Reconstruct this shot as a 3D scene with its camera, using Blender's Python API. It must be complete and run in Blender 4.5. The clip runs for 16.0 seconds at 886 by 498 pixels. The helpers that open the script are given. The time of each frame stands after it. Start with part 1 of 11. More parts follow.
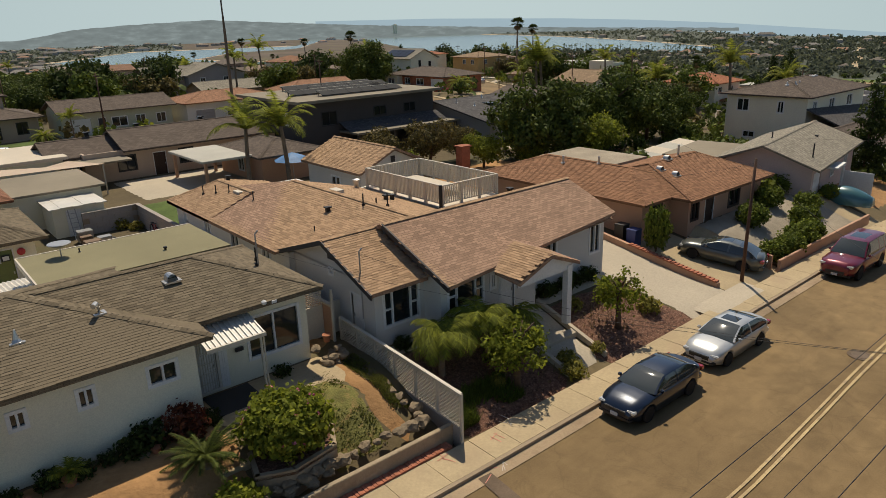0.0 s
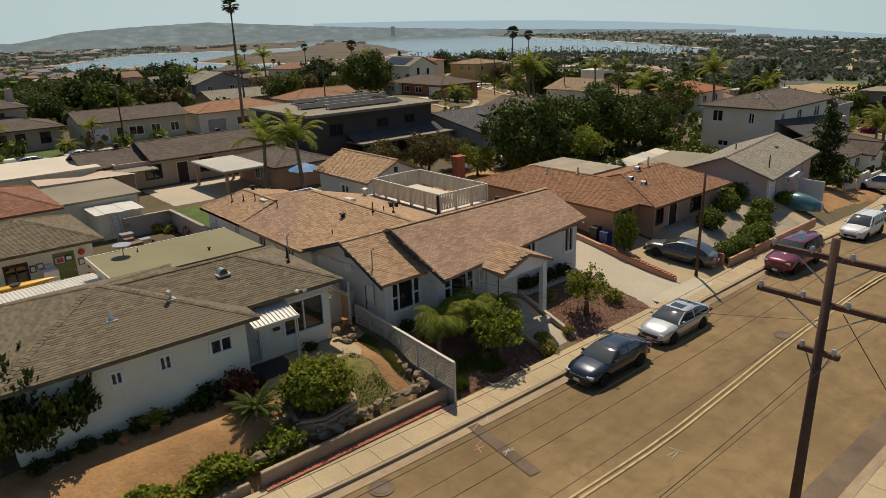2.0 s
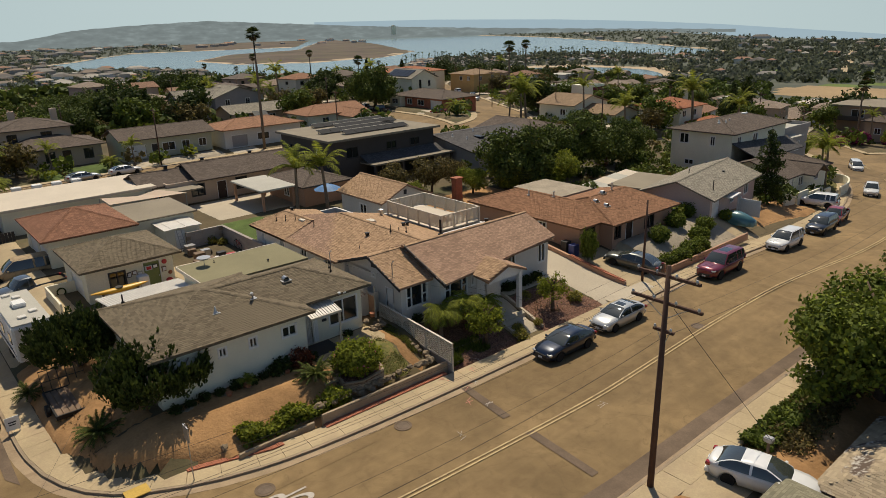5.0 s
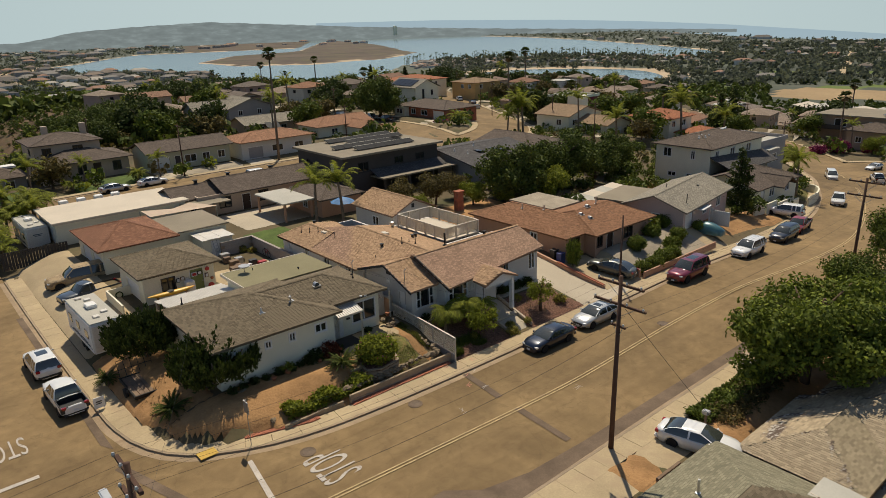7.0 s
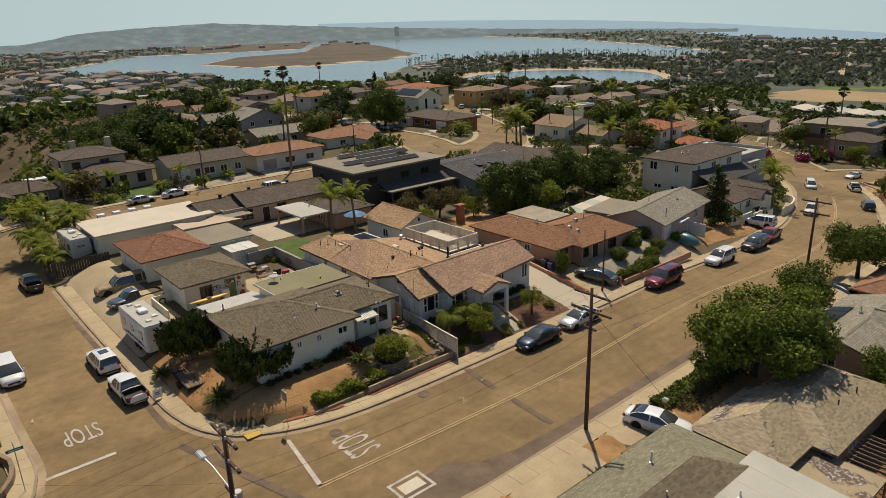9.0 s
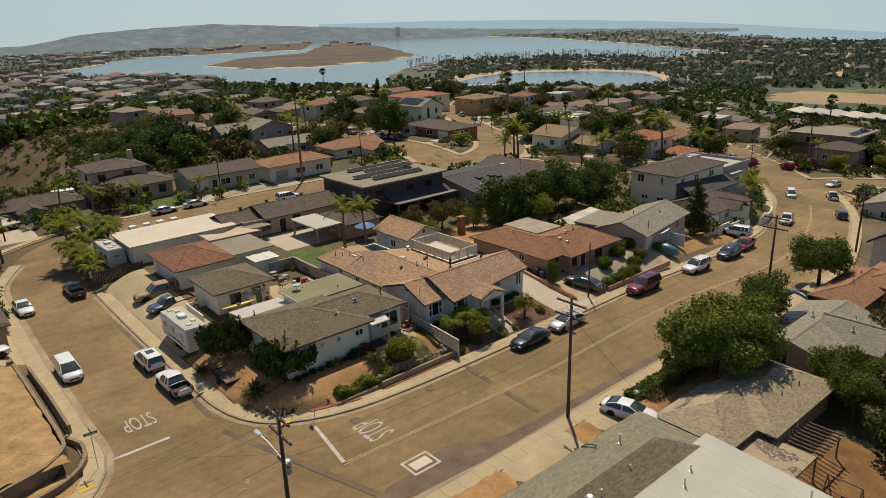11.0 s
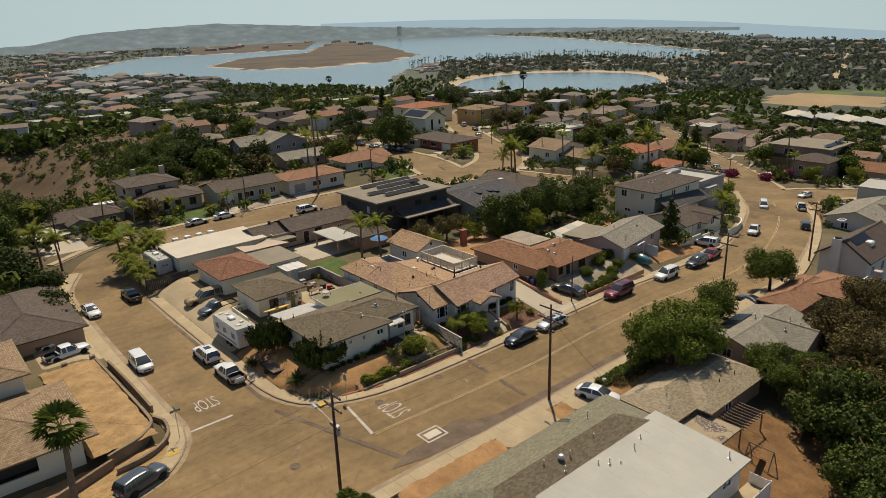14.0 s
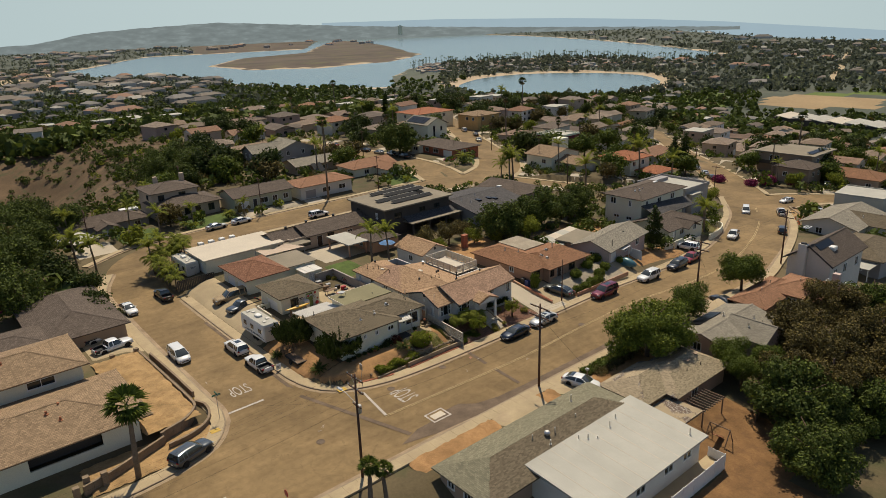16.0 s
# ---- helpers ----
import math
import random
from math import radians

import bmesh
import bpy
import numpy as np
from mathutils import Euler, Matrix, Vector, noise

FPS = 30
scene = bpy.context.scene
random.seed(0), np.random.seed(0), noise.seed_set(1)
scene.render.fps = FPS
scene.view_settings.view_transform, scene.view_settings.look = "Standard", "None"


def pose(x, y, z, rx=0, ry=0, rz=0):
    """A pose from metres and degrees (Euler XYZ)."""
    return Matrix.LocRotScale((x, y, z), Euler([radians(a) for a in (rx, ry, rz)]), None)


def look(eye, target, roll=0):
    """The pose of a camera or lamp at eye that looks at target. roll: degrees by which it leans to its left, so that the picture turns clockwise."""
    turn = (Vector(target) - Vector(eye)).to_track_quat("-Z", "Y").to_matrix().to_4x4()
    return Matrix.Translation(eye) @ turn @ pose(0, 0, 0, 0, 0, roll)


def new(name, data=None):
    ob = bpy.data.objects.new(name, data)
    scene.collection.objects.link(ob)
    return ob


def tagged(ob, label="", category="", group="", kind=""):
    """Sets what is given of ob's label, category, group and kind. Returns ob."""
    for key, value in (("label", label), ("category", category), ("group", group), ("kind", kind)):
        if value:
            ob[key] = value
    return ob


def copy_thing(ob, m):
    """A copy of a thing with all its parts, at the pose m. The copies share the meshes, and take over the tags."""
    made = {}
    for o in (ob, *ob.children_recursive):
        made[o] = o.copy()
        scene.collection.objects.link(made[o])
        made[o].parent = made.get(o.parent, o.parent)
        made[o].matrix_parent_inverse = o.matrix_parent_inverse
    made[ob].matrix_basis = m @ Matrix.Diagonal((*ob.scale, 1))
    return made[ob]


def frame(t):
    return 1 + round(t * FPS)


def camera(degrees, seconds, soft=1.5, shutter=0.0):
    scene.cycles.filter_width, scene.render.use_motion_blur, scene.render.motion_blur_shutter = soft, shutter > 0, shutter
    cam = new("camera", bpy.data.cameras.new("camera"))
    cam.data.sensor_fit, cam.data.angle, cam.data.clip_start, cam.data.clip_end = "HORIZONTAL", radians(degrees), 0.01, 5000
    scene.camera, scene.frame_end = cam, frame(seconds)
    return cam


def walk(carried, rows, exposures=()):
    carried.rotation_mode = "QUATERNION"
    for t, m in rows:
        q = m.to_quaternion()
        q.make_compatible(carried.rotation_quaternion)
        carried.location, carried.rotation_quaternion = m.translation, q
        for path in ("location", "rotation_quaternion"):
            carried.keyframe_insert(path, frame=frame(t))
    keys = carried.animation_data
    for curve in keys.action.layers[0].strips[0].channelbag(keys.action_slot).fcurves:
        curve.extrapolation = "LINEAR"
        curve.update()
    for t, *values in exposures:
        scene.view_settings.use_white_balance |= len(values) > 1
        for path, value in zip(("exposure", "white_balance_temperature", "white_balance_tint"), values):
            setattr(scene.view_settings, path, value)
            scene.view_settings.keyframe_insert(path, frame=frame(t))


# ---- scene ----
cam = camera(66.05, 16.0, soft=0.6)
ROWS = [
    (0.0, 0.00, 0.00, 14.35, 71.66, 1.70, -40.56),
    (0.5, -0.87, -1.07, 14.66, 71.73, 1.75, -40.62),
    (1.0, -1.80, -2.20, 15.08, 71.78, 1.78, -40.67),
    (1.5, -2.79, -3.42, 15.61, 71.80, 1.78, -40.70),
    (2.0, -3.85, -4.70, 16.25, 71.79, 1.76, -40.73),
    (2.5, -4.96, -6.05, 16.97, 71.76, 1.73, -40.74),
    (3.0, -6.12, -7.45, 17.75, 71.73, 1.70, -40.75),
    (3.5, -7.34, -8.89, 18.56, 71.70, 1.67, -40.74),
    (4.0, -8.61, -10.36, 19.38, 71.67, 1.65, -40.73),
    (4.5, -9.91, -11.85, 20.20, 71.66, 1.65, -40.72),
    (5.0, -11.24, -13.37, 21.04, 71.65, 1.66, -40.70),
    (5.5, -12.59, -14.89, 21.89, 71.65, 1.68, -40.68),
    (6.0, -13.94, -16.42, 22.76, 71.66, 1.71, -40.65),
    (6.5, -15.28, -17.94, 23.65, 71.66, 1.74, -40.62),
    (7.0, -16.60, -19.46, 24.57, 71.66, 1.78, -40.59),
    (7.5, -17.90, -20.96, 25.50, 71.66, 1.82, -40.56),
    (8.0, -19.18, -22.45, 26.46, 71.66, 1.86, -40.52),
    (8.5, -20.45, -23.93, 27.44, 71.65, 1.90, -40.49),
    (9.0, -21.72, -25.41, 28.43, 71.65, 1.94, -40.46),
    (9.5, -22.99, -26.89, 29.42, 71.64, 1.97, -40.44),
    (10.0, -24.28, -28.38, 30.43, 71.64, 2.00, -40.43),
    (10.5, -25.58, -29.88, 31.44, 71.63, 2.03, -40.41),
    (11.0, -26.92, -31.41, 32.47, 71.62, 2.05, -40.40),
    (11.5, -28.29, -32.97, 33.51, 71.61, 2.07, -40.39),
    (12.0, -29.69, -34.56, 34.57, 71.59, 2.09, -40.38),
    (12.5, -31.15, -36.21, 35.65, 71.57, 2.11, -40.36),
    (13.0, -32.66, -37.91, 36.74, 71.54, 2.12, -40.34),
    (13.5, -34.22, -39.65, 37.85, 71.52, 2.13, -40.31),
    (14.0, -35.82, -41.44, 38.97, 71.48, 2.14, -40.29),
    (14.5, -37.45, -43.27, 40.07, 71.45, 2.14, -40.26),
    (15.0, -39.10, -45.12, 41.17, 71.42, 2.14, -40.25),
    (15.5, -40.77, -47.01, 42.26, 71.40, 2.13, -40.23),
    (16.0, -42.46, -48.93, 43.33, 71.37, 2.12, -40.23),
]
walk(cam, [(t, pose(x, y, z, rx, ry, rz)) for t, x, y, z, rx, ry, rz in ROWS])

# ---- light: high afternoon sun ahead of the camera, hazy coastal sky ----
SUN_TO = Vector((0.325, 0.385, 0.864)).normalized()
scene.view_settings.exposure = 0.0
world = bpy.data.worlds.new("sky")
scene.world = world
world.use_nodes = True
wn, wl = world.node_tree.nodes, world.node_tree.links
for n in list(wn):
    wn.remove(n)
w_out, w_bg, w_sky = wn.new("ShaderNodeOutputWorld"), wn.new("ShaderNodeBackground"), wn.new("ShaderNodeTexSky")
w_co, w_sep, w_max, w_com = wn.new("ShaderNodeTexCoord"), wn.new("ShaderNodeSeparateXYZ"), wn.new("ShaderNodeMath"), wn.new("ShaderNodeCombineXYZ")
w_sky.sky_type = "NISHITA"
w_sky.sun_disc = False
w_sky.sun_elevation = math.asin(SUN_TO.z)
w_sky.sun_rotation = math.atan2(SUN_TO.x, SUN_TO.y)
w_sky.air_density, w_sky.dust_density, w_sky.ozone_density = 1.0, 0.6, 1.5
w_max.operation = "MAXIMUM"
w_max.inputs[1].default_value = 0.075
wl.new(w_co.outputs["Generated"], w_sep.inputs[0])
wl.new(w_sep.outputs[0], w_com.inputs[0])
wl.new(w_sep.outputs[1], w_com.inputs[1])
wl.new(w_sep.outputs[2], w_max.inputs[0])
wl.new(w_max.outputs[0], w_com.inputs[2])
wl.new(w_com.outputs[0], w_sky.inputs[0])
wl.new(w_sky.outputs[0], w_bg.inputs[0])
wl.new(w_bg.outputs[0], w_out.inputs[0])
w_bg.inputs[1].default_value = 0.08
sun = new("sun", bpy.data.lights.new("sun", "SUN"))
sun.data.energy, sun.data.angle, sun.data.color = 4.3, radians(0.6), (1.0, 0.90, 0.72)
sun.matrix_world = look((0, 0, 90), Vector((0, 0, 90)) - SUN_TO)


# ---- materials ----
def rgb(c):
    return (c[0], c[1], c[2], 1.0)


def shade(c, f):
    return tuple(min(1.0, max(0.0, v * f)) for v in c)


class Nodes:
    """A small wrapper to wire procedural materials."""

    def __init__(self, name):
        self.m = bpy.data.materials.new(name)
        self.m.use_nodes = True
        self.n, self.l = self.m.node_tree.nodes, self.m.node_tree.links
        self.b = self.n["Principled BSDF"]
        self.co = self.n.new("ShaderNodeTexCoord").outputs["Object"]

    def noise(self, scale, detail=4.0, vec=None, rough=0.6, dist=0.0):
        t = self.n.new("ShaderNodeTexNoise")
        t.inputs["Scale"].default_value, t.inputs["Detail"].default_value = scale, detail
        t.inputs["Roughness"].default_value, t.inputs["Distortion"].default_value = rough, dist
        self.l.new(vec or self.co, t.inputs["Vector"])
        return t.outputs["Fac"]

    def ramp(self, fac, *stops):
        r = self.n.new("ShaderNodeValToRGB")
        e = r.color_ramp.elements
        while len(e) < len(stops):
            e.new(0.5)
        for k, (p, c) in enumerate(stops):
            e[k].position, e[k].color = p, rgb(c)
        self.l.new(fac, r.inputs[0])
        return r.outputs[0]

    def mix(self, fac, a, b, kind="MIX"):
        x = self.n.new("ShaderNodeMixRGB")
        x.blend_type = kind
        for k, v in ((0, fac), (1, a), (2, b)):
            if isinstance(v, (int, float)):
                x.inputs[k].default_value = v if k == 0 else (v, v, v, 1)
            elif isinstance(v, tuple):
                x.inputs[k].default_value = rgb(v)
            else:
                self.l.new(v, x.inputs[k])
        return x.outputs[0]

    def math(self, op, a, b=0.0):
        x = self.n.new("ShaderNodeMath")
        x.operation = op
        for k, v in ((0, a), (1, b)):
            if isinstance(v, (int, float)):
                x.inputs[k].default_value = v
            else:
                self.l.new(v, x.inputs[k])
        return x.outputs[0]

    def bump(self, height, strength, dist=0.02):
        b = self.n.new("ShaderNodeBump")
        b.inputs["Strength"].default_value, b.inputs["Distance"].default_value = strength, dist
        self.l.new(height, b.inputs["Height"])
        self.l.new(b.outputs[0], self.b.inputs["Normal"])

    def random(self):
        return self.n.new("ShaderNodeObjectInfo").outputs["Random"]

    def island(self):
        return self.n.new("ShaderNodeNewGeometry").outputs["Random Per Island"]

    def color(self, v):
        if isinstance(v, tuple):
            self.b.inputs["Base Color"].default_value = rgb(v)
        else:
            self.l.new(v, self.b.inputs["Base Color"])

    def set(self, rough=0.7, metal=0.0, spec=0.3):
        self.b.inputs["Roughness"].default_value, self.b.inputs["Metallic"].default_value = rough, metal
        self.b.inputs["Specular IOR Level"].default_value = spec
        return self.m


def rough_mat(name, c, rough=0.85, big=0.35, fine=12.0, amount=0.18, bump=0.25, dist=0.01, spec=0.25, stain=None):
    """A matt surface with broad blotches, fine grain and relief."""
    k = Nodes(name)
    a = k.ramp(k.noise(big, 5), (0.3, shade(c, 1 - amount)), (0.7, shade(c, 1 + amount)))
    f = k.noise(fine, 3)
    v = k.mix(0.55, a, k.ramp(f, (0.25, (0.62, 0.62, 0.62)), (0.75, (1, 1, 1))), "MULTIPLY")
    if stain:
        v = k.mix(k.ramp(k.noise(big * 2.3, 6, dist=0.6), (0.52, (0, 0, 0)), (0.66, (0.7, 0.7, 0.7))), v, stain)
    k.color(v)
    k.bump(f, bump, dist)
    return k.set(rough, 0, spec)


def tinted_mat(name, colours, rough=0.85, fine=9.0, bump=0.2):
    """A matt surface whose colour differs from object to object."""
    k = Nodes(name)
    n = len(colours)
    r = k.ramp(k.random(), *[((i + 0.5) / n, c) for i, c in enumerate(colours)])
    r.node.color_ramp.interpolation = "CONSTANT"
    for i, e in enumerate(r.node.color_ramp.elements):
        e.position = i / n
    a = k.mix(0.5, r, k.ramp(k.noise(0.5, 5), (0.3, (0.75, 0.75, 0.75)), (0.7, (1, 1, 1))), "MULTIPLY")
    f = k.noise(fine, 3)
    k.color(k.mix(0.4, a, k.ramp(f, (0.3, (0.6, 0.6, 0.6)), (0.7, (1, 1, 1))), "MULTIPLY"))
    k.bump(f, bump, 0.01)
    return k.set(rough, 0, 0.2)


def shingle_mat(name, c, dark=0.55, random_tint=False, bare=None, fleck=None):
    """Asphalt shingles: courses up the slope, tabs along it, each tab of its own tone."""
    k = Nodes(name)
    geo = k.n.new("ShaderNodeNewGeometry")
    cr = k.n.new("ShaderNodeVectorMath")
    cr.operation = "CROSS_PRODUCT"
    k.l.new(geo.outputs["True Normal"], cr.inputs[0])
    cr.inputs[1].default_value = (0, 0, 1)
    nz = k.n.new("ShaderNodeVectorMath")
    nz.operation = "NORMALIZE"
    k.l.new(cr.outputs[0], nz.inputs[0])
    dt = k.n.new("ShaderNodeVectorMath")
    dt.operation = "DOT_PRODUCT"
    k.l.new(nz.outputs[0], dt.inputs[0])
    k.l.new(k.co, dt.inputs[1])
    sep = k.n.new("ShaderNodeSeparateXYZ")
    k.l.new(k.co, sep.inputs[0])
    com = k.n.new("ShaderNodeCombineXYZ")
    k.l.new(dt.outputs["Value"], com.inputs[0])
    k.l.new(k.math("MULTIPLY", sep.outputs[2], 3.0), com.inputs[1])
    br = k.n.new("ShaderNodeTexBrick")
    br.inputs["Color1"].default_value, br.inputs["Color2"].default_value = rgb(shade(c, 1.2)), rgb(shade(c, 0.75))
    br.inputs["Mortar"].default_value = rgb(shade(c, dark))
    br.inputs["Scale"].default_value, br.inputs["Mortar Size"].default_value = 1.0, 0.012
    br.inputs["Brick Width"].default_value, br.inputs["Row Height"].default_value = 0.33, 0.16
    k.l.new(com.outputs[0], br.inputs["Vector"])
    v = k.mix(0.5, br.outputs["Color"], k.ramp(k.noise(0.6, 5), (0.3, (0.7, 0.7, 0.7)), (0.7, (1, 1, 1))), "MULTIPLY")
    v = k.mix(0.5, v, k.ramp(k.noise(30, 2), (0.3, (0.7, 0.7, 0.7)), (0.7, (1, 1, 1))), "MULTIPLY")
    if random_tint:
        r = k.ramp(k.random(), (0.0, (0.6, 0.55, 0.5)), (0.2, (1, 0.95, 0.9)), (0.4, (1.0, 0.58, 0.38)), (0.55, (0.8, 0.8, 0.82)), (0.7, (1, 0.85, 0.7)), (0.85, (0.5, 0.5, 0.52)), (1, (0.9, 0.55, 0.4)))
        v = k.mix(0.9, v, r, "MULTIPLY")
    if bare:
        worn = k.mix(k.ramp(k.noise(5.0, 5), (0.5, (0, 0, 0)), (0.62, (0.8, 0.8, 0.8))), bare, fleck)
        v = k.mix(k.ramp(k.noise(0.34, 6, dist=0.9), (0.5, (0, 0, 0)), (0.56, (0.9, 0.9, 0.9))), v, worn)
    k.color(v)
    k.bump(br.outputs["Fac"], 0.4, 0.02)
    return k.set(0.92, 0, 0.15)


def tab_mat(name, c):
    """For roofs built of single tabs: tone by tab."""
    k = Nodes(name)
    v = k.ramp(k.island(), (0.0, shade(c, 0.76)), (0.5, c), (1.0, shade(c, 1.22)))
    v = k.mix(0.5, v, k.ramp(k.noise(0.5, 5), (0.3, (0.85, 0.85, 0.85)), (0.7, (1, 1, 1))), "MULTIPLY")
    v = k.mix(0.5, v, k.ramp(k.noise(40, 2), (0.3, (0.6, 0.6, 0.6)), (0.7, (1, 1, 1))), "MULTIPLY")
    k.color(v)
    return k.set(0.92, 0, 0.15)


def worn_tab_mat(name, c, bare, fleck):
    """Single tabs, many of them peeled to dark felt or flecked pale."""
    k = Nodes(name)
    v = k.ramp(k.island(), (0.0, shade(c, 0.78)), (0.5, c), (1.0, shade(c, 1.2)))
    worn = k.mix(k.ramp(k.noise(4.0, 5), (0.5, (0, 0, 0)), (0.6, (0.9, 0.9, 0.9))), bare, fleck)
    k.color(k.mix(k.ramp(k.noise(0.3, 6, dist=0.8), (0.53, (0, 0, 0)), (0.58, (0.95, 0.95, 0.95))), v, worn))
    return k.set(0.92, 0, 0.15)


def leaf_mat(name, c, spread=0.35, glow=0.25):
    """Leaves: tone by leaf, a little light through them."""
    k = Nodes(name)
    v = k.ramp(k.island(), (0.0, shade(c, 1 - spread)), (0.6, c), (1.0, (min(1, c[0] * (1.25 + spread)), min(1, c[1] * (1.15 + spread)), c[2])))
    v = k.mix(0.35, v, k.ramp(k.random(), (0, (0.7, 0.7, 0.7)), (1, (1, 1, 0.9))), "MULTIPLY")
    k.color(v)
    k.set(0.7, 0, 0.12)
    tr = k.n.new("ShaderNodeBsdfTranslucent")
    k.l.new(v, tr.inputs[0])
    mx = k.n.new("ShaderNodeMixShader")
    mx.inputs[0].default_value = glow
    k.l.new(k.b.outputs[0], mx.inputs[1])
    k.l.new(tr.outputs[0], mx.inputs[2])
    k.l.new(mx.outputs[0], k.n["Material Output"].inputs[0])
    return k.m


def gloss_mat(name, c, rough=0.25, metal=0.0, coat=0.0, spec=0.5):
    k = Nodes(name)
    k.color(k.mix(0.3, c, k.ramp(k.noise(1.5, 4), (0.3, (0.7, 0.7, 0.7)), (0.7, (1, 1, 1))), "MULTIPLY"))
    k.b.inputs["Coat Weight"].default_value, k.b.inputs["Coat Roughness"].default_value = coat, 0.05
    return k.set(rough, metal, spec)


def road_mat(name, c):
    """Old asphalt: bleached blotches, lengthwise wheel streaks, oil drips and fine cracks."""
    k = Nodes(name)
    v = k.ramp(k.noise(0.09, 6, dist=0.8), (0.3, shade(c, 0.66)), (0.7, shade(c, 1.28)))
    mp = k.n.new("ShaderNodeMapping")
    mp.inputs["Scale"].default_value = (0.035, 0.9, 1.0)
    k.l.new(k.co, mp.inputs["Vector"])
    v = k.mix(0.6, v, k.ramp(k.noise(1.0, 4, vec=mp.outputs[0]), (0.3, (0.72, 0.70, 0.68)), (0.65, (1, 1, 1))), "MULTIPLY")
    v = k.mix(k.ramp(k.noise(0.32, 7, dist=1.2), (0.56, (0, 0, 0)), (0.7, (0.55, 0.55, 0.55))), v, shade(c, 0.58))
    v = k.mix(k.ramp(k.noise(0.21, 5, dist=0.4), (0.6, (0, 0, 0)), (0.75, (0.5, 0.5, 0.5))), v, shade(c, 1.45))
    vo = k.n.new("ShaderNodeTexVoronoi")
    vo.feature = "DISTANCE_TO_EDGE"
    vo.inputs["Scale"].default_value = 0.22
    wob = k.n.new("ShaderNodeVectorMath")
    wob.operation = "ADD"
    k.l.new(k.co, wob.inputs[0])
    nn = k.n.new("ShaderNodeTexNoise")
    nn.inputs["Scale"].default_value = 0.7
    k.l.new(k.co, nn.inputs["Vector"])
    k.l.new(nn.outputs["Color"], wob.inputs[1])
    k.l.new(wob.outputs[0], vo.inputs["Vector"])
    v = k.mix(k.ramp(vo.outputs["Distance"], (0.0, (0.22, 0.22, 0.22)), (0.01, (0, 0, 0))), v, shade(c, 0.45))
    v = k.mix(0.7, v, k.ramp(k.noise(1.1, 8, dist=0.5), (0.3, (0.74, 0.72, 0.71)), (0.62, (1, 1, 1)), (0.78, (1.0, 0.98, 0.9))), "MULTIPLY")
    v = k.mix(k.ramp(k.noise(0.55, 3, dist=2.2), (0.62, (0, 0, 0)), (0.66, (0.5, 0.5, 0.5)), (0.7, (0, 0, 0))), v, shade(c, 0.55))
    f = k.noise(18, 3)
    v = k.mix(0.5, v, k.ramp(f, (0.25, (0.66, 0.66, 0.66)), (0.75, (1, 1, 1))), "MULTIPLY")
    k.color(v)
    k.bump(f, 0.25, 0.006)
    return k.set(0.9, 0, 0.25)


M = {}
M["asphalt"] = road_mat("asphalt", (0.275, 0.184, 0.086))
M["asphalt_dark"] = rough_mat("asphalt_dark", (0.16, 0.112, 0.074), 0.9, 0.5, 14, 0.3, 0.25, 0.006)
M["concrete"] = rough_mat("concrete", (0.45, 0.345, 0.205), 0.9, 0.25, 10, 0.14, 0.2, 0.004, stain=(0.36, 0.265, 0.165))
M["concrete_new"] = rough_mat("concrete_new", (0.5, 0.42, 0.31), 0.9, 0.2, 10, 0.08, 0.15, 0.004)
M["gutter"] = rough_mat("gutter", (0.36, 0.26, 0.16), 0.9, 0.3, 12, 0.25, 0.2, stain=(0.24, 0.165, 0.10))
M["kerb"] = rough_mat("kerb", (0.33, 0.25, 0.165), 0.9, 0.4, 12, 0.2, 0.25)
M["soil"] = rough_mat("soil", (0.39, 0.215, 0.09), 0.95, 0.35, 6, 0.3, 0.8, 0.06, stain=(0.27, 0.145, 0.06))
M["ground"] = rough_mat("ground", (0.14, 0.105, 0.055), 0.95, 0.05, 3, 0.4, 0.5, 0.06, stain=(0.07, 0.075, 0.03))
M["soil_dark"] = rough_mat("soil_dark", (0.22, 0.118, 0.048), 0.95, 0.4, 5, 0.35, 0.7, 0.06, stain=(0.15, 0.08, 0.036))
M["sandy"] = rough_mat("sandy", (0.40, 0.25, 0.11), 0.95, 0.6, 6, 0.3, 0.9, 0.08, stain=(0.28, 0.165, 0.07))
M["block_tan"] = rough_mat("block_tan", (0.36, 0.275, 0.18), 0.92, 0.8, 12, 0.2, 0.3, 0.008, stain=(0.26, 0.19, 0.12))
M["block_brown"] = rough_mat("block_brown", (0.27, 0.195, 0.125), 0.92, 0.8, 12, 0.18, 0.4, 0.01)
M["sh_sand"] = shingle_mat("sh_sand", (0.36, 0.285, 0.18), 0.65)
M["mulch"] = rough_mat("mulch", (0.17, 0.085, 0.055), 0.95, 6.0, 24, 0.6, 1.0, 0.08, stain=(0.42, 0.25, 0.17))
M["lawn"] = rough_mat("lawn", (0.145, 0.135, 0.038), 0.95, 1.4, 14, 0.5, 0.9, 0.05, stain=(0.27, 0.17, 0.07))
M["lawn_green"] = rough_mat("lawn_green", (0.085, 0.12, 0.028), 0.95, 0.5, 9, 0.3, 0.6, 0.04)
M["gravel"] = rough_mat("gravel", (0.36, 0.30, 0.22), 0.95, 0.5, 20, 0.2, 0.9, 0.03)
M["stucco_white"] = rough_mat("stucco_white", (0.80, 0.75, 0.58), 0.9, 0.35, 26, 0.05, 0.25, 0.006)
M["stucco_grey"] = rough_mat("stucco_grey", (0.67, 0.63, 0.565), 0.9, 0.35, 26, 0.05, 0.25, 0.006)
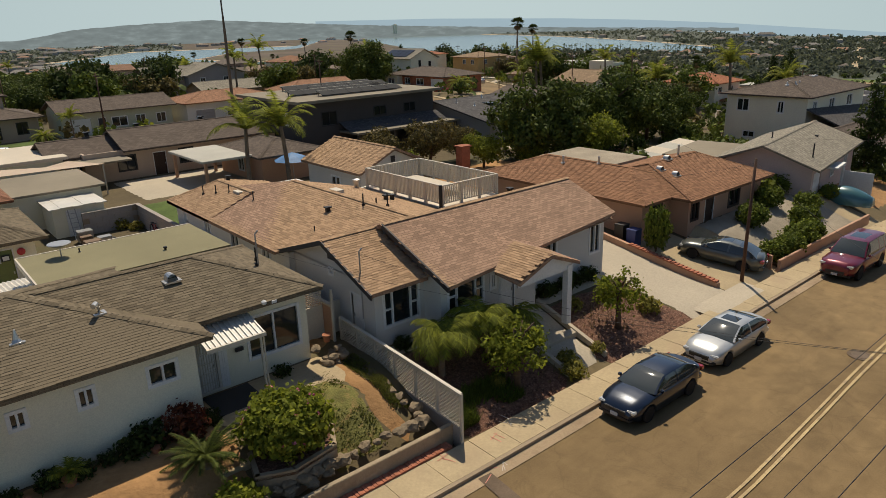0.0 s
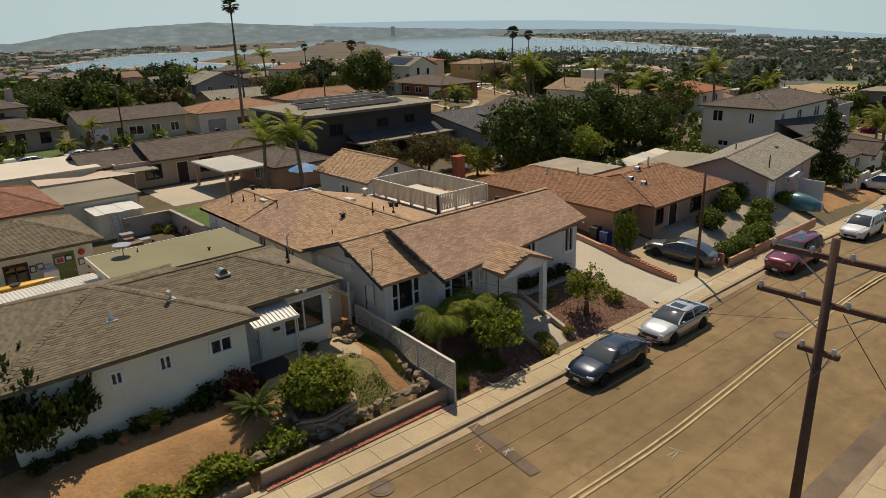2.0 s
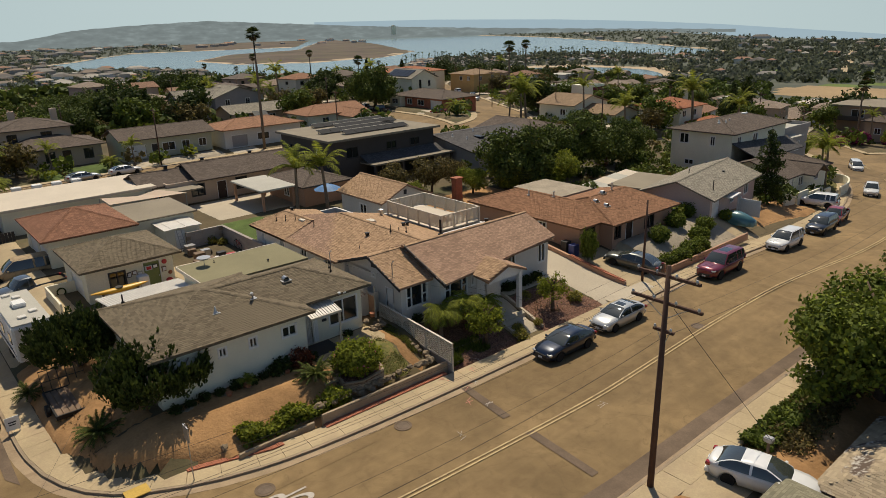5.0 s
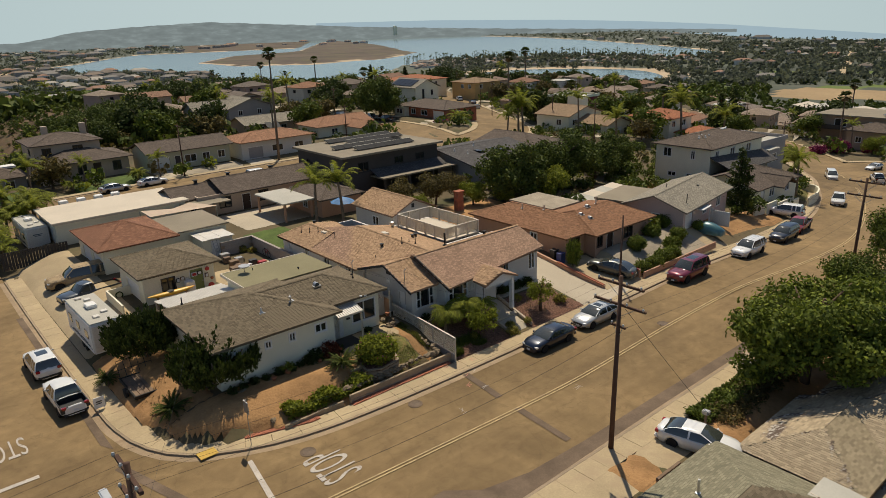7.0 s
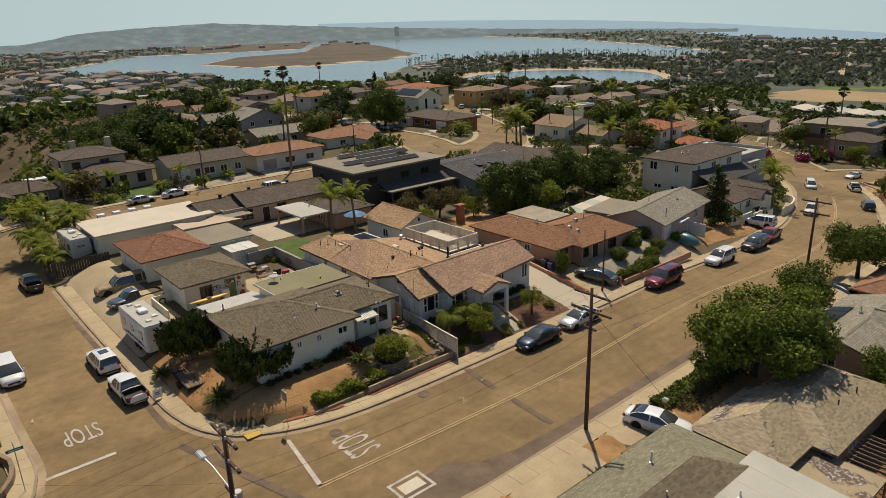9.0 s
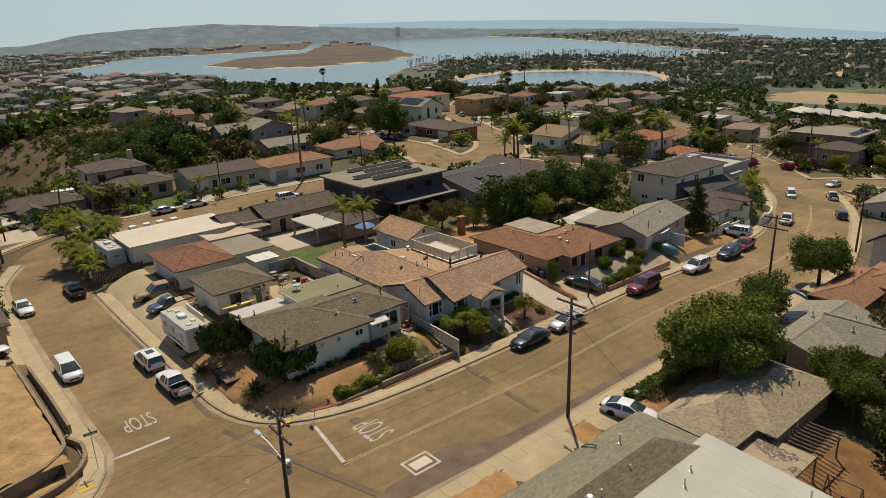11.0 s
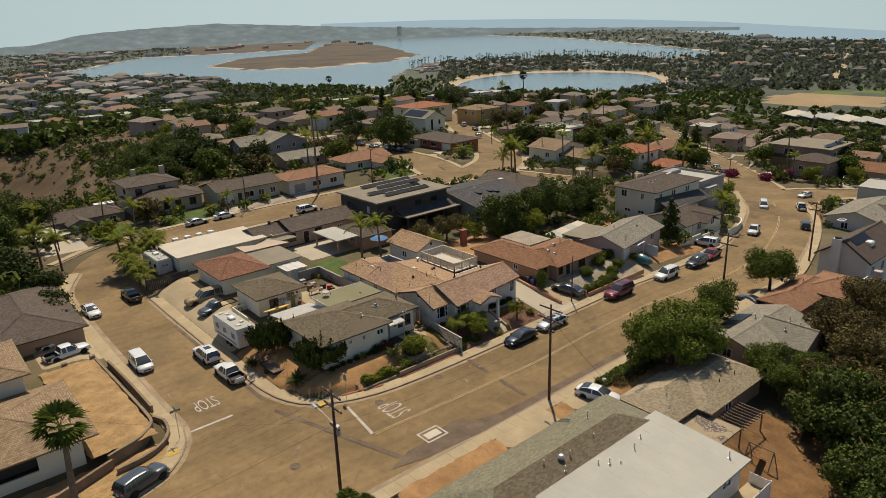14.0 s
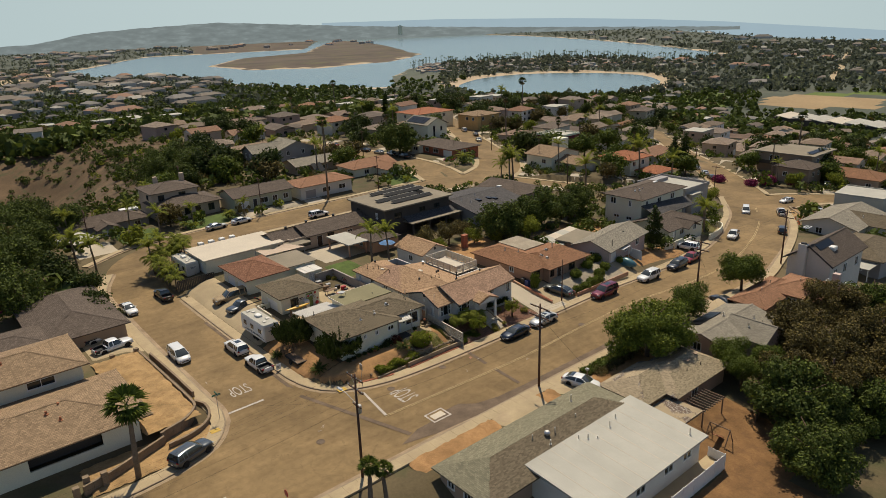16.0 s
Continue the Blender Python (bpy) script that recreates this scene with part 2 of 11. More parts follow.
M["stucco_peach"] = rough_mat("stucco_peach", (0.52, 0.31, 0.20), 0.9, 0.35, 26, 0.06, 0.25, 0.006)
M["stucco_pink"] = rough_mat("stucco_pink", (0.60, 0.46, 0.40), 0.9, 0.35, 26, 0.05, 0.25, 0.006)
M["stucco_beige"] = rough_mat("stucco_beige", (0.55, 0.42, 0.31), 0.9, 0.35, 26, 0.06, 0.25, 0.006)
M["stucco_green"] = rough_mat("stucco_green", (0.52, 0.50, 0.36), 0.9, 0.35, 26, 0.06, 0.25, 0.006)
M["stucco_dark"] = rough_mat("stucco_dark", (0.085, 0.072, 0.062), 0.85, 0.35, 20, 0.08, 0.2, 0.006)
M["stucco_mid"] = rough_mat("stucco_mid", (0.36, 0.33, 0.31), 0.9, 0.35, 20, 0.06, 0.2, 0.006)
M["stucco_tan"] = rough_mat("stucco_tan", (0.42, 0.30, 0.21), 0.9, 0.35, 20, 0.06, 0.2, 0.006)
M["wall_any"] = tinted_mat("wall_any", [(0.74, 0.71, 0.66), (0.50, 0.39, 0.29), (0.76, 0.73, 0.68), (0.66, 0.60, 0.50), (0.56, 0.42, 0.32), (0.50, 0.46, 0.36), (0.42, 0.30, 0.25), (0.60, 0.52, 0.40)])
M["roof_any"] = shingle_mat("roof_any", (0.32, 0.26, 0.205), 0.6, True)
M["tab_grey"] = tab_mat("tab_grey", (0.185, 0.145, 0.095))
M["tab_tan"] = tab_mat("tab_tan", (0.43, 0.275, 0.16))
M["tab_sand"] = tab_mat("tab_sand", (0.36, 0.285, 0.18))
M["tab_mott"] = worn_tab_mat("tab_mott", (0.37, 0.29, 0.19), (0.10, 0.07, 0.055), (0.5, 0.46, 0.4))
M["tab_red"] = tab_mat("tab_red", (0.30, 0.155, 0.085))
M["sh_grey"] = shingle_mat("sh_grey", (0.185, 0.145, 0.095))
M["sh_tan"] = shingle_mat("sh_tan", (0.40, 0.25, 0.165))
M["sh_red"] = shingle_mat("sh_red", (0.30, 0.155, 0.085))
M["sh_brown"] = shingle_mat("sh_brown", (0.15, 0.115, 0.09))
M["sh_light"] = shingle_mat("sh_light", (0.32, 0.28, 0.215))
M["sh_dark"] = shingle_mat("sh_dark", (0.115, 0.105, 0.1))
M["sh_redtile"] = shingle_mat("sh_redtile", (0.42, 0.17, 0.09))
M["sh_redbrown"] = shingle_mat("sh_redbrown", (0.28, 0.135, 0.08))
M["sh_orange"] = shingle_mat("sh_orange", (0.36, 0.19, 0.11))
M["sh_west"] = shingle_mat("sh_west", (0.33, 0.225, 0.135))
M["roll_olive"] = rough_mat("roll_olive", (0.25, 0.22, 0.125), 0.95, 0.3, 22, 0.1, 0.2, 0.004)
M["roll_tan"] = rough_mat("roll_tan", (0.27, 0.225, 0.155), 0.95, 0.3, 22, 0.15, 0.3, 0.006)
M["roll_rock"] = shingle_mat("roll_rock", (0.25, 0.225, 0.15), 0.7)
M["roll_white"] = rough_mat("roll_white", (0.47, 0.44, 0.37), 0.85, 0.25, 16, 0.1, 0.15, 0.004)
M["roll_cream"] = rough_mat("roll_cream", (0.62, 0.53, 0.41), 0.85, 0.25, 16, 0.07, 0.15, 0.004)
M["roll_grey"] = rough_mat("roll_grey", (0.27, 0.225, 0.16), 0.9, 0.25, 16, 0.12, 0.15, 0.004)
M["mott"] = shingle_mat("mott", (0.40, 0.31, 0.195), 0.6, False, (0.11, 0.075, 0.06), (0.5, 0.46, 0.4))
M["white_paint"] = rough_mat("white_paint", (0.78, 0.76, 0.72), 0.6, 0.6, 14, 0.04, 0.08)
M["trim_cream"] = rough_mat("trim_cream", (0.62, 0.55, 0.44), 0.6, 0.6, 14, 0.06, 0.08)
M["dark_paint"] = rough_mat("dark_paint", (0.05, 0.045, 0.042), 0.6, 0.6, 14, 0.1, 0.08)
M["green_paint"] = rough_mat("green_paint", (0.24, 0.27, 0.09), 0.6, 0.6, 14, 0.12, 0.08)
M["door_dark"] = rough_mat("door_dark", (0.06, 0.035, 0.025), 0.5, 0.6, 14, 0.1, 0.08)
M["metal_white"] = rough_mat("metal_white", (0.66, 0.61, 0.53), 0.5, 0.5, 10, 0.1, 0.06, spec=0.5)
M["metal_grey"] = gloss_mat("metal_grey", (0.42, 0.41, 0.40), 0.4, 0.7)
M["vent_metal"] = gloss_mat("vent_metal", (0.55, 0.53, 0.5), 0.35, 0.8)
M["black_iron"] = rough_mat("black_iron", (0.02, 0.019, 0.018), 0.5, 0.6, 14, 0.1, 0.05)
M["pole_wood"] = rough_mat("pole_wood", (0.10, 0.055, 0.038), 0.9, 1.5, 25, 0.25, 0.4, 0.01)
M["wire"] = rough_mat("wire", (0.025, 0.023, 0.022), 0.6, 1, 10, 0.05, 0.0)
M["wood_old"] = rough_mat("wood_old", (0.22, 0.15, 0.10), 0.9, 1.2, 22, 0.25, 0.4, 0.01)
M["wood_red"] = rough_mat("wood_red", (0.30, 0.10, 0.055), 0.85, 1.2, 22, 0.25, 0.3, 0.01)
M["brick_red"] = rough_mat("brick_red", (0.38, 0.14, 0.08), 0.9, 2.0, 14, 0.25, 0.4, 0.01)
M["block"] = rough_mat("block", (0.38, 0.33, 0.28), 0.92, 0.5, 14, 0.14, 0.35, 0.008)
M["rock"] = rough_mat("rock", (0.24, 0.18, 0.115), 0.92, 2.0, 9, 0.3, 0.6, 0.03)
M["paint_yellow"] = rough_mat("paint_yellow", (0.52, 0.38, 0.19), 0.85, 1.0, 12, 0.2, 0.1, stain=(0.27, 0.19, 0.12))
M["paint_white"] = rough_mat("paint_white", (0.52, 0.46, 0.39), 0.85, 1.0, 12, 0.15, 0.1, stain=(0.30, 0.23, 0.18))
M["pad_yellow"] = rough_mat("pad_yellow", (0.56, 0.36, 0.08), 0.85, 1.0, 12, 0.12, 0.3)
M["chalk_pink"] = rough_mat("chalk_pink", (0.62, 0.25, 0.19), 0.85, 1.0, 12, 0.2, 0.1)
M["bark"] = rough_mat("bark", (0.13, 0.085, 0.055), 0.95, 2.0, 14, 0.3, 0.8, 0.03)
M["palm_bark"] = rough_mat("palm_bark", (0.20, 0.15, 0.105), 0.95, 2.0, 16, 0.25, 0.8, 0.03)
M["leaf_mid"] = leaf_mat("leaf_mid", (0.105, 0.135, 0.024), 0.42, glow=0.22)
M["leaf_big"] = leaf_mat("leaf_big", (0.135, 0.165, 0.028), 0.42, glow=0.25)
# greyer and paler leaves: haze over the far trees put into the colour
M["leaf_far_haze"] = leaf_mat("leaf_far_haze", (0.105, 0.118, 0.085), 0.2, glow=0.5)
M["leaf_tree"] = leaf_mat("leaf_tree", (0.09, 0.115, 0.026), 0.42, glow=0.18)
M["leaf_sago"] = leaf_mat("leaf_sago", (0.075, 0.092, 0.02), glow=0.2)
M["leaf_grass"] = leaf_mat("leaf_grass", (0.13, 0.135, 0.03), glow=0.4)
M["car_screen"] = gloss_mat("car_screen", (0.045, 0.05, 0.042), 0.06, 0.0, 0.4, 0.9)
M["camo"] = rough_mat("camo", (0.40, 0.285, 0.155), 0.6, 1.2, 5, 0.2, 0.05, stain=(0.12, 0.085, 0.055))
M["car_glass"] = gloss_mat("car_glass", (0.035, 0.04, 0.036), 0.06, 0.0, 0.4, 0.9)
M["leaf_dark"] = leaf_mat("leaf_dark", (0.052, 0.07, 0.018), glow=0.25)
M["leaf_bright"] = leaf_mat("leaf_bright", (0.20, 0.225, 0.032), glow=0.45)
M["leaf_olive"] = leaf_mat("leaf_olive", (0.125, 0.10, 0.038), 0.4, glow=0.22)
M["leaf_palm"] = leaf_mat("leaf_palm", (0.22, 0.24, 0.04), glow=0.45)
M["leaf_red"] = leaf_mat("leaf_red", (0.17, 0.055, 0.032))
M["leaf_yellow"] = leaf_mat("leaf_yellow", (0.26, 0.23, 0.05))
M["leaf_dry"] = leaf_mat("leaf_dry", (0.22, 0.15, 0.08))
M["flower_pink"] = leaf_mat("flower_pink", (0.55, 0.16, 0.24))
M["flower_magenta"] = leaf_mat("flower_magenta", (0.22, 0.03, 0.10))
M["glass"] = gloss_mat("glass", (0.02, 0.023, 0.023), 0.04, 0.0, 0.15, 0.55)
M["solar"] = gloss_mat("solar", (0.012, 0.013, 0.016), 0.3, 0.0, 0.0, 0.2)
M["panel_black"] = gloss_mat("panel_black", (0.006, 0.006, 0.008), 0.65, 0.0, 0.0, 0.1)
M["tyre"] = rough_mat("tyre", (0.018, 0.017, 0.016), 0.8, 2, 20, 0.1, 0.1)
M["rim"] = gloss_mat("rim", (0.62, 0.62, 0.62), 0.3, 0.7)
M["car_trim"] = rough_mat("car_trim", (0.02, 0.02, 0.021), 0.5, 2, 20, 0.1, 0.05, spec=0.5)
M["lamp_clear"] = gloss_mat("lamp_clear", (0.6, 0.6, 0.58), 0.12, 0.2, 0.8)
M["lamp_red"] = gloss_mat("lamp_red", (0.30, 0.015, 0.012), 0.15, 0.0, 0.8)
M["plate"] = rough_mat("plate", (0.7, 0.7, 0.68), 0.5, 2, 20, 0.05, 0.05)
M["tarp_blue"] = rough_mat("tarp_blue", (0.10, 0.22, 0.42), 0.6, 1.0, 8, 0.15, 0.3)
M["bin_blue"] = gloss_mat("bin_blue", (0.035, 0.055, 0.19), 0.45)
M["yellow_plastic"] = gloss_mat("yellow_plastic", (0.68, 0.36, 0.02), 0.4)
M["red_plastic"] = gloss_mat("red_plastic", (0.45, 0.03, 0.03), 0.4)
M["orange_plastic"] = gloss_mat("orange_plastic", (0.62, 0.13, 0.02), 0.5)
M["terracotta"] = rough_mat("terracotta", (0.38, 0.15, 0.075), 0.85, 1.5, 14, 0.15, 0.2)
M["sign_green"] = gloss_mat("sign_green", (0.01, 0.13, 0.07), 0.5)
M["sign_red"] = gloss_mat("sign_red", (0.45, 0.02, 0.02), 0.5)
# greyed like the far leaves: distance haze painted into the ground colour
M["far_land_haze"] = rough_mat("far_land_haze", (0.085, 0.093, 0.066), 0.95, 0.004, 0.05, 0.35, 0.0, stain=(0.125, 0.12, 0.09))
M["sand"] = rough_mat("sand", (0.50, 0.38, 0.25), 0.95, 0.02, 0.3, 0.15, 0.0)
M["marsh"] = rough_mat("marsh", (0.115, 0.085, 0.06), 0.95, 0.006, 0.08, 0.35, 0.0, stain=(0.13, 0.12, 0.05))
M["canyon"] = rough_mat("canyon", (0.14, 0.09, 0.048), 0.95, 0.08, 1.5, 0.35, 0.5, 0.2, stain=(0.065, 0.07, 0.028))
M["field"] = rough_mat("field", (0.36, 0.25, 0.13), 0.95, 0.02, 0.3, 0.12, 0.0)
M["park"] = rough_mat("park", (0.13, 0.17, 0.04), 0.95, 0.02, 0.3, 0.2, 0.0)
k_ = Nodes("water")
k_.color((0.125, 0.185, 0.185))
k_.bump(k_.noise(0.12, 4), 0.25, 1.0)
M["water"] = k_.set(0.22, 0, 0.5)


def car_paint(name, c, metal=0.3):
    return gloss_mat("paint_" + name, c, 0.32, metal * 0.6, 1.0, 0.4)


# ---- building helpers ----
def thing(name, x, y, z, label="", category="", group="", kind=""):
    e = new(name)
    e.location = (x, y, z)
    e.empty_display_size = 0.3
    return tagged(e, label, category, group, kind)


def base_of(ob):
    p = Vector((0, 0, 0))
    while ob is not None:
        p += ob.location
        ob = ob.parent
    return p


def part(name, bm, material, parent=None, label="", smooth=False, kind=""):
    """Links a bmesh, given in world coordinates, as one mesh under a thing or a part."""
    me = bpy.data.meshes.new(name)
    if parent is not None:
        bmesh.ops.translate(bm, verts=bm.verts, vec=-base_of(parent))
    bmesh.ops.recalc_face_normals(bm, faces=bm.faces)
    bm.to_mesh(me)
    bm.free()
    if smooth:
        me.polygons.foreach_set("use_smooth", [True] * len(me.polygons))
    me.materials.append(M[material] if isinstance(material, str) else material)
    ob = new(name, me)
    ob.parent = parent
    return tagged(ob, label, kind=kind)


def raw_part(name, verts, faces, material, parent=None, label="", kind="", smooth=False):
    """The same from plain lists or arrays, for large meshes."""
    me = bpy.data.meshes.new(name)
    if parent is not None:
        b = base_of(parent)
        verts = np.asarray(verts, float) - np.array((b.x, b.y, b.z))
    me.from_pydata([tuple(v) for v in verts], [], [tuple(f) for f in faces])
    if smooth:
        me.polygons.foreach_set("use_smooth", [True] * len(me.polygons))
    me.materials.append(M[material] if isinstance(material, str) else material)
    ob = new(name, me)
    ob.parent = parent
    return tagged(ob, label, kind=kind)


def bx(bm, x0, y0, z0, x1, y1, z1):
    v = [bm.verts.new(p) for p in ((x0, y0, z0), (x1, y0, z0), (x1, y1, z0), (x0, y1, z0), (x0, y0, z1), (x1, y0, z1), (x1, y1, z1), (x0, y1, z1))]
    for f in ((3, 2, 1, 0), (4, 5, 6, 7), (0, 1, 5, 4), (1, 2, 6, 5), (2, 3, 7, 6), (3, 0, 4, 7)):
        bm.faces.new([v[i] for i in f])
    return bm


def boxes(*rows):
    bm = bmesh.new()
    for r in rows:
        bx(bm, *r)
    return bm


def soft_box(x0, y0, z0, x1, y1, z1, r=0.03):
    bm = boxes((x0, y0, z0, x1, y1, z1))
    bmesh.ops.bevel(bm, geom=list(bm.edges), offset=r, segments=2, affect="EDGES")
    return bm


def prism(bm, pts, dz):
    """A sheet of 3D points, thickened downwards by dz."""
    a = [bm.verts.new(p) for p in pts]
    b = [bm.verts.new((p[0], p[1], p[2] - dz)) for p in pts]
    n = len(pts)
    bm.faces.new(a)
    bm.faces.new(b[::-1])
    for i in range(n):
        bm.faces.new((a[i], b[i], b[(i + 1) % n], a[(i + 1) % n]))
    return bm


def tube(bm, pts, r, seg=8, r_end=None, cap=True):
    """A round rod along points, tapering to r_end."""
    pts = [Vector(p) for p in pts]
    rings = []
    n = len(pts)
    for i, p in enumerate(pts):
        d = (pts[min(i + 1, n - 1)] - pts[max(i - 1, 0)]).normalized()
        s = d.cross(Vector((0, 0, 1)))
        s = Vector((1, 0, 0)) if s.length < 1e-3 else s.normalized()
        u = s.cross(d)
        q = r if r_end is None else r + (r_end - r) * i / (n - 1)
        rings.append([bm.verts.new(p + q * (math.cos(a) * s + math.sin(a) * u)) for a in [2 * math.pi * j / seg for j in range(seg)]])
    for a, b in zip(rings, rings[1:]):
        for j in range(seg):
            bm.faces.new((a[j], a[(j + 1) % seg], b[(j + 1) % seg], b[j]))
    if cap:
        bm.faces.new(rings[0][::-1])
        bm.faces.new(rings[-1])
    return bm


def lathe(bm, x, y, prof, seg=14):
    """A turned body on the upright axis at x, y from (radius, height) pairs."""
    rings = [[bm.verts.new((x + r * math.cos(2 * math.pi * j / seg), y + r * math.sin(2 * math.pi * j / seg), z)) for j in range(seg)] for r, z in prof]
    for a, b in zip(rings, rings[1:]):
        for j in range(seg):
            bm.faces.new((a[j], a[(j + 1) % seg], b[(j + 1) % seg], b[j]))
    bm.faces.new(rings[0][::-1])
    bm.faces.new(rings[-1])
    return bm


def smooth01(a, b, v):
    t = min(1.0, max(0.0, (v - a) / (b - a)))
    return t * t * (3 - 2 * t)


# ---- the lie of the land ----
SEA = -64.0


def sm(a, b, v):
    t = np.clip((np.asarray(v, float) - a) / (b - a), 0, 1)
    return t * t * (3 - 2 * t)


def spline(points, step=2.0):
    """A smooth line through points (x, y, half width)."""
    p = [np.array(q, float) for q in points]
    p = [2 * p[0] - p[1]] + p + [2 * p[-1] - p[-2]]
    out = []
    for i in range(1, len(p) - 2):
        n = max(2, int(np.hypot(*(p[i + 1] - p[i])[:2]) / step))
        for k in range(n):
            t = k / n
            out.append(0.5 * (2 * p[i] + (p[i + 1] - p[i - 1]) * t + (2 * p[i - 1] - 5 * p[i] + 4 * p[i + 1] - p[i + 2]) * t * t + (3 * p[i] - p[i - 1] - 3 * p[i + 1] + p[i + 2]) * t ** 3))
    out.append(p[-2])
    return np.array(out)


STREETS = [
    ("main", spline([(-160, 8, 6.5), (-60, 8, 6.5), (0, 8, 6.5), (45, 8, 6.5), (60, 7.8, 6.7), (72, 8.9, 6.8), (84, 11.6, 6.3), (96, 15.4, 6.3), (108, 19.9, 6.6), (120, 25.2, 6.8), (132, 32, 7.0), (146, 42.5, 6.5), (163, 57, 6.0), (183, 77, 5.5), (225, 117, 5.0), (262, 150, 5.0)])),
    ("side", spline([(-13.4, 8, 4.6), (-13.4, 30, 4.6), (-13.2, 60, 4.4), (-12, 76, 5.0), (-6, 88, 6.0), (6, 94, 6.0), (26, 94.5, 6.0), (60, 94.5, 6.0), (92, 93, 6.5)])),
    ("upper", spline([(92, 93, 6.5), (105, 101, 6.5), (117, 114, 6.5), (131, 137, 5.5), (147, 164, 5.0), (170, 200, 5.0), (205, 262, 5.0)])),
    ("link", spline([(84, 95, 6.0), (94, 83, 6.0), (103, 70, 5.5), (116, 59, 5.0), (134, 50, 4.5), (150, 46, 4.5)])),
    ("cul", spline([(80, 96, 6.0), (86, 112, 6.0), (88.5, 132, 6.0), (88, 154, 6.0), (87, 182, 5.5), (84, 214, 5.0)])),
    ("east", spline([(136, 33, 6.0), (150, 31.5, 6.0), (160, 27, 5.0), (169, 20, 5.0), (179, 11, 5.0), (212, -18, 5.0), (262, -56, 5.0)])),
]


def street_gap(x, y):
    """How far points lie outside the kerbs (negative on the road)."""
    x, y = np.asarray(x, float), np.asarray(y, float)
    best = np.full(x.shape, 1e9)
    for _, c in STREETS:
        for a, b in zip(c[:-1], c[1:]):
            d = b[:2] - a[:2]
            t = np.clip(((x - a[0]) * d[0] + (y - a[1]) * d[1]) / (d @ d), 0, 1)
            g = np.hypot(x - a[0] - t * d[0], y - a[1] - t * d[1]) - (a[2] + t * (b[2] - a[2]))
            best = np.minimum(best, g)
    return best


def wave(x, y, s, k):
    return np.sin(x / s + 1.7 * k) * np.cos(y / (1.3 * s) + 0.9 * k)


def fall(x, y):
    """How far the hill has dropped from the crown of the neighbourhood to the flats by the bay."""
    x, y = np.asarray(x, float), np.asarray(y, float)
    r, th = np.hypot(x, y), np.degrees(np.arctan2(y, x))
    a = np.interp(r, [0, 140, 200, 250, 300, 400, 500, 700, 880], [0, 0, -1, -2.5, -5, -12, -24, -50, -61])
    b = np.interp(r, [0, 125, 166, 200, 300, 500, 650], [0, 0, -5, -10, -24, -48, -61])
    # the street sinks past the bend
    s = x - 0.45 * (np.maximum(y, 0) - 15)
    c = np.interp(s, [45, 65, 92, 117, 136, 174, 260, 400], [0, -1.1, -3.3, -6.3, -8.0, -10.3, -17, -30])
    return np.minimum(b + (a - b) * sm(18, 40, th), np.where(r < 420, c, 0))


def open_land(x, y):
    """Ground height away from the streets."""
    x, y = np.asarray(x, float), np.asarray(y, float)
    north = 0.1 + 1.42 * sm(16.0, 21.5 - 1.9 * (1 - sm(12.6, 13.8, x)) + 6.5 * sm(28.7, 29.3, x) * (1 - sm(38.7, 39.4, x)), y) * sm(-8.5, -2.5, x) * (1 - 0.8 * sm(55, 74, x) * (1 - sm(45, 60, y)))
    north = np.where(y > 60, 0.1 + (north - 0.1) * (1 - sm(80, 87, y)) + 0.5 * sm(101, 108, y), north)
    south = -0.02 - 1.7 * sm(-2.5, -7.5, y) - 1.6 * sm(-8, -24, y) - 9 * sm(-24, -110, y)
    h = np.where(y > 8, north, south)
    h = np.where((x < -19) & (y > 8), 0.12 + 0.8 * sm(-19.6, -22.5, x) - 14 * sm(-45, -130, x), h)
    r = np.hypot(x, y)
    h = h + fall(x, y)
    h = h - 27 * np.exp(-((x + 15) / 38) ** 2 - ((y - 232) / 62) ** 2) * (1 - 0.25 * wave(x, y, 17, 4))
    h = h + 0.5 * sm(120, 300, r) * wave(x, y, 31, 1) * (1 - sm(300, 700, r))
    return h


def bay(x, y):
    """Below 0 where the bay is water; the value is metres to the shore, roughly."""
    r, th = np.hypot(x, y), np.degrees(np.arctan2(y, x))
    r = r + 18 * wave(x, y, 90, 2) + 9 * wave(x, y, 37, 5)
    near = np.interp(th, [24, 27, 32, 35, 40, 46, 51, 53.6, 54.8, 61, 66.5, 72, 76, 81], [1900, 1720, 1610, 1740, 1880, 1790, 1740, 1540, 1160, 1190, 1330, 1800, 1830, 2400])
    far = np.interp(th, [25.5, 27, 31.5, 36, 40, 46.8, 60, 61, 73, 77, 79], [1700, 1760, 2200, 2750, 3400, 4690, 4690, 3260, 3200, 2500, 2300])
    main = np.maximum(near - r, r - far)
    low = np.interp(th, [51.5, 54, 60, 66, 69], [2300, 1930, 1760, 1850, 2130])
    high = np.interp(th, [51.5, 52.5, 58.3, 61, 66, 69], [2300, 2450, 4700, 2850, 2600, 2140])
    island = np.maximum(np.maximum(low - r, r - high), (np.abs(th - 60.2) - 8.7) * 60)
    main = np.maximum(main, -island)
    cove = (np.hypot((th - 40.2) / 8.5, (r - 1108) / 202) - 1) * 150
    return np.minimum(main, cove)


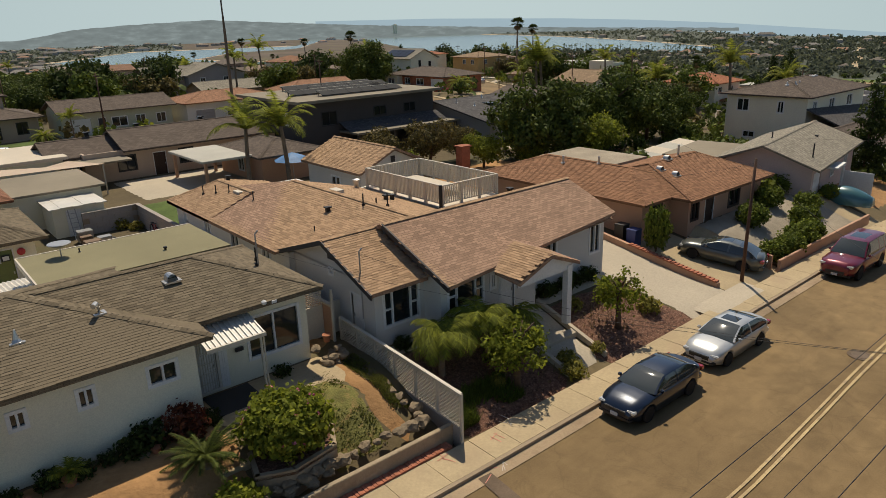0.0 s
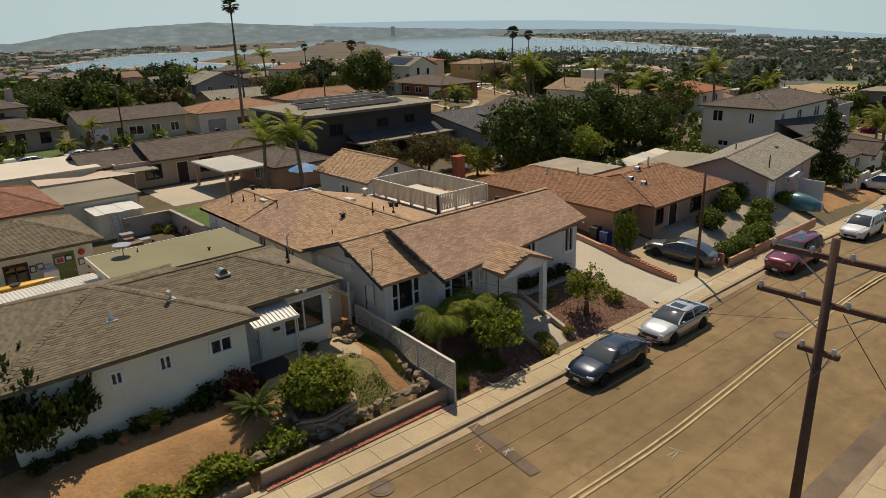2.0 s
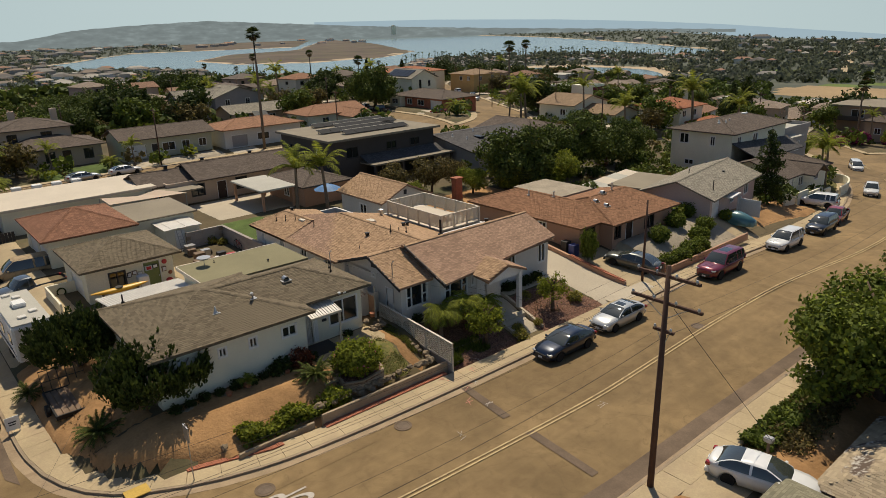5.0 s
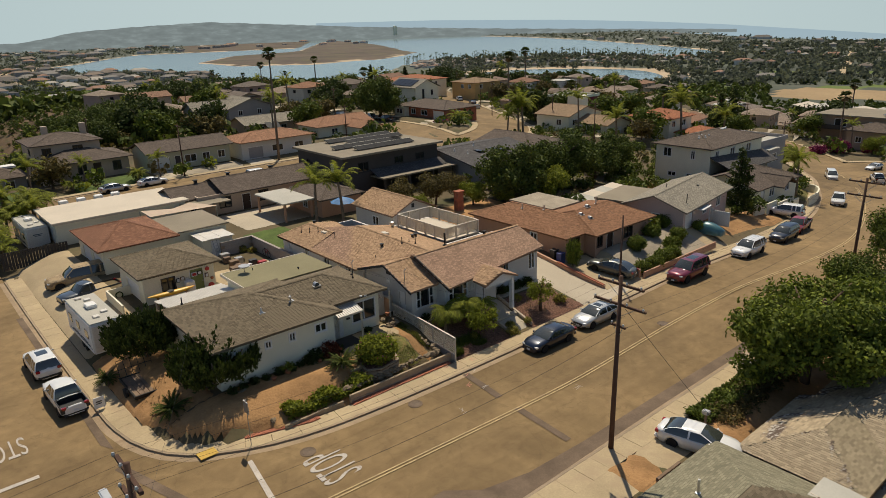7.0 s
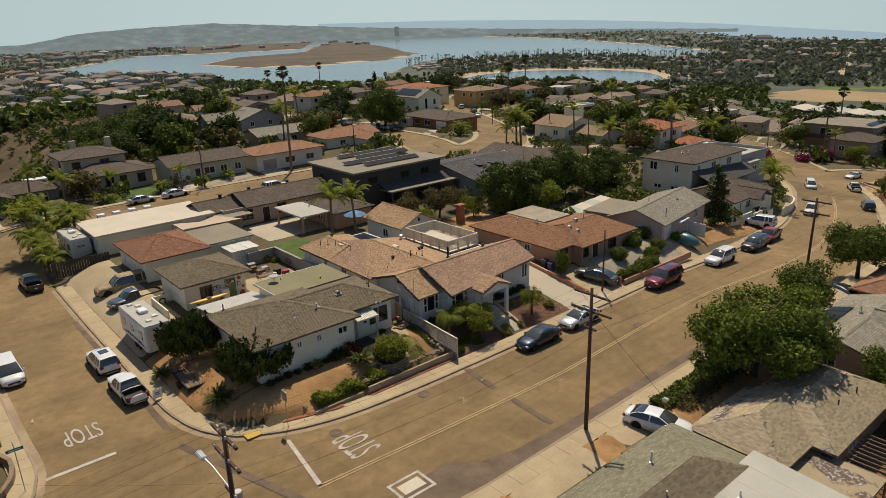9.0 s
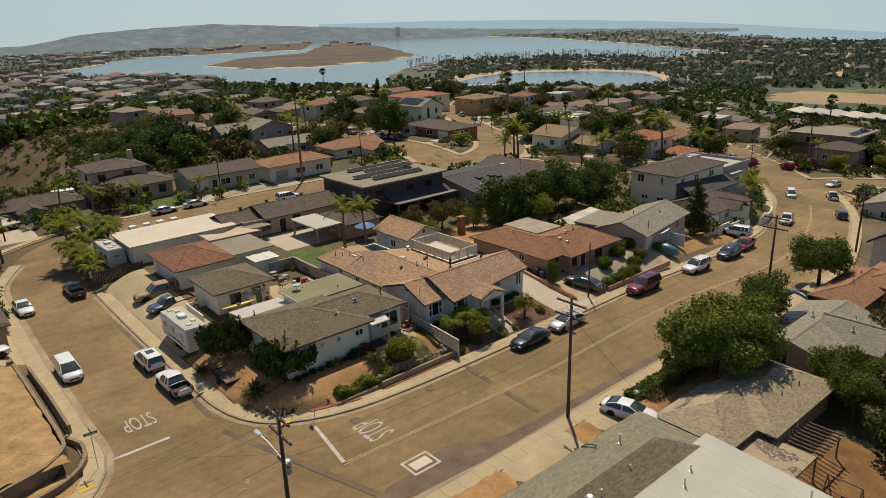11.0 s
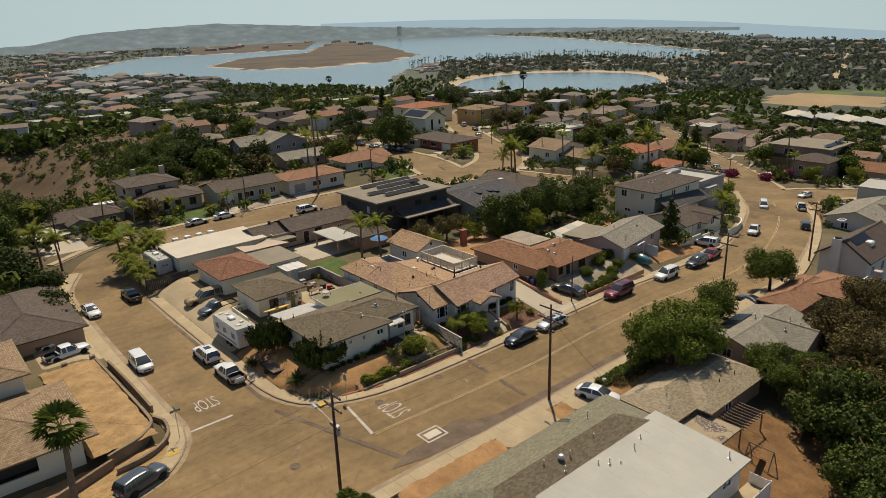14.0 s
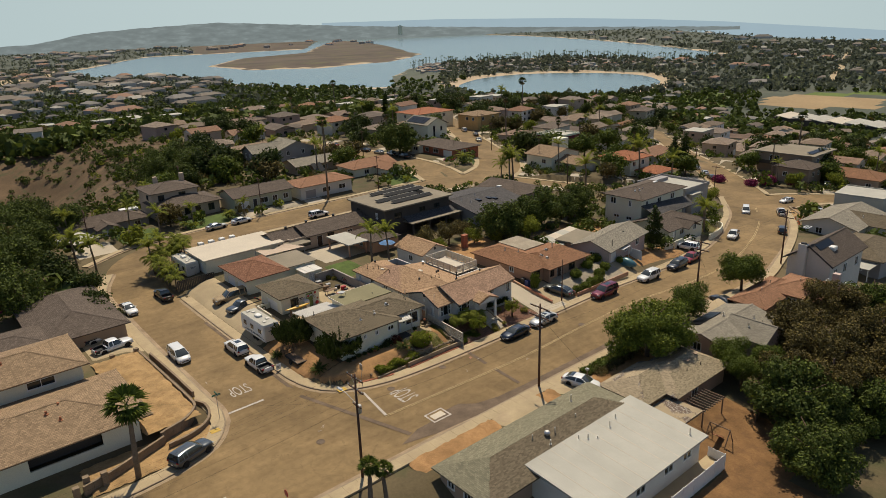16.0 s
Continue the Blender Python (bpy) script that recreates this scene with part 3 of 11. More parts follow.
def height(x, y):
    x, y = np.asarray(x, float), np.asarray(y, float)
    h = open_land(x, y)
    near = (np.abs(x) < 300) & (np.abs(y) < 300)
    g = np.full(x.shape, 99.0)
    g[near] = street_gap(x[near], y[near])
    # rounded street corners
    g = np.where((x < -0.7) & (y < 23.1) & (y > 8), np.minimum(g, 7.6 - np.hypot(x + 0.7, y - 23.1)), g)
    g = np.where((x > -26.5) & (x < -12) & (y < 24) & (y > 8), np.minimum(g, 8.6 - np.hypot(x + 26.5, y - 24)), g)
    flat = fall(x, y) - 0.14
    h = flat + (h - flat) * sm(1.3, 2.2, g)
    far = np.hypot(x, y) > 650
    s = np.where(far, bay(x, y), 99.0)
    shore = SEA + np.clip(s * 0.05, -4, 1.6)
    return np.where(far & (s < 120), np.minimum(h, np.maximum(shore, SEA - 4)), h)


def height1(x, y):
    return float(height(np.array([x]), np.array([y]))[0])


def axis(lo, hi, step, end):
    core = list(np.arange(lo, hi + 0.01, step))
    up, d = [hi], step
    while up[-1] < end:
        d *= 1.045
        up.append(up[-1] + min(d, 45))
    dn, d = [lo], step
    while dn[-1] > -end * 0.25:
        d *= 1.09
        dn.append(dn[-1] - d)
    return np.array(dn[:0:-1] + core + up[1:])


def edge_of_view(th):
    """Where sea and land are lost in the haze, by bearing."""
    return np.interp(th, [-180, -60, 10, 17, 20, 24, 28, 34, 85, 100, 180], [900, 900, 2000, 2300, 2450, 2750, 3250, 4650, 4700, 2000, 900])


xs, ys = axis(-48, 112, 1.0, 4500), axis(-36, 112, 1.0, 4700)
gx, gy = np.meshgrid(xs, ys)
gz = height(gx.ravel(), gy.ravel()).reshape(gx.shape)
gr, gt = np.hypot(gx, gy), np.degrees(np.arctan2(gy, gx))
keep_v = gr < edge_of_view(gt)
nx_, ny_ = len(xs), len(ys)
idx = np.arange(nx_ * ny_).reshape(ny_, nx_)
q = np.stack([idx[:-1, :-1], idx[:-1, 1:], idx[1:, 1:], idx[1:, :-1]], -1).reshape(-1, 4)
kf = keep_v.ravel()
q = q[kf[q].all(1)]
cx_, cy_ = gx.ravel()[q].mean(1), gy.ravel()[q].mean(1)
cr_, ct_ = np.hypot(cx_, cy_), np.degrees(np.arctan2(cy_, cx_))
cs_ = np.where(cr_ > 650, bay(cx_, cy_), 99.0)
slot = np.zeros(len(q), int)
slot[cr_ > 420] = 1
slot[(cx_ < 62) & (cy_ > 128) & (cy_ < 350) & (open_land(cx_, cy_) < -2.2)] = 6
slot[(cs_ < 32) & (cs_ > -60)] = 2
isl = (cs_ > 26) & (np.abs(ct_ - 60.2) < 9.5) & (cr_ > 1700) & (cr_ < 4700)
slot[isl] = 3
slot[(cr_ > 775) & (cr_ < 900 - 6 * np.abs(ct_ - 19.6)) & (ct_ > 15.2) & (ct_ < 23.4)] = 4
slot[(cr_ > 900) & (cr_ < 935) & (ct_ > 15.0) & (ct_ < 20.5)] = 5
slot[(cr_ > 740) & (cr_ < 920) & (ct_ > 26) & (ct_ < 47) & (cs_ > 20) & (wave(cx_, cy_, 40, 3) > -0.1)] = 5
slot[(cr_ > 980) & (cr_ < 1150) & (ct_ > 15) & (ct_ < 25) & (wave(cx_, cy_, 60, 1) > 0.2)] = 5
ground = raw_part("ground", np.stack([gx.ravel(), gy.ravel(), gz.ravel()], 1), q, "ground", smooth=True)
for m_ in ("far_land_haze", "sand", "marsh", "field", "park", "canyon"):
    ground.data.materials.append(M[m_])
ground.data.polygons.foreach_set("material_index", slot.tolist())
tagged(ground, "dry brown earth falling from the hill to the bay", "ground", kind="structure")

# water: a wide sheet under the bay and out to the haze
wv, wf = [], []
bear = np.arange(8.0, 92.0, 1.0)
for b_ in bear:
    for r_ in (700.0, float(edge_of_view(b_))):
        wv.append((r_ * math.cos(radians(b_)), r_ * math.sin(radians(b_)), SEA))
for i in range(len(bear) - 1):
    wf.append((2 * i, 2 * i + 1, 2 * i + 3, 2 * i + 2))
tagged(raw_part("water", wv, wf, "water"), "calm blue-grey bay water under haze", "water", kind="structure")

# far ridge and the sea's edge: glowing strips, haze painted into their colour
def backdrop_strip(name, radius, low, tops, colour, label, rough=0.14):
    vs, fs = [], []
    for i, (b_, top) in enumerate(tops):
        c_, s_ = math.cos(radians(b_)), math.sin(radians(b_))
        vs += [(radius * c_, radius * s_, low), (radius * c_, radius * s_, top)]
        if i:
            fs.append((2 * i - 2, 2 * i, 2 * i + 1, 2 * i - 1))
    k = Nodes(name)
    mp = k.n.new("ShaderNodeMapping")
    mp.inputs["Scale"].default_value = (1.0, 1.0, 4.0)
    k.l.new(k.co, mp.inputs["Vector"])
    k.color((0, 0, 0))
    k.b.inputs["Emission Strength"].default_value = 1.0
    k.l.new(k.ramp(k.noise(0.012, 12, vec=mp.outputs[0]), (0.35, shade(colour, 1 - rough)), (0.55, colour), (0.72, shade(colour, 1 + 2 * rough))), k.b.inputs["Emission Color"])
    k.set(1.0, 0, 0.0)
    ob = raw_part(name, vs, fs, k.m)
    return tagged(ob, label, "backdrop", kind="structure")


bb = np.arange(6.0, 60.0, 0.5)
backdrop_strip("backdrop_sea", 4820, SEA - 160, [(b_, np.interp(b_, [6, 12, 17, 20, 24, 28, 34, 40, 49.8, 60], [-200, -150, -116, -94, -66, -36, -3, 21, 44, 50])) for b_ in bb], (0.34, 0.445, 0.50), "pale blue ocean strip, haze painted into its glowing colour", 0.01)
bb = np.arange(27.0, 84.0, 0.25)
backdrop_strip("backdrop_ridge", 4760, SEA - 20, [(b_, np.interp(b_, [27, 36, 44, 50, 56, 60, 64.7, 67.6, 72.9, 76.8, 78.5, 80, 82, 84], [-66, -45, -24, -4, 18, 38, 62, 76, 60, 40, 14, -8, -14, -20]) + 1.1 * math.sin(b_ * 3.1) + 0.8 * math.sin(b_ * 7.7 + 1.3 * math.sin(b_ * 2.3))) for b_ in bb], (0.20, 0.235, 0.232), "grey-green ridge across the bay, haze painted into its glowing colour", 0.16)


# ---- streets ----
def ribbon(centre, left, right, z, step_z=0.0):
    """A strip beside a line, from offset left to offset right (left positive)."""
    d = np.gradient(centre[:, :2], axis=0)
    d /= np.linalg.norm(d, axis=1)[:, None]
    n = np.stack([-d[:, 1], d[:, 0]], 1)
    return centre[:, :2] + n * np.asarray(left).reshape(-1, 1), centre[:, :2] + n * np.asarray(right).reshape(-1, 1)


def lift(p, z):
    """Streets lie level near by, and follow the hill farther off."""
    return fall(p[:, 0], p[:, 1]) + z


for k_i, (nm, c) in enumerate(STREETS):
    a, b = ribbon(c, c[:, 2], -c[:, 2], 0)
    z0 = 0.004 * k_i
    vs = np.concatenate([np.column_stack([a, lift(a, z0)]), np.column_stack([b, lift(b, z0)])])
    n = len(c)
    road = raw_part("road", vs, [(i, n + i, n + i + 1, i + 1) for i in range(n - 1)], "asphalt")
    tagged(road, "sun-bleached brown asphalt street with worn patches", "road", kind="structure")


def flat_poly(name, pts, z, material, label="", category="", parent=None, kind=""):
    bm = bmesh.new()
    bm.faces.new([bm.verts.new((x, y, z)) for x, y in pts])
    ob = part(name, bm, material, parent)
    return tagged(ob, label, category, kind=kind)


def rect(x0, y0, x1, y1):
    return [(x0, y0), (x1, y0), (x1, y1), (x0, y1)]


def pavement(name, pts, width, label, step=1.5, top=0.15):
    """A kerb along a line and slabs on its left side, each slab its own piece."""
    c = spline([(x, y, 0) for x, y in pts], step)
    d = np.gradient(c[:, :2], axis=0)
    d /= np.linalg.norm(d, axis=1)[:, None]
    n = np.stack([-d[:, 1], d[:, 0]], 1)
    pv = thing(name, float(c[0, 0]), float(c[0, 1]), 0, label, "pavement", kind="structure")
    bm = bmesh.new()
    z = lift(c[:, :2], 0.0)
    for i in range(len(c) - 1):
        a0, a1 = c[i, :2], c[i + 1, :2]
        b0, b1 = a0 + n[i] * math.copysign(0.16, width), a1 + n[i + 1] * math.copysign(0.16, width)
        prism(bm, [(*a0, z[i] + top), (*a1, z[i + 1] + top), (*b1, z[i + 1] + top), (*b0, z[i] + top)], 0.35)
    part("kerb", bm, "kerb", pv, "grey concrete kerb with a worn edge")
    go = c[:, :2] - n * math.copysign(0.5, width)
    m_ = len(c)
    raw_part("gutter", np.concatenate([np.column_stack([c[:, :2], z + 0.026]), np.column_stack([go, z + 0.024])]), [(i, m_ + i, m_ + i + 1, i + 1) for i in range(m_ - 1)], "gutter", pv, "pale concrete gutter strip")
    for i in range(len(c) - 1):
        u0, u1 = 0.006, 1 - 0.006
        e = [c[i, :2] + (c[i + 1, :2] - c[i, :2]) * u for u in (u0, u1)]
        m0, m1 = n[i] + (n[i + 1] - n[i]) * u0, n[i] + (n[i + 1] - n[i]) * u1
        j = random.uniform(-0.006, 0.006)
        bm = bmesh.new()
        prism(bm, [(*(e[0] + m0 * math.copysign(0.172, width)), z[i] + top + j), (*(e[1] + m1 * math.copysign(0.172, width)), z[i + 1] + top + j), (*(e[1] + m1 * width), z[i + 1] + top + j), (*(e[0] + m0 * width), z[i] + top + j)], 0.22)
        part("slab", bm, "concrete", pv)
    return pv


pavement("pavement_north", [(-8.7, 62), (-8.8, 45), (-8.7, 30), (-8.5, 24), (-7.6, 20.4), (-5.9, 17.9), (-3.1, 16.1), (0.3, 14.95), (5, 14.35), (14, 14.05), (30, 14.05), (55, 14.3), (65, 14.8), (73, 15.9), (82, 17.5), (93.9, 21.3), (105.7, 26.1), (116.9, 31.2), (128, 38)][::-1], -1.6, "tan concrete pavement slabs round the street corner")
pavement("pavement_south", [(-26, 1.5), (-10, 1.5), (10, 1.5), (30, 1.5), (50, 1.5), (60, 1.2), (73, 2.2), (86, 5.6), (98.1, 9.4), (110.4, 13.8), (123, 19.2), (133, 25)], -1.7, "tan concrete pavement slabs beside driveways")
pavement("pavement_west", [(-42, 14.5), (-30, 14.6), (-23, 16), (-19.6, 19), (-18.0, 23), (-18.0, 30), (-18.0, 45), (-17.8, 60), (-17.2, 74), (-13.5, 84)], 1.7, "pale concrete pavement slabs with a ramped corner")
pavement("pavement_back", [(-2, 80), (4, 86.5), (14, 88.4), (30, 88.5), (60, 88.5), (80, 87.4)], -1.5, "pale pavement slabs on the back street", 3.0)
pavement("pavement_far", [(-16, 92), (-6, 98.5), (6, 100.2), (26, 100.6), (50, 100.6), (70, 101)], 1.5, "pale pavement slabs past the back street", 3.0)


# pavements and drives along the farther streets
for nm, c in STREETS:
    far_ = c[c[:, 0] > 128] if nm == "main" else c[c[:, 0] > 66] if nm == "side" else c
    if len(far_) < 4:
        continue
    for sgn in (1, -1):
        a, b = ribbon(far_, sgn * far_[:, 2], sgn * (far_[:, 2] + 1.5), 0)
        n = len(far_)
        vs = np.concatenate([np.column_stack([a, lift(a, 0.14)]), np.column_stack([b, lift(b, 0.14)]), np.column_stack([a, lift(a, -0.1)])])
        ok = street_gap((a[:-1, 0] + b[1:, 0]) / 2, (a[:-1, 1] + b[1:, 1]) / 2) > 0.3
        fs = [f for i in range(n - 1) if ok[i] for f in ((i, n + i, n + i + 1, i + 1), (i, i + 1, 2 * n + i + 1, 2 * n + i))]
        if fs:
            tagged(raw_part("pavement", vs, fs, "concrete"), "pale concrete pavement beside the street", "pavement", kind="structure")
        for i in range(4 + (3 if sgn > 0 else 0), n - 3, 8):
            d = far_[i + 1, :2] - far_[i, :2]
            d /= np.hypot(*d)
            nn = np.array([-d[1], d[0]]) * sgn
            w2 = 1.8 + 1.2 * ((i * 7) % 5) / 5
            rows = [far_[i, :2] + nn * (far_[i, 2] + o) for o in (1.4, 3.0, 5.0, 7.5)]
            if street_gap(np.array([rows[-1][0]]), np.array([rows[-1][1]]))[0] < 4:
                continue
            pts = np.array([p + d * s_ for p in rows for s_ in (-w2, w2)])
            zz = np.maximum(height(pts[:, 0], pts[:, 1]) + 0.09, lift(pts, 0.15))
            tagged(raw_part("driveway", np.column_stack([pts, zz]), [(2 * k, 2 * k + 1, 2 * k + 3, 2 * k + 2) for k in range(3)], "concrete_new"), "pale concrete driveway before a house", "driveway", kind="structure")


# ---- parts of houses ----
def wall_side(h, side, x0, y0, x1, y1, z0, z1, material, openings=(), thick=0.2, trim="white_paint"):
    """One wall of a block, with its openings cut through, and what fills them.
    An opening: (kind, from, to, low, high), along x for S and N, along y for W and E."""
    lo, hi = (x0, x1) if side in "SN" else (y0 + thick, y1 - thick)
    ops = [o for o in openings]
    us = sorted({lo, hi, *[o[1] for o in ops], *[o[2] for o in ops]})
    vs = sorted({z0, z1, *[o[3] for o in ops], *[o[4] for o in ops]})
    bm = bmesh.new()
    for a, b in zip(us, us[1:]):
        for c, d in zip(vs, vs[1:]):
            m, n = (a + b) / 2, (c + d) / 2
            if any(o[1] < m < o[2] and o[3] < n < o[4] for o in ops):
                continue
            if side == "S":
                bx(bm, a, y0, c, b, y0 + thick, d)
            elif side == "N":
                bx(bm, a, y1 - thick, c, b, y1, d)
            elif side == "W":
                bx(bm, x0, a, c, x0 + thick, b, d)
            else:
                bx(bm, x1 - thick, a, c, x1, b, d)
    bmesh.ops.remove_doubles(bm, verts=bm.verts, dist=0.001)
    part("wall", bm, material, h)

    def slab(u0, u1, v0, v1, o0, o1):
        """Box in the wall's plane: along, up, and outwards from the face."""
        if side == "S":
            return (u0, y0 - o1, v0, u1, y0 - o0, v1)
        if side == "N":
            return (u0, y1 + o0, v0, u1, y1 + o1, v1)
        if side == "W":
            return (x0 - o1, u0, v0, x0 - o0, u1, v1)
        return (x1 + o0, u0, v0, x1 + o1, u1, v1)

    def lattice(name, us_, vs_, hole, o0, o1, m_, parent, label=""):
        """One joined frame out of cells, with holes left open."""
        bm = bmesh.new()
        for i in range(len(us_) - 1):
            for j in range(len(vs_) - 1):
                if not hole(i, j):
                    bx(bm, *slab(us_[i], us_[i + 1], vs_[j], vs_[j + 1], o0, o1))
        bmesh.ops.remove_doubles(bm, verts=bm.verts, dist=0.001)
        return part(name, bm, m_, parent, label)

    for o in ops:
        kind, a, b, c, d = o[:5]
        tr = o[5] if len(o) > 5 else trim
        if kind in ("w", "w3"):
            f = 0.07
            bars = [(a + b) / 2] if kind == "w" else [a + (b - a) * 0.24, a + (b - a) * 0.76]
            us_ = [a - 0.05, a + f] + [m + e for m in bars for e in (-0.035, 0.035)] + [b - f, b + 0.05]
            mid = c + (d - c) * 0.45
            vs_ = [c - 0.06, c + f] + ([mid, mid + 0.06] if kind == "w3" else []) + [d - f, d + 0.05]
            wnd = lattice("window", us_, vs_, lambda i, j: i % 2 and j % 2 or kind == "w3" and i == 3 and j == 2, -0.12, 0.03, tr, h, "window frame with dark glass")
            part("pane", boxes(slab(a + 0.02, b - 0.02, c + 0.02, d - 0.02, -0.09, -0.07)), "glass", wnd)
            if (b - a) > 0.9 and kind == "w3":
                part("curtain", boxes(slab(a + 0.03, a + (b - a) * 0.3, c, d, -0.19, -0.16)), "trim_cream", wnd)
        elif kind == "d":
            dr = lattice("door", [a - 0.06, a, b, b + 0.06], [c, d, d + 0.08], lambda i, j: i == 1 and j == 0, -0.12, 0.03, trim, h)
            lm = o[5] if len(o) > 5 else "white_paint"
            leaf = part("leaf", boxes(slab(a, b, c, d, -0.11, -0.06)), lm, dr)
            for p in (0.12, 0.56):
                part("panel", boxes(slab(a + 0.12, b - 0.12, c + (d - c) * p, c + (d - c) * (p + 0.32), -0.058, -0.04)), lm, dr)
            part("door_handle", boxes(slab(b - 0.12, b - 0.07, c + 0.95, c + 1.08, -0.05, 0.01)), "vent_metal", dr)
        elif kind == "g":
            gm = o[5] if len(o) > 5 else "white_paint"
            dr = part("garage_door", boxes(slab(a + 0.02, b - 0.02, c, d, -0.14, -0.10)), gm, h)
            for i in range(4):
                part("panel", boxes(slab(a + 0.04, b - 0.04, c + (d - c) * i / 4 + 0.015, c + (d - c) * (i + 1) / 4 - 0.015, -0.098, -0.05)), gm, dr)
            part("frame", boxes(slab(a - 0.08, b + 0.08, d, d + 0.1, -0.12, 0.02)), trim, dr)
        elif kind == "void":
            # dark sheet added behind the opening in place of the shade inside
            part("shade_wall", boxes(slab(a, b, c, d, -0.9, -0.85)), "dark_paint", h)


OCC = []


def block(h, x0, y0, x1, y1, z0, z1, material, trim="white_paint", floor=True, **sides):
    """Four walls with openings by side, and a floor slab inside."""
    OCC.append((x0, y0, x1, y1))
    for s in "SNWE":
        wall_side(h, s, x0, y0, x1, y1, z0, z1, material, sides.get(s, ()), trim=trim)
    if floor:
        part("floor_slab", boxes((x0 + 0.2, y0 + 0.2, z0, x1 - 0.2, y1 - 0.2, z0 + 0.12)), "concrete", h)


def roof_faces(x0, y0, x1, y1, ze, zr, ax="x", a=True, b=True, ridge=None):
    """The sloping faces of a roof. a, b: hipped at the low and the high end."""
    if ax == "x":
        ym = ridge if ridge is not None else (y0 + y1) / 2
        w = min((y1 - y0) / 2, (x1 - x0) / 2 - 0.01)
        xa, xb = x0 + (w if a else 0), x1 - (w if b else 0)
        P, Q = (xa, ym, zr), (xb, ym, zr)
        A, B, C, D = (x0, y0, ze), (x1, y0, ze), (x1, y1, ze), (x0, y1, ze)
        out = [[A, B, Q, P], [C, D, P, Q]]
        if a:
            out.append([D, A, P])
        if b:
            out.append([B, C, Q])
    else:
        xm = ridge if ridge is not None else (x0 + x1) / 2
        w = min((x1 - x0) / 2, (y1 - y0) / 2 - 0.01)
        ya, yb = y0 + (w if a else 0), y1 - (w if b else 0)
        P, Q = (xm, ya, zr), (xm, yb, zr)
        A, B, C, D = (x0, y0, ze), (x1, y0, ze), (x1, y1, ze), (x0, y1, ze)
        out = [[D, A, P, Q], [B, C, Q, P]]
        if a:
            out.append([A, B, P])
        if b:
            out.append([C, D, Q])
    return out


def inside(poly, u, v):
    n, c = len(poly), np.zeros(u.shape, bool)
    j = n - 1
    for i in range(n):
        xi, yi, xj, yj = *poly[i], *poly[j]
        c ^= ((yi > v) != (yj > v)) & (u < (xj - xi) * (v - yi) / (yj - yi + 1e-12) + xi)
        j = i
    return c


def tabs_on(face, rng, tab_w=0.33, tab_h=0.145, cut=None, single=None):
    """Single shingle tabs over one roof face: thin wedges, each course lapping the one below."""
    P = [np.array(p, float) for p in face]
    e = P[1] - P[0]
    e[2] = 0
    e /= np.linalg.norm(e)
    n = np.cross(P[1] - P[0], P[2] - P[0])
    n /= np.linalg.norm(n)
    if n[2] < 0:
        n = -n
    s = np.cross(n, e)
    if s[2] < 0:
        s = -s
    poly = [((p - P[0]) @ e, (p - P[0]) @ s) for p in P]
    us, vs_ = [p[0] for p in poly], [p[1] for p in poly]
    verts, faces = [], []
    row = 0
    v = min(vs_)
    while v < max(vs_):
        u = np.arange(min(us) - tab_w, max(us) + tab_w, tab_w) + (row % 3) * tab_w * 0.37
        cu = u + tab_w / 2
        ok = inside(poly, cu, np.full(cu.shape, v + tab_h * 0.5))
        for k in np.nonzero(ok)[0]:
            c0 = P[0] + e * cu[k] + s * (v + tab_h * 0.5)
            if cut is not None and cut(c0):
                continue
            t = 0.011 + rng.random() * 0.009
            dv = (rng.random() - 0.5) * 0.018
            g = 0.006
            lo, hi = v + dv, v + tab_h * 1.12
            q = [P[0] + e * (u[k] + g) + s * lo + n * t, P[0] + e * (u[k] + tab_w - g) + s * lo + n * t, P[0] + e * (u[k] + tab_w - g) + s * hi + n * 0.002, P[0] + e * (u[k] + g) + s * hi + n * 0.002, P[0] + e * (u[k] + g) + s * lo, P[0] + e * (u[k] + tab_w - g) + s * lo]
            if single is not None and single(c0):
                single.rows.append(q)
                continue
            b = len(verts)
            verts += q
            faces += [(b, b + 1, b + 2, b + 3), (b, b + 4, b + 5, b + 1)]
        v += tab_h
        row += 1
    return verts, faces


TAB_RNG = random.Random(4)


class Near:
    """Picks up to a number of tabs in a stretch of the plan, to become pieces of their own."""

    def __init__(self, x0, y0, x1, y1, most=300):
        self.b, self.most, self.rows = (x0, y0, x1, y1), most, []

    def __call__(self, c):
        return len(self.rows) < self.most and self.b[0] < c[0] < self.b[2] and self.b[1] < c[1] < self.b[3]


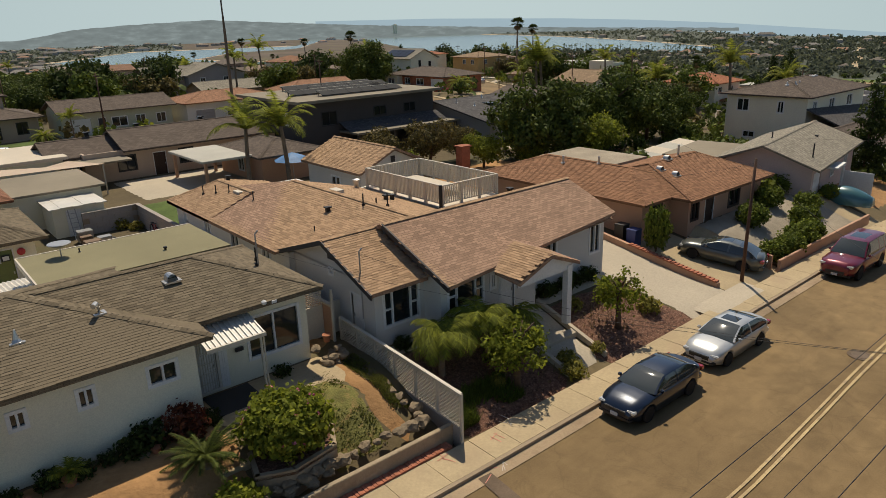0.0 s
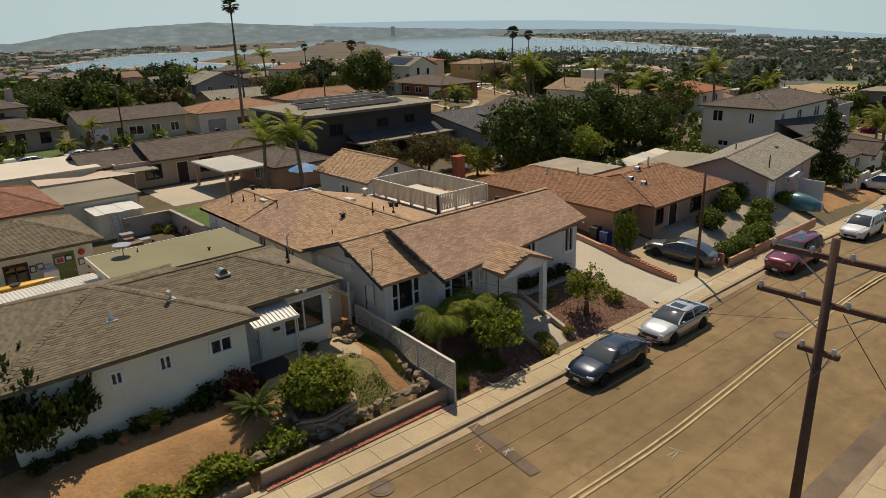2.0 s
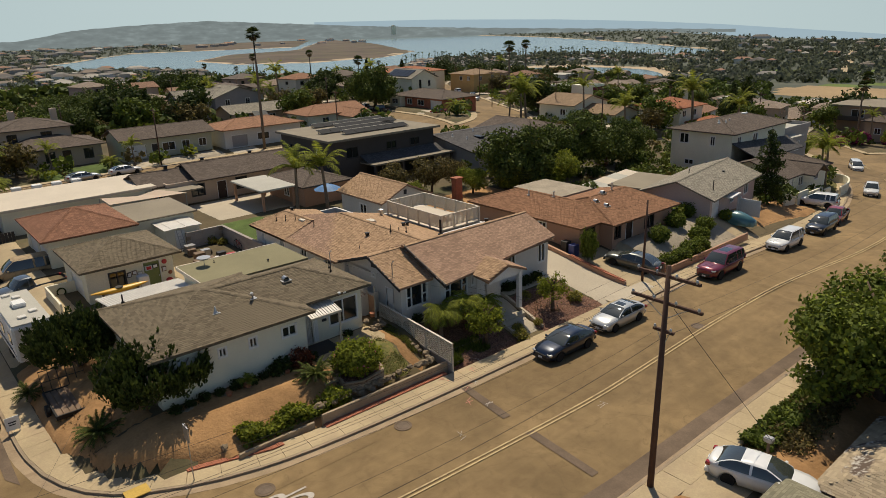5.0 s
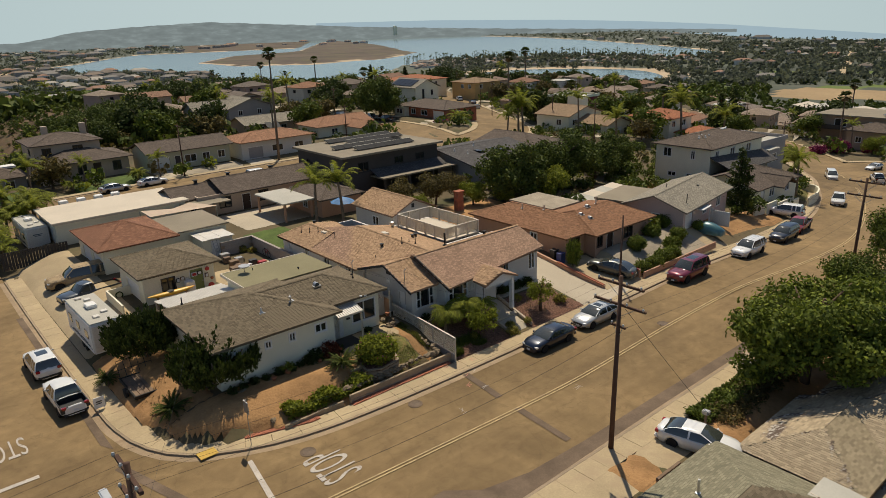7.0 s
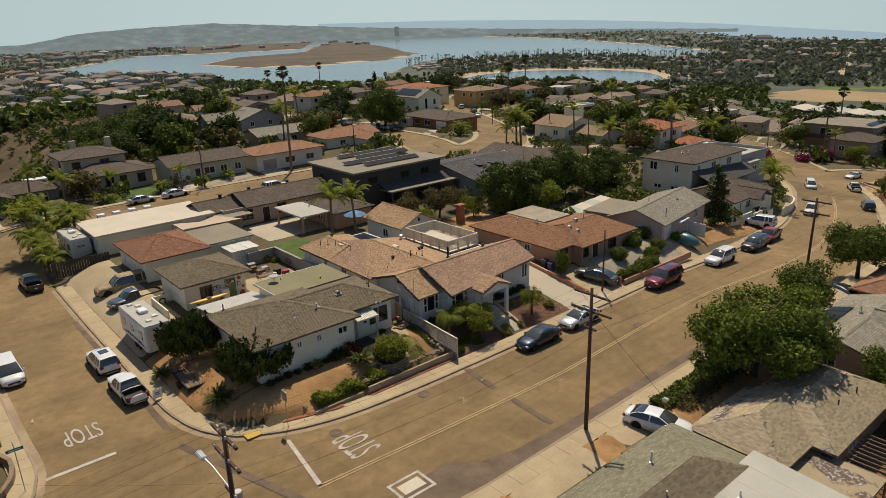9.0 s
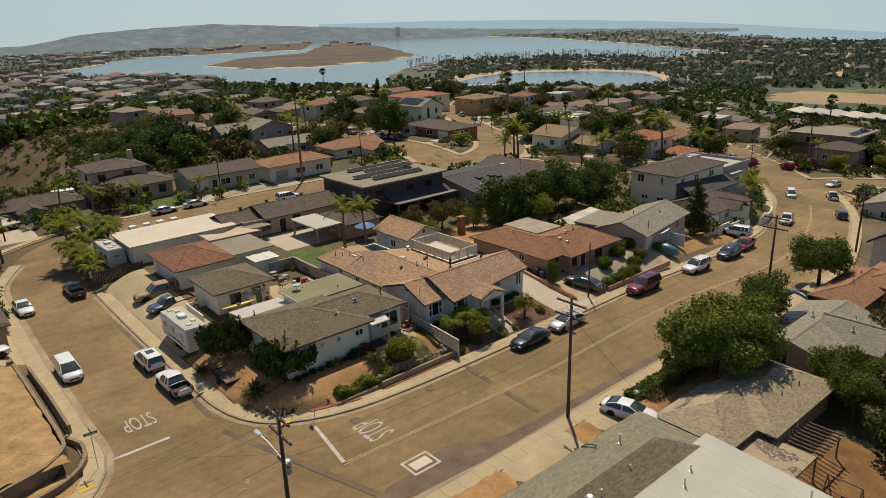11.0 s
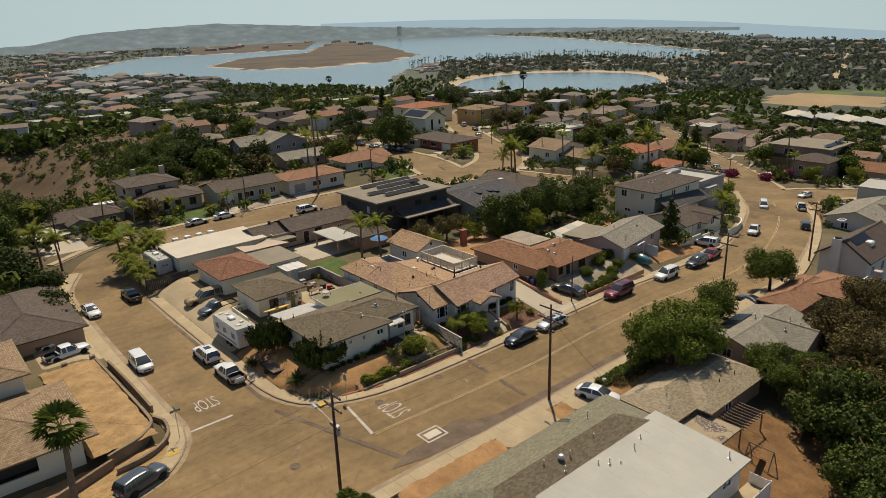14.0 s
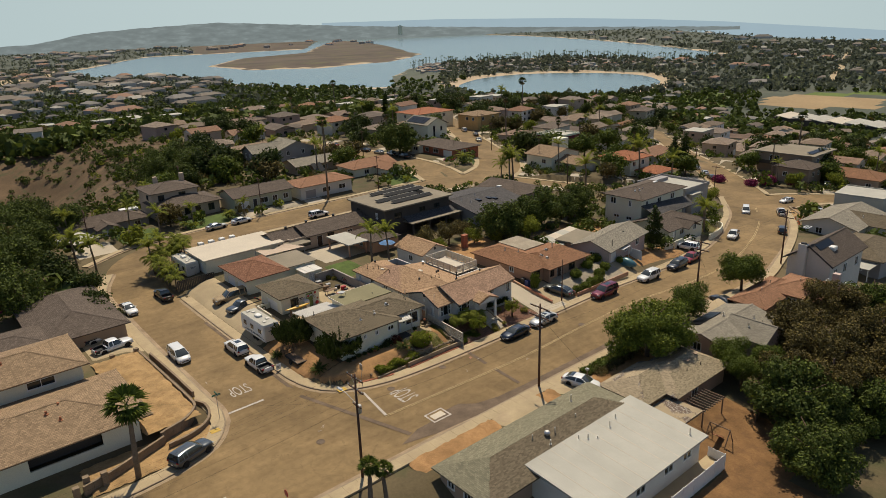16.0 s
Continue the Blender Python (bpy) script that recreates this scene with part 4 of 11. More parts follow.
def roof(h, faces, material, tabs=None, thick=0.16, cut=None, ridge_caps=True, near=None):
    """A roof of sloping slabs; with tabs, a layer of single shingles on it and caps on hips and ridges."""
    bm = bmesh.new()
    for f in faces:
        prism(bm, f, thick)
    bmesh.ops.remove_doubles(bm, verts=bm.verts, dist=0.002)
    r = part("roof", bm, material, h)
    if tabs:
        verts, fs = [], []
        for f in faces:
            a, b = tabs_on(f, TAB_RNG, cut=cut, single=near)
            o = len(verts)
            verts += a
            fs += [tuple(i + o for i in g) for g in b]
        if verts:
            raw_part("shingles", verts, fs, tabs, r, "lapped asphalt shingle courses", "stuff")
        if near is not None:
            for q in near.rows:
                raw_part("shingle", q, [(0, 1, 2, 3), (0, 4, 5, 1)], tabs, r)
    if ridge_caps:
        edges = {}
        for f in faces:
            for p, q in zip(f, f[1:] + f[:1]):
                key = tuple(sorted((tuple(np.round(p, 2)), tuple(np.round(q, 2)))))
                edges[key] = edges.get(key, 0) + 1
        bm = bmesh.new()
        for (p, q), n in edges.items():
            if n < 2:
                continue
            p, q = Vector(p), Vector(q)
            if p.z < q.z:
                p, q = q, p
            d = (q - p)
            L = d.length
            if L < 0.4:
                continue
            d.normalize()
            w = d.cross(Vector((0, 0, 1))).normalized()
            m = int(L / 0.22)
            for i in range(m):
                a, b = p + d * (i * L / m), p + d * ((i + 1.15) * L / m)
                if cut is not None and cut(np.array(a)):
                    continue
                z1, z2 = Vector((0, 0, 0.035)), Vector((0, 0, 0.055))
                dn = Vector((0, 0, -0.045))
                v = [bm.verts.new(x) for x in (a + z1, b + z2, a + w * 0.15 + dn + z1, b + w * 0.15 + dn + z2, a - w * 0.15 + dn + z1, b - w * 0.15 + dn + z2)]
                bm.faces.new((v[0], v[1], v[3], v[2]))
                bm.faces.new((v[0], v[4], v[5], v[1]))
                bm.faces.new((v[1], v[5], v[3]))
        if len(bm.verts):
            part("ridge_cap", bm, tabs or material, r)
        else:
            bm.free()
    return r


def gable_end(h, side, at, lo, hi, ze, zr, material, mid=None, thick=0.2):
    """The triangle of wall under a gable. side W/E: at x, from lo to hi in y; S/N: at y."""
    mid = (lo + hi) / 2 if mid is None else mid
    bm = bmesh.new()
    for o in (0, thick):
        t = at + (o if side in "WS" else -o)
        p = [(t, lo, ze), (t, hi, ze), (t, mid, zr)] if side in "WE" else [(lo, t, ze), (hi, t, ze), (mid, t, zr)]
        vs = [bm.verts.new(x) for x in p]
        if o == 0:
            first = vs
    bm.faces.new(first)
    bm.faces.new(vs[::-1])
    for i in range(3):
        bm.faces.new((first[i], vs[i], vs[(i + 1) % 3], first[(i + 1) % 3]))
    part("gable_wall", bm, material, h)


def flat_roof(h, x0, y0, x1, y1, z, material, thick=0.22, parapet=0.0, wall=None):
    r = part("roof", boxes((x0, y0, z - thick, x1, y1, z)), material, h)
    if parapet:
        t = 0.2
        part("parapet", boxes((x0 - 0.02, y0 - 0.02, z - thick, x1 + 0.02, y0 + t, z + parapet), (x0 - 0.02, y1 - t, z - thick, x1 + 0.02, y1 + 0.02, z + parapet), (x0 - 0.02, y0 + t, z - thick, x0 + t, y1 - t, z + parapet), (x1 - t, y0 + t, z - thick, x1 + 0.02, y1 - t, z + parapet)), wall or "stucco_mid", h)
    return r


def vent_pipe(h, x, y, z, tall=0.45, r=0.05, material="black_iron"):
    part("vent_pipe", lathe(bmesh.new(), x, y, [(r * 2.4, z - 0.1), (r * 2.2, z + 0.03), (r, z + 0.05), (r, z + tall), (r * 0.7, z + tall)], 8), material, h)


def roof_hood(h, x, y, z, material="vent_metal"):
    """A sheet-metal roof vent with a hooded opening on a flashing plate."""
    bm = boxes((x - 0.32, y - 0.3, z - 0.05, x + 0.32, y + 0.3, z + 0.02))
    n = 8
    pr = [[bm.verts.new((x + 0.2 * math.cos(math.pi * i / n), y + s, z + 0.02 + 0.26 * math.sin(math.pi * i / n))) for i in range(n + 1)] for s in (-0.2, 0.18)]
    for i in range(n):
        bm.faces.new((pr[0][i], pr[0][i + 1], pr[1][i + 1], pr[1][i]))
    bm.faces.new(pr[1])
    part("roof_vent", bm, material, h)


def box_vent(h, x, y, z, s=0.18, tall=0.2, material="black_iron"):
    part("roof_vent", boxes((x - s * 0.6, y - s * 0.6, z - 0.1, x + s * 0.6, y + s * 0.6, z + tall), (x - s, y - s, z + tall, x + s, y + s, z + tall + 0.06)), material, h)


def skylight(h, x, y, z, w=0.5, l=0.8, material="trim_cream"):
    part("skylight", soft_box(x - w / 2, y - l / 2, z - 0.12, x + w / 2, y + l / 2, z + 0.12, 0.02), material, h)


# ---- corner house: white stucco, dark shingles ----
G1 = 1.5
h = thing("house", 4, 26, G1, "white stucco corner house with dark grey hip roof and small windows", "house")
block(h, -2.1, 21.4, 6.9, 30.0, G1 - 0.6, 4.55, "stucco_white", S=[("w", -0.9, -0.45, 3.45, 4.0), ("w", 1.33, 1.8, 3.45, 4.02), ("w", 3.18, 3.68, 3.4, 4.05), ("w", 5.28, 6.25, 3.35, 4.05)], W=[("w", 23.5, 24.6, 2.9, 3.9)])
block(h, 6.9, 22.8, 11.9, 29.0, G1 - 0.6, 4.55, "stucco_white", S=[("d", 7.15, 8.05, 1.6, 3.85), ("w", 8.2, 8.42, 1.7, 3.85), ("w", 9.35, 11.55, 2.35, 4.05)], E=[("w", 25, 26.2, 2.8, 3.8)])
block(h, 4.3, 29.0, 11.5, 34.2, G1 - 0.4, 4.62, "stucco_white", N=[("w", 6, 7.2, 2.8, 3.8)])
def cut_left(c):
    """Tabs of the wing that lie under the main hip."""
    dx, dy = min(c[0] + 2.6, 7.4 - c[0]), min(c[1] - 20.9, 30.7 - c[1])
    return c[0] < 7.4 and 4.7 + 0.29 * min(dx, dy) > c[2] + 0.02
roof(h, roof_faces(-2.6, 20.9, 7.4, 30.7, 4.7, 6.12), "sh_grey", "tab_grey", near=Near(2.0, 20.8, 7.4, 23.2))
roof(h, roof_faces(3.0, 22.2, 12.4, 29.5, 4.72, 5.95, a=False), "sh_grey", "tab_grey", cut=cut_left)
part("rear_roof", boxes((4.0, 29.55, 4.66, 11.9, 34.6, 4.86)), "roll_olive", h, "flat olive-green felt roof")
part("gutter", boxes((4.0, 34.6, 4.62, 11.9, 34.68, 4.88), (3.93, 29.6, 4.62, 4.0, 34.68, 4.88)), "trim_cream", h)
bm = bmesh.new()
for i in range(30):
    x = -1.3 + i * 0.195
    prism(bm, [(x, 31.0, 4.1), (x + 0.1, 31.0, 4.16), (x + 0.1, 36.3, 3.46), (x, 36.3, 3.4)], 0.03)
    prism(bm, [(x + 0.1, 31.0, 4.16), (x + 0.195, 31.0, 4.1), (x + 0.195, 36.3, 3.4), (x + 0.1, 36.3, 3.46)], 0.03)
bmesh.ops.remove_doubles(bm, verts=bm.verts, dist=0.002)
part("patio_roof", bm, "metal_white", h, "corrugated cream patio roof")
part("patio_beam", boxes((-1.3, 36.1, 3.22, 4.5, 36.2, 3.38), (-1.25, 36.08, 1.2, -1.15, 36.18, 3.3), (1.6, 36.08, 1.2, 1.7, 36.18, 3.3)), "trim_cream", h)
bm = bmesh.new()
for i in range(11):
    x = 7.25 + i * 0.195
    prism(bm, [(x, 21.25, 4.02), (x + 0.15, 21.25, 4.02), (x + 0.15, 22.8, 4.42), (x, 22.8, 4.42)], 0.02)
    prism(bm, [(x + 0.13, 21.25, 4.07), (x + 0.185, 21.25, 4.07), (x + 0.185, 22.8, 4.47), (x + 0.13, 22.8, 4.47)], 0.06)
bmesh.ops.remove_doubles(bm, verts=bm.verts, dist=0.002)
aw = part("awning", bm, "metal_white", h, "ribbed white metal porch awning")
part("awning_edge", boxes((7.2, 21.18, 3.92, 9.4, 21.26, 4.06)), "trim_cream", aw)
part("awning_post", boxes((9.2, 21.3, 1.4, 9.27, 21.37, 3.95), (9.32, 21.32, 1.4, 9.37, 21.37, 3.95)), "trim_cream", aw)
part("soffit_lamp", boxes((10.2, 22.15, 4.62, 10.4, 22.3, 4.72)), "white_paint", h)
vent_pipe(h, -1.0, 30.2, 4.95, 0.5)
roof_hood(h, 7.5, 24.7, 5.6)
bm = lathe(bmesh.new(), 2.2, 23.3, [(0.17, 5.36), (0.1, 5.48), (0.03, 5.78)], 10)
bx(bm, 1.98, 23.1, 5.34, 2.42, 23.5, 5.39)
part("vent_cone", bm, "vent_metal", h)
bm = tube(bmesh.new(), [(4.7, 23.6, 5.4), (4.7, 23.6, 5.75), (4.62, 23.5, 5.86), (4.5, 23.35, 5.84)], 0.09, 10)
bx(bm, 4.5, 23.4, 5.44, 4.9, 23.8, 5.5)
part("vent_pipe", bm, "vent_metal", h)
vent_pipe(h, 11.0, 24.9, 5.3, 0.7, 0.03)
vent_pipe(h, 11.3, 25.6, 5.3, 0.5, 0.03)
box_vent(h, 9.4, 31.0, 4.86, 0.07, 0.1)
vent_pipe(h, 6.4, 33.6, 4.86, 0.2, 0.03)
part("door_mat", soft_box(7.25, 20.9, 1.6, 9.0, 22.5, 1.64, 0.01), "dark_paint", h, "black rubber door mat")
sd = boxes((7.12, 22.72, 1.6, 7.19, 22.79, 3.88), (8.03, 22.72, 1.6, 8.1, 22.79, 3.88), (7.19, 22.72, 3.81, 8.03, 22.79, 3.88), (7.19, 22.72, 1.6, 8.03, 22.79, 1.68))
for i_ in range(9):
    bx(sd, 7.22 + i_ * 0.092, 22.735, 1.68, 7.245 + i_ * 0.092, 22.76, 3.81)
for i_ in range(5):
    bx(sd, 7.19, 22.735, 2.0 + i_ * 0.4, 8.03, 22.76, 2.03 + i_ * 0.4)
part("screen_door", sd, "metal_white", h, "white barred metal screen door")
part("wall_lamp", soft_box(8.9, 22.66, 3.35, 9.02, 22.78, 3.6, 0.02), "black_iron", h)
part("mailbox", soft_box(8.78, 22.66, 2.9, 9.1, 22.78, 3.05, 0.02), "dark_paint", h)
part("flood_lamp", lathe(bmesh.new(), 9.9, 22.2, [(0.02, 4.66), (0.09, 4.68), (0.1, 4.78), (0.02, 4.84)], 10), "white_paint", h)

# ---- middle house: pale grey stucco, tan shingles, roof deck ----
h = thing("house", 21, 27, 1.5, "pale grey stucco house with tan shingle roofs and a roof deck", "house")
Z = 1.0
block(h, 14.3, 21.5, 16.9, 28.4, Z, 4.35, "stucco_grey", S=[("w3", 14.75, 16.6, 2.35, 4.0)], W=[("w", 24.5, 24.9, 4.0, 4.3), ("d", 22.4, 23.2, 1.6, 3.6)])
block(h, 16.9, 20.4, 22.8, 28.0, Z, 4.35, "stucco_grey", S=[("w3", 17.3, 19.4, 2.6, 4.0), ("d", 20.4, 21.3, 1.6, 3.75, "white_paint"), ("w", 19.8, 20.15, 3.0, 3.7), ("w", 21.6, 21.85, 2.6, 3.7)])
block(h, 22.8, 21.0, 28.8, 28.0, Z, 4.5, "stucco_grey", S=[("w3", 23.4, 25.0, 2.55, 4.05), ("w", 27.6, 28.45, 2.6, 4.15)], E=[("w", 23, 24.2, 2.8, 4.0)])
block(h, 14.0, 28.0, 22.5, 42.6, Z, 4.3, "stucco_grey", W=[("w", 30.0, 30.9, 2.9, 4.0), ("w", 33.6, 34.6, 2.9, 4.0), ("w", 37.4, 38.2, 3.0, 4.0), ("w", 41.0, 41.5, 3.0, 4.0)])
block(h, 22.5, 28.0, 29.6, 38.2, Z, 3.95, "stucco_grey", E=[("w", 31, 32.4, 2.4, 3.5)])
RISE = 0.405
roof(h, [[(16.6, 19.5, 4.22), (29.2, 19.5 + 1.1, 4.22 + 1.1 * RISE), (29.2, 23.9, 6.0), (16.6, 23.9, 6.0)], [(29.2, 28.4, 4.2), (16.6, 28.4, 4.2), (16.6, 23.9, 6.0), (29.2, 23.9, 6.0)]], "sh_tan", "tab_tan")
roof(h, [[(13.85, 21.0, 4.25), (16.75, 21.0, 4.25), (16.75, 24.6, 5.72), (13.85, 24.6, 5.72)], [(16.75, 28.9, 4.3), (13.85, 28.9, 4.3), (13.85, 24.6, 5.72), (16.75, 24.6, 5.72)]], "sh_tan", "tab_tan")
def cut_front(c):
    return c[1] < 28.2 and c[2] < 6.0 - RISE * abs(c[1] - 23.9) + 0.03 and c[0] > 16.6
roof(h, [[(13.6, 43.0, 4.3), (13.6, 28.7, 4.3), (18.4, 24.0, 6.0), (18.4, 35.0, 6.0), (16.2, 39.6, 5.3)], [(24.6, 28.4, 4.05), (24.6, 38.4, 4.05), (18.4, 35.0, 6.0), (18.4, 24.0, 6.0)]], "sh_tan", "tab_tan", cut=cut_front)
roof(h, [[(13.6, 43.0, 4.32), (13.6, 36.5, 4.32), (16.4, 36.5, 5.45), (16.4, 41.2, 5.45)], [(19.6, 36.0, 4.4), (20.5, 43.0, 4.3), (16.4, 41.2, 5.45), (16.4, 36.5, 5.45)], [(20.5, 43.0, 4.3), (13.6, 43.0, 4.32), (16.4, 41.2, 5.45)]], "sh_tan", "tab_tan")
gable_end(h, "W", 14.3, 21.5, 28.4, 4.3, 5.6, "stucco_grey", 24.6)
gable_end(h, "W", 16.95, 20.0, 28.0, 4.3, 5.92, "stucco_grey", 23.9)
gable_end(h, "E", 28.8, 21.0, 28.0, 4.45, 5.85, "stucco_grey", 23.9)
part("attic_vent", boxes((14.24, 24.35, 4.75, 14.3, 24.85, 5.2)), "dark_paint", h)
# rake and fascia boards
bm = bmesh.new()
prism(bm, [(16.52, 19.45, 4.24), (16.6, 19.45, 4.24), (16.6, 23.9, 6.02), (16.52, 23.9, 6.02)], 0.24)
part("rake_board", bm, "dark_paint", h)
bm = bmesh.new()
prism(bm, [(13.78, 20.95, 4.24), (13.85, 20.95, 4.24), (13.85, 24.6, 5.72), (13.78, 24.6, 5.72)], 0.22)
prism(bm, [(13.78, 24.6, 5.72), (13.85, 24.6, 5.72), (13.85, 28.9, 4.3), (13.78, 28.9, 4.3)], 0.22)
part("rake_board", bm, "dark_paint", h)
# entrance gable on a post
roof(h, [[(19.3, 19.6, 4.2), (19.3, 18.1, 4.05), (21.3, 18.1, 4.78), (21.3, 21.6, 5.02)], [(23.2, 18.1, 4.05), (23.2, 20.6, 4.2), (21.3, 21.6, 5.02), (21.3, 18.1, 4.78)]], "sh_tan", "tab_tan", ridge_caps=False)
gable_end(h, "S", 18.3, 19.5, 23.0, 3.9, 4.7, "white_paint", 21.3)
part("porch_post", boxes((22.55, 18.25, 1.1, 22.85, 18.55, 3.95)), "white_paint", h)
part("porch_beam", boxes((19.6, 18.32, 3.72, 22.9, 18.5, 3.95), (22.6, 18.5, 3.72, 22.8, 20.8, 3.95)), "white_paint", h)
for x, y, z, t in ((15.0, 40.4, 4.95, 0.5), (15.4, 39.4, 5.1, 0.45), (15.8, 38.4, 5.2, 0.5), (16.0, 35.6, 5.15, 0.5), (18.1, 27.6, 5.95, 0.55), (18.6, 27.2, 5.9, 0.35), (19.0, 26.8, 5.9, 0.6), (15.6, 28.2, 4.9, 0.35)):
    vent_pipe(h, x, y, z, t, 0.035)
for x, y, z in ((17.0, 29.2, 5.5), (16.9, 41.0, 5.4), (21.6, 30.6, 5.05), (22.6, 31.4, 4.75), (26.4, 25.6, 5.4)):
    box_vent(h, x, y, z, 0.16)
for x, y, z in ((16.1, 37.6, 5.25), (18.8, 31.2, 5.9)):
    skylight(h, x, y, z)
vent_pipe(h, 20.6, 24.6, 5.85, 1.1, 0.09)
lathe_v = lathe(bmesh.new(), 23.6, 36.6, [(0.16, 4.0), (0.16, 4.7), (0.26, 4.72), (0.26, 4.95), (0.1, 5.0)], 12)
part("roof_turbine", lathe_v, "vent_metal", h)
# roof deck
deck = part("deck", boxes((24.85, 29.5, 4.0, 29.4, 37.4, 4.12)), "roll_cream", h, "pale roof deck with painted railing")
for xa, ya, xb, yb in ((24.9, 29.6, 29.35, 29.6), (24.9, 37.3, 29.35, 37.3), (24.9, 29.6, 24.9, 37.3), (29.35, 29.6, 29.35, 37.3)):
    L = math.hypot(xb - xa, yb - ya)
    ux, uy = (xb - xa) / L, (yb - ya) / L
    cross = ux < 0.5
    ex_r, ey_r = (0.06, -0.062) if cross else (0.06, 0.06)
    part("top_rail", boxes((xa - ex_r, ya - ey_r, 5.34, xb + ex_r, yb + ey_r, 5.41)), "trim_cream", deck)
    part("bottom_rail", boxes((xa - 0.03 + 0.11 * (not cross), ya - 0.03 + 0.11 * cross, 4.28, xb + 0.03 - 0.11 * (not cross), yb + 0.03 - 0.11 * cross, 4.34)), "trim_cream", deck)
    n = max(1, round(L / 1.55))
    for i in range(int(cross), n + 1 - int(cross)):
        x, y = xa + ux * L * i / n, ya + uy * L * i / n
        part("post", boxes((x - 0.075, y - 0.075, 4.125, x + 0.075, y + 0.075, 5.338)), "trim_cream", deck)
    m = int(L / 0.14)
    for i in range(1, m):
        x, y = xa + ux * L * i / m, ya + uy * L * i / m
        part("baluster", boxes((x - 0.03, y - 0.03, 4.34, x + 0.03, y + 0.03, 5.32)), "trim_cream", deck)
part("solar_rack", boxes((26.2, 31.4, 4.5, 28.2, 36.2, 4.56)), "roll_cream", deck)

# rear unit behind the deck
h = thing("house", 29, 44, 1.5, "small pale rear unit with a tan gable roof", "house")
block(h, 26.3, 40.2, 32.0, 47.6, 1.0, 4.4, "stucco_grey", S=[("w", 27.2, 28.3, 2.6, 3.7)], W=[("w", 43, 44.2, 2.6, 3.7)])
roof(h, roof_faces(25.9, 39.7, 32.4, 48.0, 4.45, 5.9, "y", False, False), "sh_tan", "tab_tan")
gable_end(h, "S", 40.2, 26.3, 32.0, 4.4, 5.72, "stucco_grey")
part("attic_vent", boxes((29.0, 40.14, 4.8, 29.35, 40.2, 5.25)), "dark_paint", h)

# ---- brown house: peach stucco, red-brown hip roofs ----
h = thing("house", 40, 26, 1.5, "peach stucco house with red-brown shingle hip roofs", "house")
block(h, 35.5, 23.1, 41.6, 36.8, 0.1, 3.45, "stucco_peach", W=[("w", 27, 28, 2.2, 3.1)], S=[("w", 36.3, 37.7, 1.9, 3.1, "door_dark")])
block(h, 38.5, 21.7, 48.0, 30.3, 0.1, 3.45, "stucco_peach", S=[("w", 38.8, 39.7, 1.9, 3.1, "door_dark"), ("d", 40.5, 41.5, 1.1, 3.15, "door_dark"), ("w", 43.5, 45.0, 1.9, 3.1, "door_dark")], E=[("w", 24, 25.5, 1.9, 3.1)])
def cut_wing(c):
    z = 3.5 + min((c[1] - 21.1) * 0.276, (30.9 - c[1]) * 0.276, (c[0] - 37.9) * 0.52, (48.6 - c[0]) * 0.56)
    return z > 3.5 and z > c[2] + 0.02
def cut_west(c):
    z = 3.5 + 0.351 * min(c[0] - 35.0, 42.4 - c[0], c[1] - 22.6, 37.3 - c[1])
    return z > 3.5 and z > c[2] + 0.02
roof(h, roof_faces(35.0, 22.6, 42.4, 37.3, 3.5, 4.8, "y"), "sh_red", "tab_red", cut=cut_wing)
A_, B_, C_, D_, P1, Q1 = (37.9, 21.1, 3.5), (48.6, 21.1, 3.5), (48.6, 30.9, 3.5), (37.9, 30.9, 3.5), (40.5, 26.0, 4.85), (46.2, 26.0, 4.85)
roof(h, [[A_, B_, Q1, P1], [C_, D_, P1, Q1], [D_, A_, P1], [B_, C_, Q1]], "sh_red", "tab_red", cut=cut_west)
block(h, 42.4, 30.4, 46.8, 37.0, 0.4, 3.5, "stucco_peach")
part("rear_roof", boxes((42.0, 30.6, 3.6, 47.2, 37.4, 3.78)), "gravel", h, "flat gravel roof")
for x, y, z in ((40.2, 25.0, 4.55), (40.5, 24.0, 4.28), (42.4, 25.9, 4.85)):
    roof_hood(h, x, y, z)
for x, y, z, t in ((38.0, 31.5, 4.55, 0.5), (38.6, 28.8, 4.75, 0.5), (44.2, 26.1, 4.8, 0.8)):
    vent_pipe(h, x, y, z, t, 0.08, "vent_metal")
ch = thing("chimney_stack", 39.9, 44.4, 1.4, "free-standing red brick chimney in the back garden", "chimney")
part("shaft", soft_box(39.4, 44.0, 1.2, 40.4, 44.8, 4.0, 0.03), "brick_red", ch)
part("cap", boxes((39.3, 43.9, 4.0, 40.5, 44.9, 4.12)), "brick_red", ch)

# ---- pink house ----
h = thing("house", 50.6, 18.4, 0.9, "pale pink stucco house with a grey gable roof", "house")
block(h, 51.2, 19.0, 65.4, 26.0, -0.6, 3.35, "stucco_pink", S=[("g", 51.8, 54.0, 0.6, 2.8), ("w", 57.2, 58.4, 1.7, 2.9), ("w", 61.6, 63.0, 1.7, 2.9)], W=[("w", 21.8, 22.8, 1.7, 2.7)])
roof(h, roof_faces(50.6, 18.4, 66.0, 26.6, 3.4, 4.9, "x", False, False), "sh_light")
gable_end(h, "W", 51.2, 19.0, 26.0, 3.35, 4.7, "stucco_pink")
gable_end(h, "E", 65.4, 19.0, 26.0, 3.35, 4.7, "stucco_pink")
block(h, 53.0, 26.0, 60.0, 30.5, -0.2, 3.0, "stucco_pink")
flat_roof(h, 52.4, 26.2, 60.4, 31.0, 3.2, "roll_grey")
part("porch_roof", boxes((54.6, 18.0, 2.85, 57.4, 19.0, 2.97)), "white_paint", h, "small flat porch canopy")
